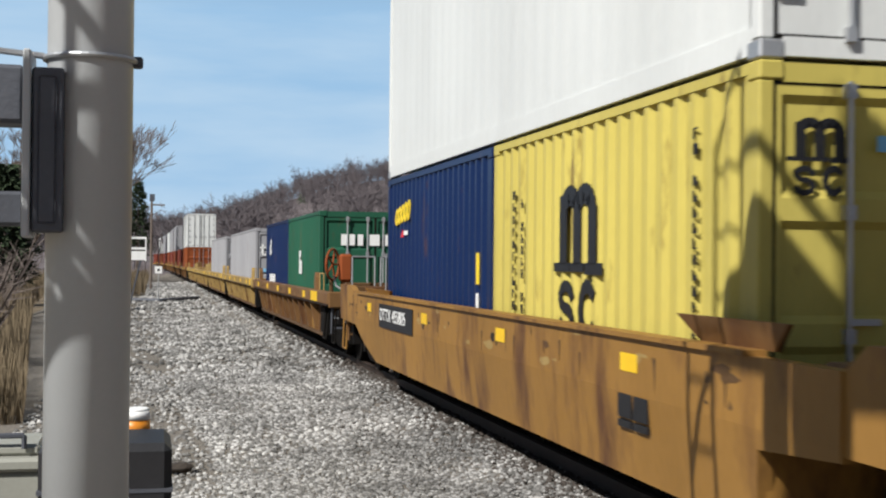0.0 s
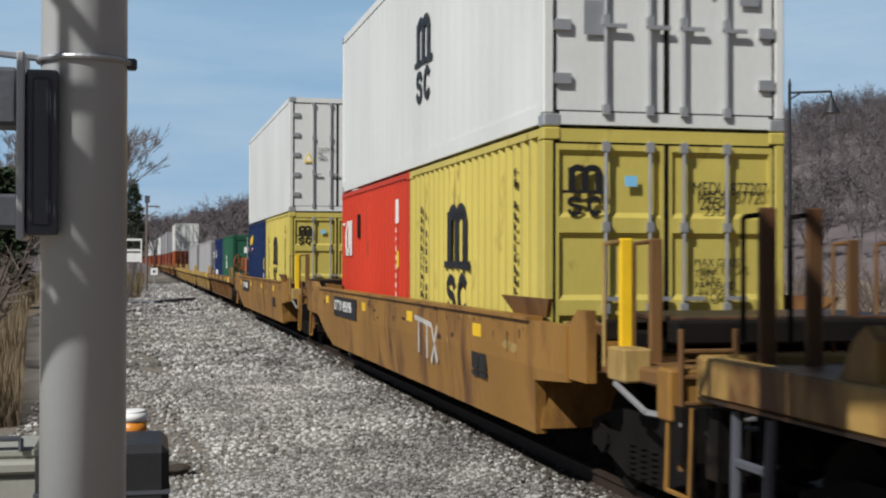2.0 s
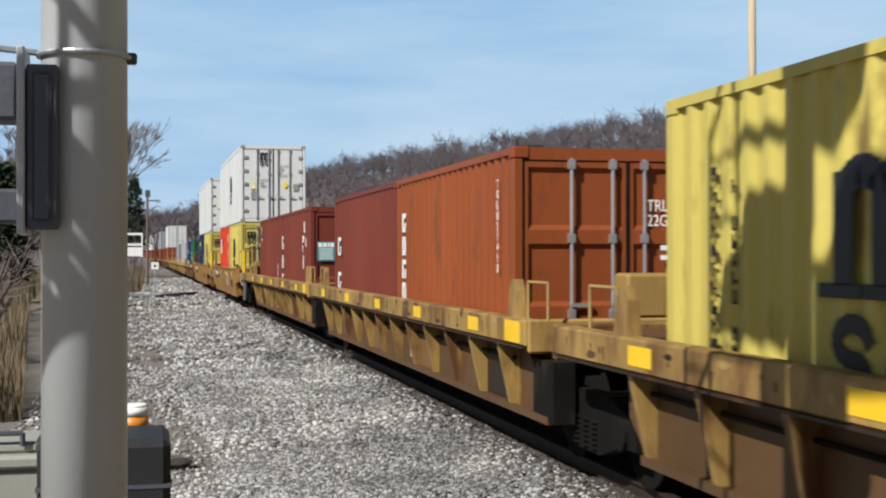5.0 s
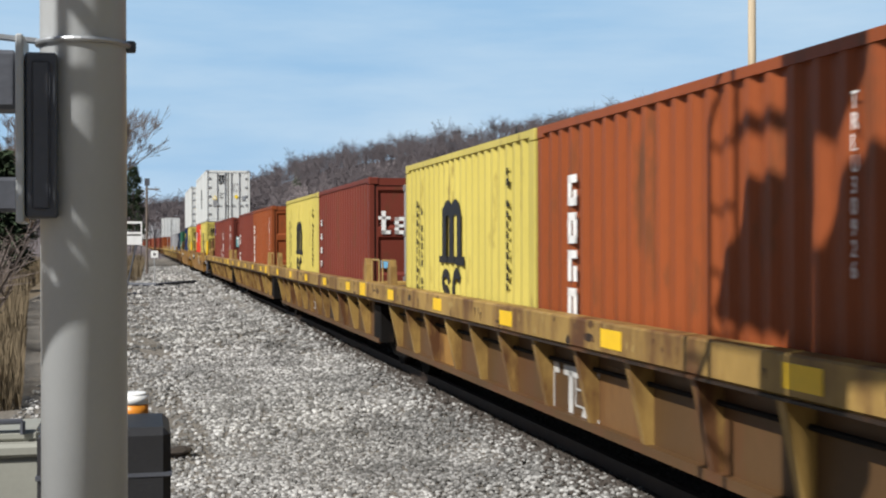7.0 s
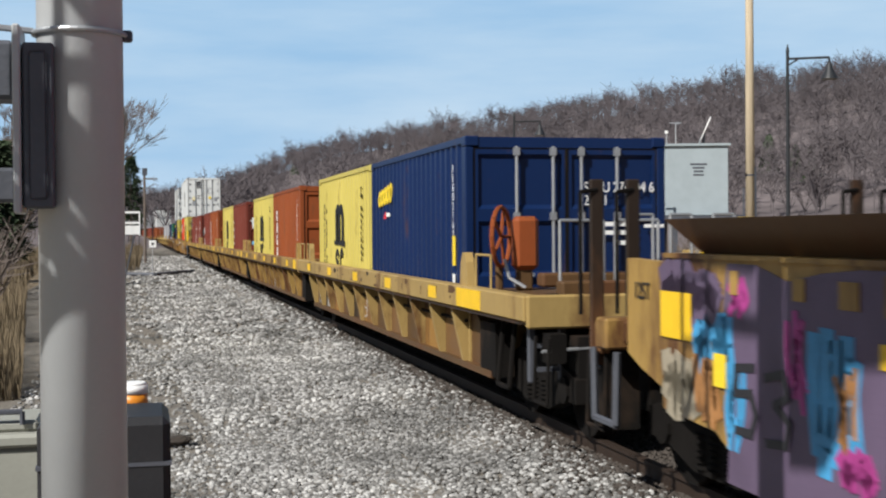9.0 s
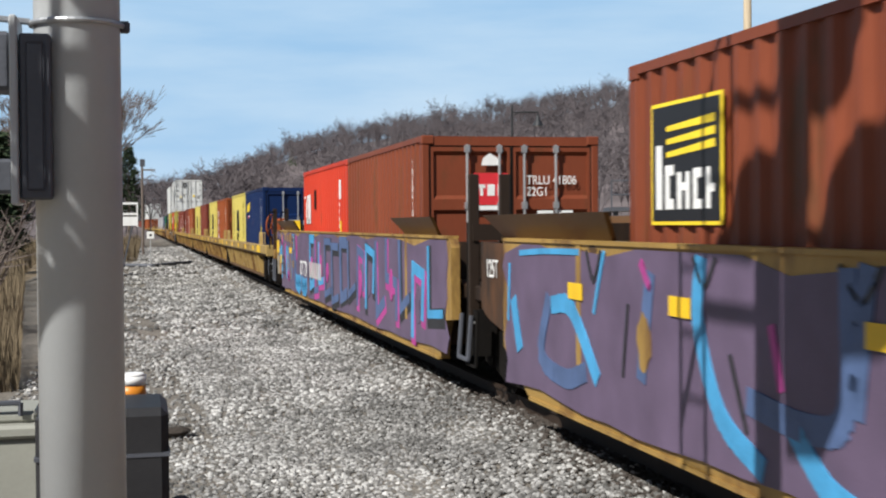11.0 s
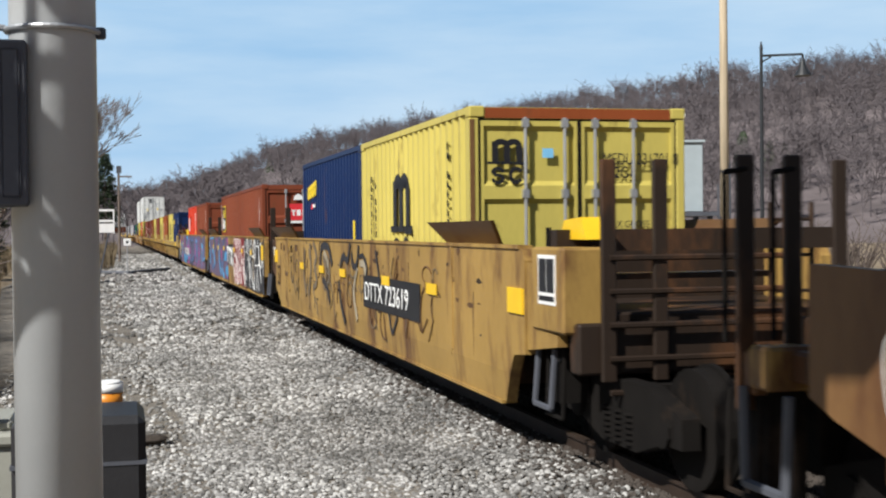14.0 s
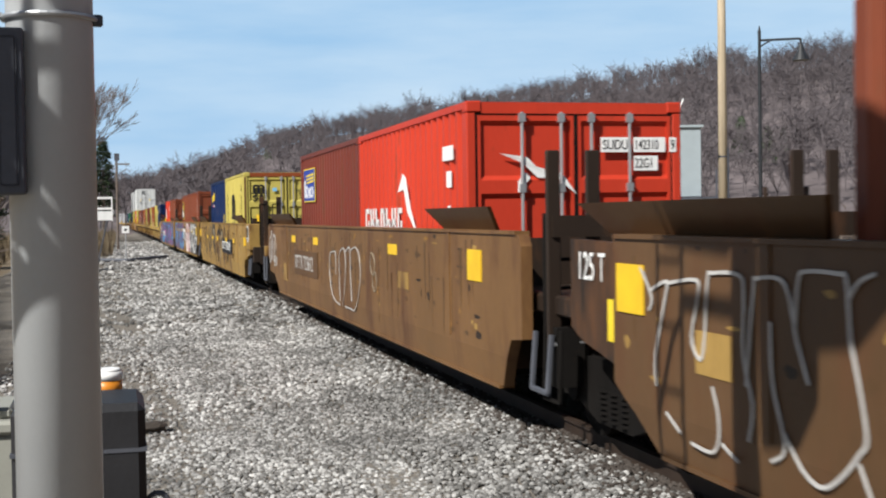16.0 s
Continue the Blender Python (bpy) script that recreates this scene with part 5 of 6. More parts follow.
# the dark red letters
sprayed(h2, 0.024, "white",
        [(1.49, 1.39), (1.45, 1.63), (1.26, 1.66), (1.07, 1.58), (0.98, 1.38), (1.08, 1.16), (1.30, 1.24), (1.52, 1.15), (1.48, 1.06)],
        [(1.00, 1.15), (0.89, 0.98), (0.93, 0.78), (1.36, 0.40)],
        [(1.55, 0.81), (1.69, 0.88), (1.76, 1.04), (1.63, 1.20), (1.80, 1.37), (1.82, 1.55), (1.70, 1.65), (1.49, 1.66)])
sprayed(h2, 0.018, "white",
        [(1.22, 0.98), (1.21, 0.82), (1.36, 0.65)], [(1.29, 0.94), (1.48, 0.94), (1.55, 0.81), (1.65, 0.45), (1.95, 0.40)],
        [(2.00, 1.66), (2.00, 1.38), (1.95, 1.00)], [(1.87, 1.16), (1.82, 0.80), (2.05, 0.40)], [(2.06, 1.15), (2.02, 0.80), (2.27, 0.40)])
sprayed(h2, 0.018, "white",
        [(2.10, 1.67), (2.34, 1.65), (2.42, 1.55), (2.39, 1.27), (2.33, 1.10), (2.15, 1.03), (2.27, 1.00), (2.39, 0.80), (2.53, 0.41)],
        [(2.51, 1.66), (2.65, 1.64), (2.67, 1.37), (2.59, 0.80)], [(3.03, 1.65), (3.10, 1.40), (2.98, 1.01), (2.80, 0.88), (2.75, 0.82), (2.87, 0.45)],
        [(2.88, 0.89), (3.02, 0.84), (3.19, 0.45)], [(3.26, 1.27), (3.25, 1.09), (3.19, 0.78)])
sprayed(h2, 0.018, "white",
        [(3.23, 0.98), (3.35, 1.02), (3.52, 1.20)], [(3.43, 1.43), (3.67, 1.48), (3.97, 1.45), (4.04, 1.34), (3.80, 0.93), (4.37, 0.44)],
        [(3.57, 0.91), (4.01, 0.42)], [(3.34, 1.11), (3.81, 1.13), (3.62, 0.98), (3.36, 1.10)])
sprayed_field(h2, -3.98, -8.55, "sooty", 32, depth=0.003)
# the black letters
sprayed(h2, 0.019, "white",
        [(4.12, 1.61), (4.04, 1.39), (4.25, 1.32), (4.53, 1.36)], [(4.66, 1.39), (4.47, 1.62), (4.73, 1.66), (4.92, 1.63), (4.85, 1.40), (4.66, 1.35)],
        [(4.46, 1.51), (4.86, 1.60)], [(4.11, 1.28), (4.03, 0.90), (4.31, 0.67), (4.58, 0.61), (4.64, 0.75), (4.71, 0.96)],
        [(4.98, 1.66), (5.10, 1.39), (5.27, 1.40), (5.34, 1.67)], [(4.65, 1.12), (4.97, 1.18), (5.03, 1.29), (4.59, 1.35)])
sprayed(h2, 0.018, "white",
        [(5.03, 1.29), (5.15, 1.00), (5.43, 0.44)], [(5.56, 1.66), (5.50, 1.33), (5.38, 1.02), (5.49, 0.68)], [(5.56, 1.34), (5.55, 0.88), (5.71, 0.65)],
        [(5.78, 1.57), (5.98, 1.66), (5.72, 1.46), (6.03, 1.22), (6.18, 1.33), (6.13, 1.51), (6.03, 1.58)], [(5.92, 1.10), (5.92, 0.69), (6.21, 0.41)])
sprayed(h2, 0.018, "white",
        [(6.12, 1.15), (6.27, 0.98), (6.12, 0.79), (6.49, 0.42)], [(6.41, 1.42), (6.42, 1.63), (6.55, 1.65), (6.64, 1.50), (6.50, 1.39), (6.68, 1.16), (6.63, 1.05)],
        [(6.73, 1.66), (6.85, 1.50), (6.81, 1.27), (6.68, 1.16), (6.63, 0.98), (6.49, 0.80), (6.53, 0.42)], [(6.27, 1.36), (6.41, 1.36), (6.45, 1.18), (6.32, 1.27)])
sprayed(h2, 0.030, "white", [(7.29, 1.66), (7.33, 1.54)], [(6.85, 1.52), (7.20, 1.515), (7.49, 1.50)], [(7.51, 1.48), (7.54, 1.10)], [(7.52, 1.07), (7.10, 1.05), (6.72, 1.03)],
        [(7.17, 1.05), (7.20, 0.82), (7.53, 0.45)], [(6.84, 0.84), (7.04, 0.44)])
sprayed(h2, 0.036, "white", [(8.04, 1.54), (7.88, 1.58), (7.68, 1.51), (7.58, 1.32), (7.68, 1.12), (7.94, 1.01), (8.10, 1.07), (8.13, 1.22)],
        [(7.57, 1.08), (7.81, 0.86), (7.97, 0.66)], [(8.13, 1.13), (8.28, 1.16), (8.39, 1.05), (8.36, 0.85)])
reflectors(h2, (-5.77, -3.47, -1.12, 2.3, 4.6, 6.6), 1.35, x=OUT + 0.02)
part("reflector", boxes((-OUT - 0.02, -OUT, -8.45, -8.05, 1.20, 1.55)), M["reflector"], h2)
letters("125T", 0.26, (-OUT + 0.05, 9.5, 1.35), LEFT, M["white"], h2, "lettering", 0.8)
load(h2, -131.4, pair(container("brown_box", "red-brown steel container with red door panel", texts=(flag_door("TCLU 692283 5"),)), container("brown_box", "red-brown container with black and yellow banner", texts=(banner_side("black", 0.9, 1.40),)), 0.47))

h3 = tall_car("well_ochre", "scuffed ochre well car with faded graffiti", last=True)
M["greyed"] = mat("washed_grey_brown_spray_paint", (0.135, 0.105, 0.068), 0.6, vary=0.45, scale=3)
rh = random.Random(60)
sprayed(h3, 0.11, "greyed", [(-3.14, 1.66), (-2.83, 1.43), (-3.07, 1.28), (-2.84, 1.02), (-3.17, 0.90)], [(-3.6, 1.62), (-3.5, 1.2), (-3.7, 0.8)], [(-4.2, 1.5), (-4.35, 1.1), (-4.1, 0.75)])
sprayed(h3, 0.12, "sooty", [(-2.38, 1.31), (-2.30, 1.58), (-1.88, 1.64), (-1.50, 1.58), (-1.26, 1.37)], [(-2.17, 1.07), (-1.77, 0.97), (-1.51, 0.75)])
sprayed(h3, 0.10, "greyed", [(-2.1, 1.45), (-1.8, 1.2), (-2.0, 0.95)], [(-1.7, 1.35), (-1.5, 1.15), (-1.7, 1.0)])
sprayed(h3, 0.10, "sooty", [(-0.44, 1.36), (-0.19, 1.49), (0.18, 1.44), (0.40, 1.66)], [(-0.60, 1.07), (-0.45, 0.79), (-0.11, 0.51)], [(0.52, 1.52), (0.60, 1.39), (0.91, 1.38), (1.06, 1.63)])
sprayed(h3, 0.09, "faded", [(0.94, 1.32), (0.67, 0.98), (0.90, 0.62)], [(1.2, 1.42), (1.5, 1.40), (1.62, 1.2)], [(-2.0, 1.52), (-1.7, 1.40), (-1.6, 1.22)])
sprayed(h3, 0.06, "sooty", [(1.16, 1.51), (1.40, 1.53), (1.66, 1.39), (1.65, 1.28)], [(2.3, 1.6), (2.5, 1.3)], [(3.1, 0.86), (3.3, 0.6), (3.6, 0.8)])
stroke(closed_curve(bubble(0.32, 0.95, 0.20, 0.24, 5, 7)), 0.02, SPRAY, LEFT, M["well_rust"], h3, "sprayed_line")
for k in range(44):
    cx, cz, rx, rz = -5.9 + k * .27 + rh.uniform(-.2, .2), rh.uniform(.66, 1.46), rh.uniform(.08, .30), rh.uniform(.10, .32)
    turn, n = rh.uniform(0, 6.28), rh.randint(4, 13)
    pts = [(cx + rx * 1.15 * (1 - .035 * j) * math.cos(turn + j * .36), cz + rz * 1.1 * (1 - .035 * j) * math.sin(turn + j * .36)) for j in range(n)]
    pts.append((pts[-1][0] + rh.uniform(-.3, .3), max(.45, min(1.66, pts[-1][1] + rh.uniform(-.35, .35)))))
    stroke(pts, rh.uniform(.008, .030), (PX - 0.006, 0, 0), LEFT, M[rh.choice(("greyed", "greyed", "well_umber", "well_brown"))], h3, "sprayed_line")
for y, z, w, h in ((7.75, 1.50, .16, .14), (7.35, 1.48, .22, .12), (6.75, 1.48, .30, .02), (6.75, 1.53, .30, .02), (6.75, 1.43, .30, .02), (7.1, 0.98, .45, .08), (6.2, .95, .14, .14), (5.6, 1.50, .34, .12)):
    marks([(0, w, 0, h)], (PX - 0.004, y, z), LEFT, M["well_umber"], h3, "lettering_block")
car_number(h3, "DTTX 723619", -1.52, 0.93, size=0.36, squeeze=1.28)
reflectors(h3, (-5.4, -2.95, 0.24, 2.28, 4.6), 1.24, 0.46, 0.12, x=OUT + 0.02)
part("reflector", boxes((-OUT - 0.02, -OUT, 8.35, 8.72, 1.22, 1.48)), M["reflector"], h3)
part("reflector", boxes((-OUT - 0.02, -OUT, -8.60, -8.18, 1.16, 1.38)), M["reflector"], h3)
letters("53", 0.62, (-OUT - 0.006, 8.35, 0.74), LEFT, M["dark_brown"], h3, "lettering", 0.8)
letters("NO\n20", 0.20, (-OUT - 0.006, 6.25, 1.46), LEFT, M["dark_brown"], h3, "lettering", 0.8)
letters("125T", 0.26, (-OUT + 0.05, 9.5, 1.35), LEFT, M["white"], h3, "lettering", 0.8)
marks([(0, .42, 0, .40)], (-1.471, -9.02, 1.28), LEFT, M["white"], h3, "notice_plate")
marks([(.03, .20, .10, .37), (.22, .39, .10, .37), (.03, .39, .03, .07)], (-1.475, -9.02, 1.28), LEFT, M["black"], h3, "notice_panel")
load(h3, -150.8, pair(container("yellow_box", "pale yellow corrugated container, faded logo and rusty header", texts=(comb_side, comb_door("MEDU 231701 8"), rusty_header)), container("blue_box", "dark blue corrugated container with yellow logo blobs", texts=(blob_side,)), 0.59))

h4 = tall_car("well_brown", "rusty brown well car with plain high sides", first=True)
car_number(h4, "DTTX 723612", 5.26, 0.94, size=0.36, squeeze=1.04, ground="well_umber", ink="silver")
sprayed(h4, 0.016, "silver", [(-1.29, 1.19), (-1.21, 1.32), (-1.3, 1.05), (-1.15, 0.73), (-0.84, 0.59), (-0.35, 0.54)],
        [(-1.24, 1.31), (-0.77, 1.35), (-0.68, 1.2), (-0.71, 1.0)],
        [(-0.35, 0.6), (-0.4, 1.04), (-0.33, 1.34), (0.08, 1.4), (0.16, 1.1), (-0.02, 0.7), (-0.14, 0.54)],
        [(0.19, 1.37), (0.53, 1.43), (0.56, 1.05), (0.63, 0.66)],
        [(0.58, 1.4), (1.01, 1.45), (1.28, 1.31), (1.33, 1.03), (1.16, 0.74), (0.86, 0.54), (0.51, 0.54), (0.06, 0.54)])
for k, (x, z, rx, rz) in enumerate(((2.2, 1.25, .16, .14), (2.35, 1.02, .12, .12))):
    stroke(closed_curve(bubble(x, z, rx, rz, 50 + k, 6)), .011, (PX - 0.008, 0, 0), LEFT, M["faded"], h4, "sprayed_line")
scuffs(h4, -7.2, 8.4, 0.7, 1.66, 30, 77, ("well_rust", "well_tan", "well_umber"))
for k, (x, z, rx, rz) in enumerate(((-9.28, 1.2, .14, .26), (-9.05, 1.25, .10, .32), (-8.68, 1.24, .14, .30), (-8.42, 1.24, .16, .30), (-8.45, .96, .08, .10), (-8.18, .96, .08, .09))):
    stroke(closed_curve(bubble(x, z, rx, rz, 20 + k, 7)), .012, (PX - 0.008, 0, 0), LEFT, M["silver"], h4, "sprayed_line")
reflectors(h4, (-3.44, 2.8, 5.55), 1.48, 0.52, 0.13)
part("reflector", boxes((-OUT - 0.012, -OUT, -7.42, -6.95, 1.26, 1.56)), M["reflector"], h4)
marks([(0, .56, 0, .20)], (PX, -3.76, 1.02), LEFT, M["well_ochre"], h4, "notice_plate")
marks([(0, .5, 0, .34)], (PX, 7.0, 0.62), LEFT, M["well_ochre"], h4, "notice_plate")
load(h4, -174.1, pair(container("red_box", "bright red corrugated container with white wing logo", texts=(wing_door,)), container("maroon_box", "maroon container with blue and yellow banner", texts=(banner_side("logo_navy", 0.66, 1.68, 1.2),)), 0.50))

h5 = tall_car("well_umber", "dark umber well car with white looping tag")
sprayed(h5, 0.022, "silver",
        [(-8.20, 1.53), (-8.08, 1.42), (-8.02, 1.33), (-8.06, 1.27)], [(-8.02, 1.40), (-7.79, 1.46), (-7.82, 1.34), (-7.97, 0.98), (-7.96, 0.79)],
        [(-7.79, 1.45), (-7.38, 1.49), (-7.35, 1.39), (-7.44, 1.15), (-7.36, 1.03), (-7.28, 1.08), (-7.22, 1.49), (-7.15, 1.54), (-6.83, 1.54), (-6.78, 1.42), (-6.79, 1.10), (-6.69, 0.84), (-6.73, 0.64)])
sprayed(h5, 0.022, "silver",
        [(-6.76, 0.94), (-6.67, 1.47), (-6.63, 1.53), (-6.39, 1.54), (-6.29, 1.45), (-6.22, 1.24), (-6.11, 1.03)], [(-6.49, 1.30), (-6.47, 0.99), (-6.36, 0.73), (-6.36, 0.63), (-6.48, 0.57)],
        [(-6.24, 1.28), (-6.20, 1.54), (-6.12, 1.59), (-5.84, 1.59), (-5.76, 1.56), (-5.73, 1.29), (-5.65, 1.04), (-5.60, 0.83), (-5.66, 0.75), (-5.82, 0.61), (-5.99, 0.53), (-6.17, 0.58), (-6.34, 0.73)])
sprayed(h5, 0.020, "silver", [(-5.73, 1.49), (-5.65, 1.56), (-5.53, 1.60)], [(-5.66, 0.70), (-5.57, 0.57)], [(-7.81, 0.63), (-7.61, 0.54)],
        [(-7.45, 0.50), (-7.20, 0.49), (-7.10, 0.56), (-7.10, 0.72), (-7.17, 0.87)], [(-7.05, 0.56), (-6.87, 0.50)])
part("reflector", boxes((-OUT - 0.012, -OUT, 8.17, 8.62, 1.22, 1.55)), M["reflector"], h5)
marks([(0, .46, 0, .26)], (PX, 7.4, 0.93), LEFT, M["well_ochre"], h5, "notice_plate")
letters("125 T", 0.30, (-OUT + 0.05, 9.55, 1.40), LEFT, M["white"], h5, "lettering", 0.8)
marks([(0, .14, 0, .3)], (-OUT + 0.05, 8.93, 0.98), LEFT, M["logo_yellow"], h5, "notice_plate")
load(h5, -193.5, pair(container("brown_box", "red-brown corrugated steel container"), container("brown_box", "red-brown corrugated steel container on a brown car"), 0.47))

# the cars that went by before
car = rib_car("well_brown", "dark brown rib-sided well car ahead", last=True)
load(car, 33.3, pair(container("green_box", "green steel container with white door letters", texts=(leaf_side, spaced_door)), container("blue_box", "blue steel container with white lettering", texts=(ship_line_side,)), 0.40))
for mid, colour, top in ((49.5, "grey_box", None), (65.5, "grey_box", None), (81.0, "maroon_box", None), (96.5, "orange_box", None), (118.0, "orange_box", "white_box"), (139, "maroon_box", None), (158, "brown_box", "grey_box"), (176, "maroon_box", "grey_box"), (195, "brown_box", "white_box"), (214, "maroon_box", "grey_box"), (233, "brown_box", "white_box"), (252, "maroon_box", None)):
    car = rib_car("well_brown" if mid > 100 else "well_yellow", "weathered rib-sided well car far along the train")
    if mid in (81.0, 96.5):
        load(car, mid, [])
        continue
    on = [(container(colour, "plain 40-foot steel container far along the train", B40, texts=(word_door,) if mid < 60 else ()), -6.1, 0.42)]
    if top:
        on.append((container(top, "white container stacked on another one", B40, H40, True), -6.1, 3.02))
    load(car, mid, on)


# ---- the crossing signal mast beside the camera ----
M["black_paint"] = mat("dull_black_paint", (0.018, 0.018, 0.02), 0.55, vary=0.3, bump=0.1)
M["grey_case"] = mat("grey_green_case_paint", (0.30, 0.30, 0.26), 0.6, vary=0.15)
MX, MY = -0.186, 3.92
mast = thing("crossing_signal", "grey painted steel crossing signal mast with clamped fittings", "crossing signal", pose(MX, MY, 0))
part("pole", rod(bmesh.new(), (0, 0, -0.3), (0, 0, 7.9), 0.124, n=48), M["mast"], mast, smooth=True)
band = hoop((0, 0, 2.66), 0.131, 0.0085)
rod(band, (-0.13, -0.03, 2.664), (-0.26, -0.05, 2.672), 0.0095, n=6)
part("clamp_band", band, M["steel"], mast, "steel clamp rod bent round the mast")
part("clamp_nut", boxes((0.12, 0.152, -0.02, 0.02, 2.643, 2.676), bevel=0.006), M["slate"], mast)
part("bracket", boxes((-0.152, -0.066, -0.15, 0.0, 2.145, 2.615), (-0.135, -0.085, -0.156, -0.15, 2.17, 2.59), bevel=0.006), M["slate"], mast, "dark steel channel clamped to the mast")
part("bracket_plate", boxes((-0.178, -0.156, -0.16, 0.02, 2.13, 2.665), bevel=0.005), M["mast"], mast, "grey edge plate of the bracket")
part("bracket_arm", boxes((-0.75, -0.18, -0.08, 0.08, 2.46, 2.63), bevel=0.012), M["slate"], mast)
part("bracket_arm", boxes((-0.75, -0.18, -0.05, 0.06, 2.165, 2.265), bevel=0.010), M["slate"], mast)
# unseen plate added beside the mast; its slits stripe the pole with shade
bm = bmesh.new()
for leaf in (((-1.48, 4.37), (-1.32, 4.24), (-1.20, 4.09), (-1.20, 4.04), (-1.23, 4.05), (-1.40, 4.26)),
             ((-1.50, 3.97), (-1.19, 3.96), (-1.19, 3.88), (-1.50, 3.89)),
             ((-1.50, 4.05), (-1.19, 3.70), (-1.19, 3.43), (-1.318, 3.597), (-1.344, 3.609), (-1.50, 3.79)),
             ((-1.50, 3.79), (-1.344, 3.604), (-1.19, 3.41), (-1.19, 3.33), (-1.235, 3.388), (-1.331, 3.509), (-1.50, 3.70)),
             ((-1.50, 3.70), (-1.352, 3.52), (-1.244, 3.383), (-1.19, 3.315), (-1.19, 3.231), (-1.345, 3.231), (-1.348, 3.369), (-1.383, 3.424), (-1.415, 3.443), (-1.50, 3.53)),
             ((-1.50, 3.52), (-1.418, 3.442), (-1.366, 3.372), (-1.348, 3.36), (-1.345, 3.231), (-1.50, 3.231))):
    prism(bm, leaf, 1, -1.008, -1.0)
part("shade_plate", bm, M["black_paint"], mast)
# arm made up to carry the unseen plate
part("shade_plate_arm", pipe([(0, 0, 4.6), (-1.35, -1.02, 4.5), (-1.35, -1.02, 3.3)], 0.02), M["slate"], mast)
# upper mast with ladder, lamps and boxes, known by their shadow on the passing train
part("mast_sleeve", rod(bmesh.new(), (0, 0, 6.3), (0, 0, 7.9), 0.145, n=24), M["mast"], mast)
end_ladder(mast, 0, 0.80, 4.3, 7.0, M["slate"], 0.36, 7, across=False)
part("ladder_hoop", pipe([(0, 1.16, 6.95), (0, 1.10, 7.12), (0, 0.98, 7.28), (0, 0.80, 7.50), (0, 0.80, 6.9)], 0.024), M["slate"], mast)
for z in (5.38, 6.95):
    part("ladder_stay", pipe([(0, 0.1, z), (0, 0.82, z)], 0.045), M["slate"], mast)
part("ladder_brace", pipe([(0, 1.16, 4.62), (0, 0.95, 5.12), (0, 0.80, 5.30)], 0.03), M["slate"], mast)
part("signal_head", prism(bmesh.new(), [(0.57, 6.69), (0.10, 6.70), (0.10, 5.82), (0.92, 5.86), (1.02, 5.92), (0.92, 6.19), (0.69, 6.40)], 0, -0.14, -0.05), M["black_paint"], mast, "black hooded signal head")
part("signal_background", prism(bmesh.new(), [(-0.26, 5.75), (-0.26, 6.20), (-0.42, 6.47), (-0.55, 6.70), (-0.82, 6.80), (-1.30, 6.75), (-1.60, 6.30), (-1.55, 5.70), (-1.20, 5.42), (-0.80, 5.38), (-0.80, 5.04), (-0.66, 4.85), (-0.30, 4.80), (-0.26, 5.40)], 0, -0.14, -0.05), M["black_paint"], mast, "large black signal background plate")
part("junction_box", prism(bmesh.new(), [(-0.14, 6.97), (-0.14, 7.41), (-0.65, 7.41), (-0.65, 7.11), (-0.55, 6.96)], 0, -0.16, 0.10), M["slate"], mast)
part("crossarm", rod(bmesh.new(), (-0.02, -1.4, 6.15), (-0.02, 0.9, 6.15), 0.04, n=12), M["slate"], mast)

# things at the mast's foot
post = thing("marker_post", "white marker post with an orange band", "marker post", pose(-0.062, 5.75, 0))
part("shaft", rod(bmesh.new(), (0, 0, -0.1), (0, 0, 1.27), 0.058, n=28), M["white"], post, smooth=True)
part("reflective_band", rod(bmesh.new(), (0, 0, 1.30), (0, 0, 1.370), 0.0602, n=28), mat("orange_reflective_sheeting", (0.62, 0.22, 0.02), 0.4), post, "orange band", smooth=True)
part("neck", rod(bmesh.new(), (0, 0, 1.26), (0, 0, 1.39), 0.058, n=28), M["white"], post, smooth=True)
cap = rod(bmesh.new(), (0, 0, 1.370), (0, 0, 1.409), 0.0624, n=28)
rod(cap, (0, 0, 1.409), (0, 0, 1.420), 0.0624, 0.049, n=28)
part("cap", cap, M["white"], post, smooth=True)
case = thing("gate_mechanism", "black gate mechanism case with rounded corners", "gate mechanism", pose(-0.162, 5.35, 0))
part("case", boxes((-0.26, 0.246, -0.24, 0.24, 0.18, 1.35), bevel=0.03), M["black_paint"], case)
part("lid_seam", boxes((-0.264, 0.25, -0.244, 0.244, 1.16, 1.175)), M["slate"], case)
part("stand", boxes((-0.10, 0.10, -0.10, 0.10, -0.15, 0.18)), M["slate"], case)
ring = hoop((0.288, -0.16, 0.936), 0.04, 0.011, 1, 20)
part("lifting_ring", ring, M["slate"], case)
cab = thing("relay_case", "grey-green relay case with a lipped lid", "relay case", pose(-0.583, 5.83, 0))
part("body", boxes((-0.194, 0.194, -0.243, 0.243, -0.1, 1.179), bevel=0.018), M["grey_case"], cab)
part("lid", boxes((-0.219, 0.219, -0.267, 0.267, 1.179, 1.236), (-0.162, 0.13, -0.194, 0.194, 1.236, 1.284), bevel=0.014), M["grey_case"], cab)
part("lid_handle", pipe([(-0.08, -0.21, 1.27), (-0.08, -0.21, 1.325), (0.065, -0.21, 1.325), (0.065, -0.21, 1.27)], 0.012), M["slate"], cab)

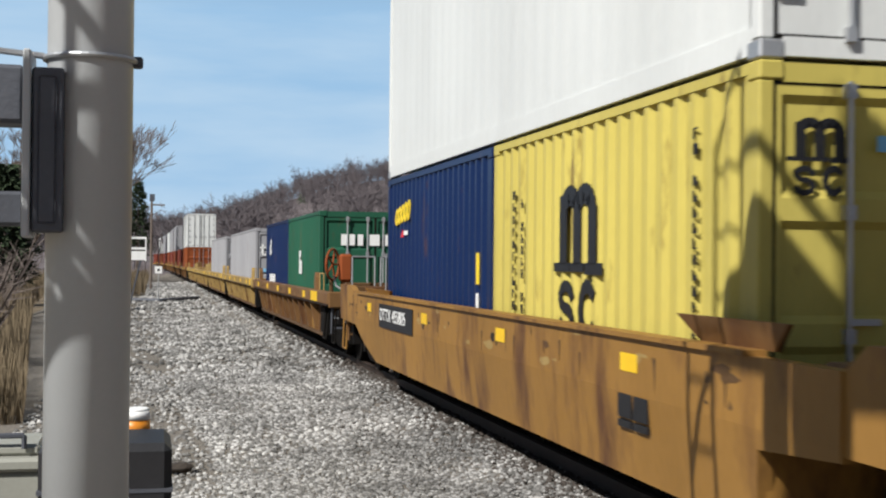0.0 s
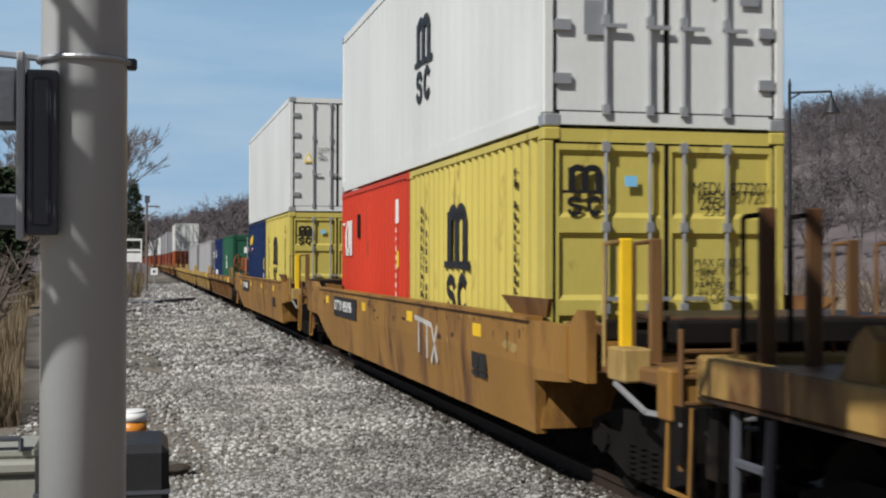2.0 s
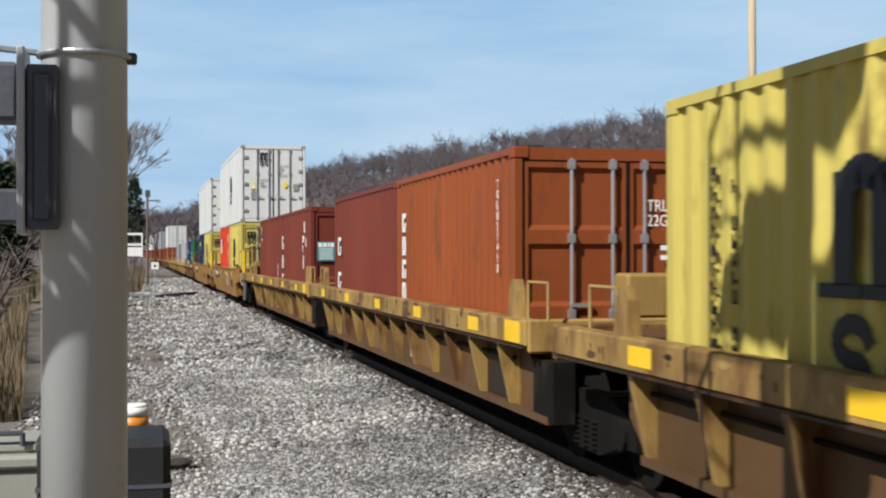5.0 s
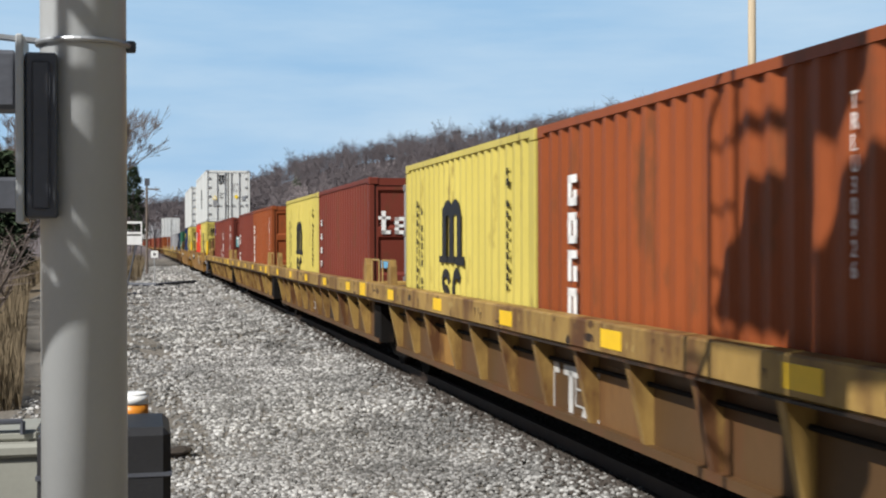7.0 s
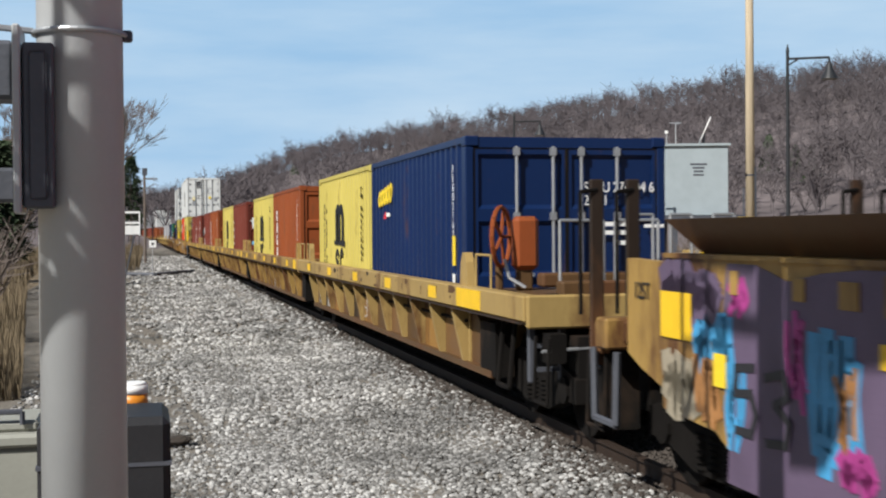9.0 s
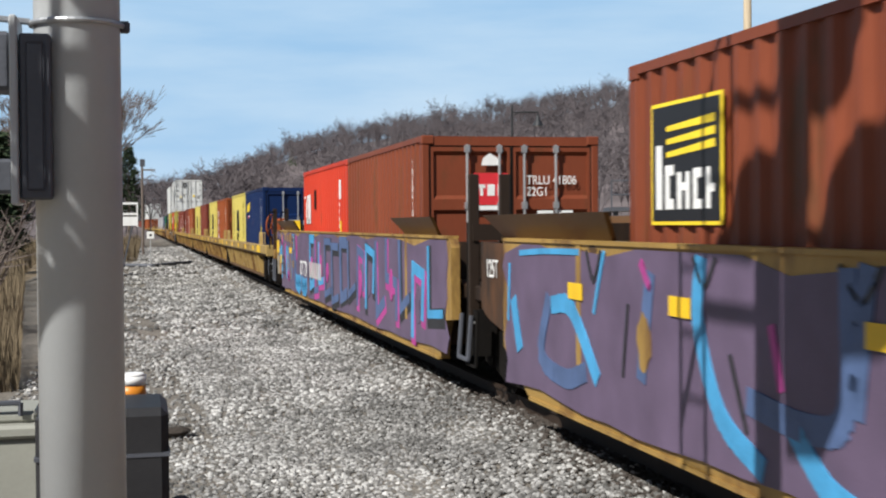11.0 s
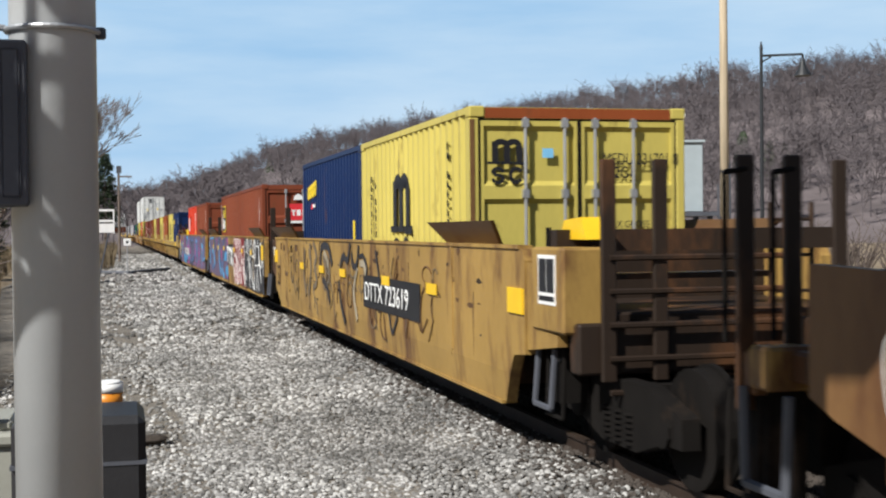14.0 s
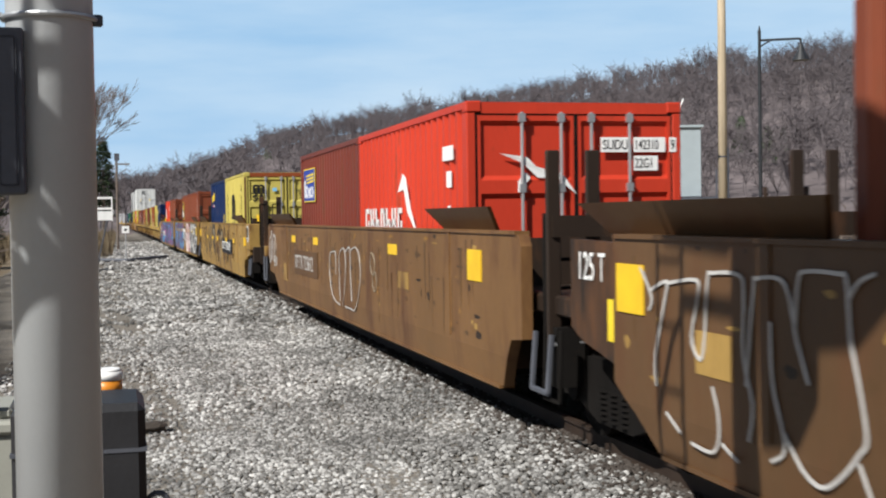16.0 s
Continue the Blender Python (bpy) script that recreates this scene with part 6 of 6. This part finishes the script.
# ---- plants ----
M["bark"] = mat("grey_brown_bark", (0.15, 0.12, 0.10), 0.95, vary=0.35, scale=2, bump=0.3)
M["twig"] = mat("bare_twigs", (0.125, 0.10, 0.088), 0.95, vary=0.3, scale=0.4)
M["far_twig"] = mat("far_bare_branches", (0.112, 0.096, 0.100), 0.95, vary=0.3, scale=0.03)
M["needle"] = mat("dark_evergreen_needles", (0.035, 0.055, 0.025), 0.9, vary=0.5, scale=1.5)
M["dry_grass"] = mat("dry_straw_grass", (0.17, 0.13, 0.08), 0.95, vary=0.35, scale=1.2)
M["hill_floor"] = mat("leaf_litter_slope", (0.135, 0.112, 0.112), 0.95, vary=0.45, scale=0.06, bscale=0.5, bump=0.5, stretch=(1, 1, 0.3))


def cone_into(V, F, p, q, r0, r1, n=3):
    d = (q - p)
    if d.length < 1e-6:
        return
    d.normalize()
    u = d.cross(Vector((0.3, 0.9, 0.2))).normalized()
    w = d.cross(u)
    b = len(V)
    for c, r in ((p, r0), (q, r1)):
        for k in range(n):
            a = k * math.tau / n
            V.append(tuple(c + (u * math.cos(a) + w * math.sin(a)) * r))
    for k in range(n):
        F.append((b + k, b + (k + 1) % n, b + n + (k + 1) % n, b + n + k))


def grow(V, F, p, d, length, r, depth, rng, spread, n, TV=None, TF=None):
    """Limbs that fork and thin out; the last ones go to the twig lists."""
    bend = Vector((rng.uniform(-1, 1), rng.uniform(-1, 1), rng.uniform(-.2, .6))) * 0.18
    m = p + d * length * 0.5
    e = m + (d + bend).normalized() * length * 0.5
    cone_into(V, F, p, m, r, r * 0.82, n)
    cone_into(V, F, m, e, r * 0.82, r * 0.62, n)
    if depth == 0:
        return
    for k in range(rng.choice((2, 3, 3) if depth > 2 else (3, 4))):
        side = Vector((rng.uniform(-1, 1), rng.uniform(-1, 1), rng.uniform(-.3, .5)))
        nd = (d + side * spread).normalized()
        base = p + (e - p) * rng.uniform(0.55, 1.0)
        last = depth <= 2 and TV is not None
        grow(TV if last else V, TF if last else F, base, nd, length * rng.uniform(.6, .82), max(0.017, r * rng.uniform(.42, .6)), depth - 1, rng, spread, 3 if depth < 4 else n, TV, TF)


def mesh_of(name, V, F, material, parent=None):
    me = bpy.data.meshes.new(name)
    me.from_pydata(V, [], F)
    me.materials.append(material)
    ob = new(name, me)
    ob.parent = parent
    return ob


def bare_tree(x, y, height, seed, label="tall bare deciduous tree with fine spreading twigs"):
    rng = random.Random(seed)
    t = thing("bare_tree", label, "tree", pose(x, y, -0.3), group="bare trees by the line")
    V, F, TV, TF = [], [], [], []
    p, d = Vector((0, 0, 0)), Vector((rng.uniform(-.06, .06), rng.uniform(-.06, .06), 1)).normalized()
    trunk = height * 0.30
    cone_into(V, F, p, p + d * trunk, height * 0.022, height * 0.016, 8)
    for k in range(5):
        side = Vector((math.cos(k * 1.26 + rng.random()), math.sin(k * 1.26 + rng.random()), 0)) * rng.uniform(.25, .75)
        grow(V, F, p + d * trunk * rng.uniform(.7, 1.0), (d + side).normalized(), height * rng.uniform(.20, .28), height * 0.011, 6, rng, 0.55, 5, TV, TF)
    mesh_of("trunk", V, F, M["bark"], t)
    mesh_of("crown", TV, TF, M["twig"], t)
    return t


def evergreen(x, y, height, radius, seed):
    rng = random.Random(seed)
    t = thing("evergreen_tree", "dark ragged evergreen with drooping boughs", "tree", pose(x, y, -0.3))
    V, F = [], []
    cone_into(V, F, Vector((0, 0, 0)), Vector((0, 0, height)), height * 0.02, 0.02, 7)
    mesh_of("trunk", V, F, M["bark"], t)
    V, F = [], []
    for k in range(900):
        h = rng.uniform(0.18, 1.0) ** 0.8
        r = radius * (1.04 - h) ** 0.7 * rng.uniform(0.35, 1.1) * (0.6 + 0.4 * math.sin(h * 23 + rng.random()) ** 2)
        a = rng.uniform(0, math.tau)
        c = Vector((math.cos(a) * r, math.sin(a) * r, h * height))
        for j in range(5):
            dd = Vector((math.cos(a) + rng.uniform(-.8, .8), math.sin(a) + rng.uniform(-.8, .8), rng.uniform(-.7, .25))).normalized() * rng.uniform(.25, .6)
            w = dd.cross(Vector((rng.uniform(-1, 1), rng.uniform(-1, 1), 1))).normalized() * 0.09
            b = len(V)
            V += [tuple(c - w), tuple(c + w), tuple(c + dd)]
            F.append((b, b + 1, b + 2))
    mesh_of("crown", V, F, M["needle"], t)
    return t


# ---- the wooded ridge across the river side ----
# outside the view the ridge is made up, a ring blocking low sky light
SKYLINE = ((180, 13.0), (60, 12.0), (24, 3.4), (8, 2.6), (2, 2.0), (-1, 2.1), (-3.5, 2.9), (-5.4, 3.7), (-8.4, 4.6), (-12.3, 5.3), (-16.1, 5.7), (-18.6, 6.1), (-23.5, 6.8), (-28.4, 7.4), (-32.3, 7.8), (-50, 8.6), (-75, 7.0), (-110, 11.0), (-180, 13.0))


def lerp_table(table, x):
    for (a, p), (b, q) in zip(table, table[1:]):
        if (a - x) * (b - x) <= 0:
            return p + (q - p) * (x - a) / (b - a)
    return table[-1][1]


def ridge_range(az):
    return 420 + max(0.0, min(az, 30) + 32) * 7.0


def hill_z(az, k):
    """Height of the slope: k from 0 at its foot to 1 on the ridge."""
    top = 2.07 + ridge_range(az) * math.tan(radians(lerp_table(SKYLINE, az))) - 11.5
    return -0.3 + max(2.0, top) * (k ** 1.25) + 1.8 * noise.noise(Vector((az * 0.35, k * 5, 1.7))) * k


def hill_place(az, k):
    r = 170 + (ridge_range(az) - 170) * k
    return Vector((-math.sin(radians(az)) * r, math.cos(radians(az)) * r, hill_z(az, k)))


bm = bmesh.new()
prev = None
for i in range(181):
    az = 180 - 2 * i
    row = [bm.verts.new(hill_place(az, k / 14)) for k in range(15)]
    far = hill_place(az, 1.0)
    row.append(bm.verts.new((far.x * 1.5, far.y * 1.5, -2)))
    if prev:
        for j in range(15):
            bm.faces.new((prev[j], prev[j + 1], row[j + 1], row[j]))
    prev = row
tagged(link("hillside", bm, M["hill_floor"], smooth=True), "brown leaf-strewn wooded hillside, added all round beyond the view", "hill", kind="structure")

# a few kinds of bare tree, each spread over the slope in one mesh
rng = random.Random(21)
V0, F0 = [], []
def blade_into(V, F, p, q, r, rng):
    """A thin tapering twig as one narrow leaf of a face."""
    w = (q - p).cross(Vector((rng.uniform(-1, 1), rng.uniform(-1, 1), rng.uniform(-.3, .3)))).normalized() * r
    b = len(V)
    V += [tuple(p - w), tuple(p + w), tuple(q + w * .4), tuple(q - w * .4)]
    F.append((b, b + 1, b + 2, b + 3))


def far_tree(rng):
    V, F = [], []
    fork = rng.uniform(.28, .42)
    cone_into(V, F, Vector((0, 0, -0.05)), Vector((0, 0, fork)), 0.010, 0.007, 3)
    for k in range(8):
        a, lean = rng.uniform(0, math.tau), rng.uniform(.1, .75)
        base = Vector((0, 0, fork * rng.uniform(.75, 1)))
        e = base + Vector((math.cos(a) * lean, math.sin(a) * lean, 1)).normalized() * rng.uniform(.3, .55)
        cone_into(V, F, base, e, 0.0060, 0.0028, 3)
        for j in range(6):
            s = base + (e - base) * rng.uniform(.3, 1)
            t = s + Vector((math.cos(a) * lean + rng.uniform(-.9, .9), math.sin(a) * lean + rng.uniform(-.9, .9), rng.uniform(.2, 1))).normalized() * rng.uniform(.10, .20)
            blade_into(V, F, s, t, 0.0048, rng)
            for i in range(2):
                u = s + (t - s) * rng.uniform(.4, 1)
                blade_into(V, F, u, u + Vector((rng.uniform(-1, 1), rng.uniform(-1, 1), rng.uniform(-.2, 1))).normalized() * rng.uniform(.06, .12), 0.0038, rng)
    quads = [f if len(f) == 4 else f + (f[-1],) for f in F]
    return V, quads
for kind in range(5):
    V, F = far_tree(rng)
    pl = []
    for k in range(620):
        az, kk = rng.uniform(12, -46), rng.uniform(0.02, 1.0) ** 0.75
        if rng.random() < 0.42:
            kk = rng.uniform(0.72, 1.0)
        p = hill_place(az, min(1.0, kk))
        pl.append((p.x, p.y, p.z - 0.5, rng.uniform(7.5, 12.0) + 4.5 * rng.random() ** 3, rng.uniform(0, 6.28), rng.uniform(.9, 1.15)))
    scatter_mesh("far_woods", V, F, pl, M["far_twig"], "bare grey-brown woods covering the ridge", "woods")
pl = []
Vn, Fn = [], []
r2 = random.Random(5)
for k in range(160):
    h = r2.uniform(.15, 1)
    a, r = r2.uniform(0, math.tau), .26 * (1.05 - h) * r2.uniform(.5, 1)
    c = Vector((math.cos(a) * r, math.sin(a) * r, h))
    b = len(Vn)
    Vn += [tuple(c + Vector((-.03, 0, .03))), tuple(c + Vector((.03, .02, .02))), tuple(c + Vector((math.cos(a) * .09, math.sin(a) * .09, -.07)))]
    Fn.append((b, b + 1, b + 2))
for az, kk, h in ((-6.5, .8, 8), (-19.5, 0.90, 9), (-27.5, .35, 9), (-28.6, .3, 8), (-29.3, .33, 7)):
    p = hill_place(az, kk)
    pl.append((p.x, p.y, p.z - .5, h, r2.random() * 6, 1))
scatter_mesh("far_evergreens", Vn, Fn, pl, M["needle"], "scattered dark evergreens on the ridge", "woods")

# ---- verge beside the line ----
bare_tree(-5.0, 118, 17.6, 3)
bare_tree(-6.4, 128, 17.0, 5)
bare_tree(-9.5, 150, 15, 4)
bare_tree(-9.0, 95, 10.5, 6)
bare_tree(-7.6, 74, 8.0, 8)
bare_tree(-13.5, 120, 14.0, 9)
bare_tree(-6.2, 205, 14.0, 10)
evergreen(-1.7, 150, 11.3, 2.5, 1)
evergreen(-6.8, 128, 9.5, 2.6, 2)
evergreen(-5.6, 52, 6.0, 1.6, 3)
evergreen(-8.2, 66, 7.4, 2.0, 4)
evergreen(-11.0, 110, 10.0, 2.8, 5)
grass_v = [(-.008, 0, 0), (.008, 0, 0), (.028, .0, .55), (.10, .02, 1.0)]
grass_f = [(0, 1, 2), (0, 2, 3)]
rg = np.random.RandomState(8)
ys = 17 + 125 * rg.rand(34000) ** 1.5
edge = -0.085 * ys - 0.15 + 0.035 * np.maximum(0, ys - 60)
edge = np.where(ys > 74, -0.4, edge)
xs = edge - np.abs(rg.randn(len(ys))) * (1.0 + ys * 0.05)
big = 1 + np.maximum(0, ys - 25) / 40
scatter_mesh("dry_grass", grass_v, grass_f, np.stack([xs, ys, np.full(len(ys), -0.12), rg.uniform(.35, .95, len(ys)) * np.minimum(big, 1.6), rg.uniform(0, 6.28, len(ys)), rg.uniform(.6, 1.1, len(ys))], 1), M["dry_grass"], "tall dry straw-coloured grass on the verge", "grass")
bV, bF = [], []
rb = random.Random(12)
for k in range(26):
    a = rb.uniform(0, math.tau)
    d = Vector((math.cos(a) * rb.uniform(.2, .9), math.sin(a) * rb.uniform(.2, .9), 1)).normalized()
    e = d * rb.uniform(.5, 1.0)
    cone_into(bV, bF, Vector((0, 0, 0)), e, .010, .004, 3)
    for j in range(4):
        b = e * rb.uniform(.4, 1)
        cone_into(bV, bF, b, b + Vector((rb.uniform(-1, 1), rb.uniform(-1, 1), rb.uniform(0, 1))).normalized() * rb.uniform(.12, .3), .005, .002, 3)
pl = [(-0.10 * y - rb.uniform(0.5, 6), y, -0.3, rb.uniform(1.2, 3.4), rb.uniform(0, 6.28), 1) for y in [rb.uniform(26, 150) for k in range(90)]]
pl += [(rb.uniform(9, 40), rb.uniform(25, 130), -0.3, rb.uniform(1.0, 3.2), rb.uniform(0, 6.28), 1) for k in range(150)]
scatter_mesh("brush", bV, bF, pl, M["twig"], "tangled leafless brush along the verge", "shrubs")

sign = thing("trackside_sign", "small white square sign on a thin post", "sign", pose(0.30, 66, 0))
part("post", rod(bmesh.new(), (0, 0, -0.1), (0, 0, 1.7), 0.03, n=8), M["steel"], sign)
part("panel", boxes((-0.18, 0.18, -0.05, -0.03, 1.38, 1.74), bevel=0.005), M["white"], sign)
part("symbol", boxes((-0.06, 0.06, -0.054, -0.05, 1.50, 1.62)), M["black"], sign)
frame_sign = thing("framed_board", "white framed board on slanting legs", "board", pose(-0.75, 62, 0))
for z in (2.05, 2.55, 3.05):
    part("rail_bar", boxes((-0.55, 0.45, -0.03, 0.03, z, z + (0.10 if z > 2.1 else 0.42))), M["white"], frame_sign)
for x in (-0.55, 0.40):
    part("upright", boxes((x, x + 0.06, -0.04, 0.04, 2.0, 3.15)), M["white"], frame_sign)
for x in (-0.4, 0.2):
    part("leg", pipe([(x, 0, 2.05), (x - 0.5, 0, -0.2)], 0.04), M["slate"], frame_sign)
pole = thing("line_pole", "thin dark trackside line pole", "utility pole", pose(-0.1, 92, 0))
part("shaft", rod(bmesh.new(), (0, 0, -0.3), (0, 0, 6.4), 0.10, 0.075, n=8), M["bark"], pole)
part("crossarm", boxes((-0.1, 0.9, -0.05, 0.05, 5.9, 6.0)), M["bark"], pole)
part("fixture", boxes((-0.15, 0.2, -0.1, 0.1, 6.2, 6.7)), M["slate"], pole)
pipe_line = thing("dark_ground_line", "thin dark line lying across the path", "pipe", pose(0, 0, 0))
pts = [(-4.0, 66.5, 0.05), (-1.0, 66, 0.06), (0.4, 65, 0.05), (1.4, 66.5, 0.08), (2.4, 68.5, 0.10)]
part("pipe", pipe(pts, 0.09, 8), M["slate"], pipe_line)

# ---- beyond the track ----
M["pole_wood"] = mat("pale_pole_timber", (0.44, 0.36, 0.25), 0.85, vary=0.3, scale=1.5, stretch=(6, 6, 0.4), bump=0.2)
M["lamp_black"] = mat("black_lamp_post_paint", (0.02, 0.022, 0.025), 0.5)
M["bungalow"] = mat("pale_grey_blue_bungalow_paint", (0.33, 0.38, 0.40), 0.5, vary=0.08)


def polar(angle, r, z=-0.3):
    a = radians(angle)
    return (math.sin(a) * r, math.cos(a) * r, z)


up = thing("utility_pole", "tall pale timber utility pole", "utility pole", pose(*polar(26.7, 45)))
part("shaft", rod(bmesh.new(), (0, 0, 0), (0, 0, 15), 0.17, 0.12, n=14), M["pole_wood"], up, smooth=True)
part("pole_band", rod(bmesh.new(), (0, 0, 4.2), (0, 0, 4.26), 0.165, n=14), M["slate"], up)
part("cable_guard", boxes((0.10, 0.16, -0.16, -0.10, 0, 4.5)), M["slate"], up)


def street_lamp(angle, r):
    c = thing("street_lamp", "black lamp post with a hanging bell shade", "street lamp", pose(*polar(angle, r), 0, 0, -angle), group="street lamps behind the track")
    part("post", rod(bmesh.new(), (0, 0, 0), (0, 0, 6.8), 0.06, 0.04, n=10), M["lamp_black"], c)
    part("finial", rod(bmesh.new(), (0, 0, 6.8), (0, 0, 6.98), 0.05, 0.01, n=8), M["lamp_black"], c)
    part("arm", pipe([(0, 0, 6.62), (1.0, 0, 6.62), (1.0, 0, 6.45)], 0.03), M["lamp_black"], c)
    part("brace", pipe([(0, 0, 6.45), (0.25, 0, 6.60)], 0.02), M["lamp_black"], c)
    sh = rod(bmesh.new(), (1.0, 0, 6.12), (1.0, 0, 6.30), 0.20, 0.10, n=16)
    rod(sh, (1.0, 0, 6.30), (1.0, 0, 6.48), 0.09, 0.05, n=12)
    rod(sh, (1.0, 0, 6.08), (1.0, 0, 6.12), 0.22, 0.20, n=16)
    part("shade", sh, M["lamp_black"], c, "bell-shaped lamp shade")
    return c


street_lamp(28.3, 33)
street_lamp(16.35, 49.5)
bg = thing("signal_bungalow", "pale grey equipment bungalow on a raised steel platform", "bungalow", pose(*polar(24.2, 45, 0), 0, 0, -16))
part("cabin", boxes((-1.05, 1.05, -1.2, 1.2, 2.55, 4.90), bevel=0.02), M["bungalow"], bg)
part("cabin_roof", boxes((-1.12, 1.12, -1.28, 1.28, 4.90, 4.98)), M["bungalow"], bg)
marks([(-.28, .28, .3, .36), (-.2, .2, .18, .24), (-.16, .16, .06, .12), (-.18, .18, -.06, 0)], (0.05, -1.203, 3.95), REAR, M["slate"], bg, "lettering_block")
part("deck", boxes((-2.9, 1.5, -1.8, 1.4, 2.40, 2.54)), M["slate"], bg)
for x in (-2.7, -0.8, 1.2):
    for y in (-1.6, 1.2):
        part("leg", boxes((x - 0.08, x + 0.08, y - 0.08, y + 0.08, -0.3, 2.4)), M["slate"], bg)
for x in (-2.85, -1.95, -1.2, 1.45):
    part("rail_post", boxes((x - 0.025, x + 0.025, -1.78, -1.73, 2.54, 3.45)), M["slate"], bg)
for z in (2.95, 3.42):
    part("guard_rail", pipe([(-2.85, -1.75, z), (-1.15, -1.75, z)], 0.025), M["slate"], bg)
part("stair", pipe([(1.4, -1.75, 2.5), (2.6, -1.75, 0.2)], 0.06), M["slate"], bg)
part("side_unit", boxes((-1.75, -1.07, -0.6, 0.6, 2.7, 4.5), bevel=0.03), M["steel"], bg, "bare metal cooling unit")
dish = rod(bmesh.new(), (-0.02, 0, 0), (0.02, 0, 0), 0.52, n=28)
dish.transform(Matrix.Translation((0.35, -0.6, 5.45)) @ Matrix.Rotation(radians(-7), 4, "Z") @ Matrix.Rotation(radians(24), 4, "Y"))
part("dish", dish, M["white"], bg, "white satellite dish seen edge on")
part("dish_mount", pipe([(0.3, -0.6, 4.95), (0.35, -0.6, 5.4)], 0.04), M["slate"], bg)
part("antenna", pipe([(-1.0, -1.1, 4.95), (-1.0, -1.1, 5.35)], 0.025), M["steel"], bg)
part("antenna_ball", rod(bmesh.new(), (-1.0, -1.1, 5.33), (-1.0, -1.1, 5.43), 0.06, n=10), M["white"], bg)
part("air_sensor", pipe([(-0.55, 0, 5.0), (-0.55, 0, 5.75), (-0.35, 0, 5.78), (-0.75, 0, 5.78)], 0.02), M["steel"], bg)


def motions():
    steps = [k * 0.5 for k in range(33)]
    for ob, middle, m in MOVING:
        walk(ob, [(t, track_pose(middle + travelled(t)) @ m) for t in steps])


motions()
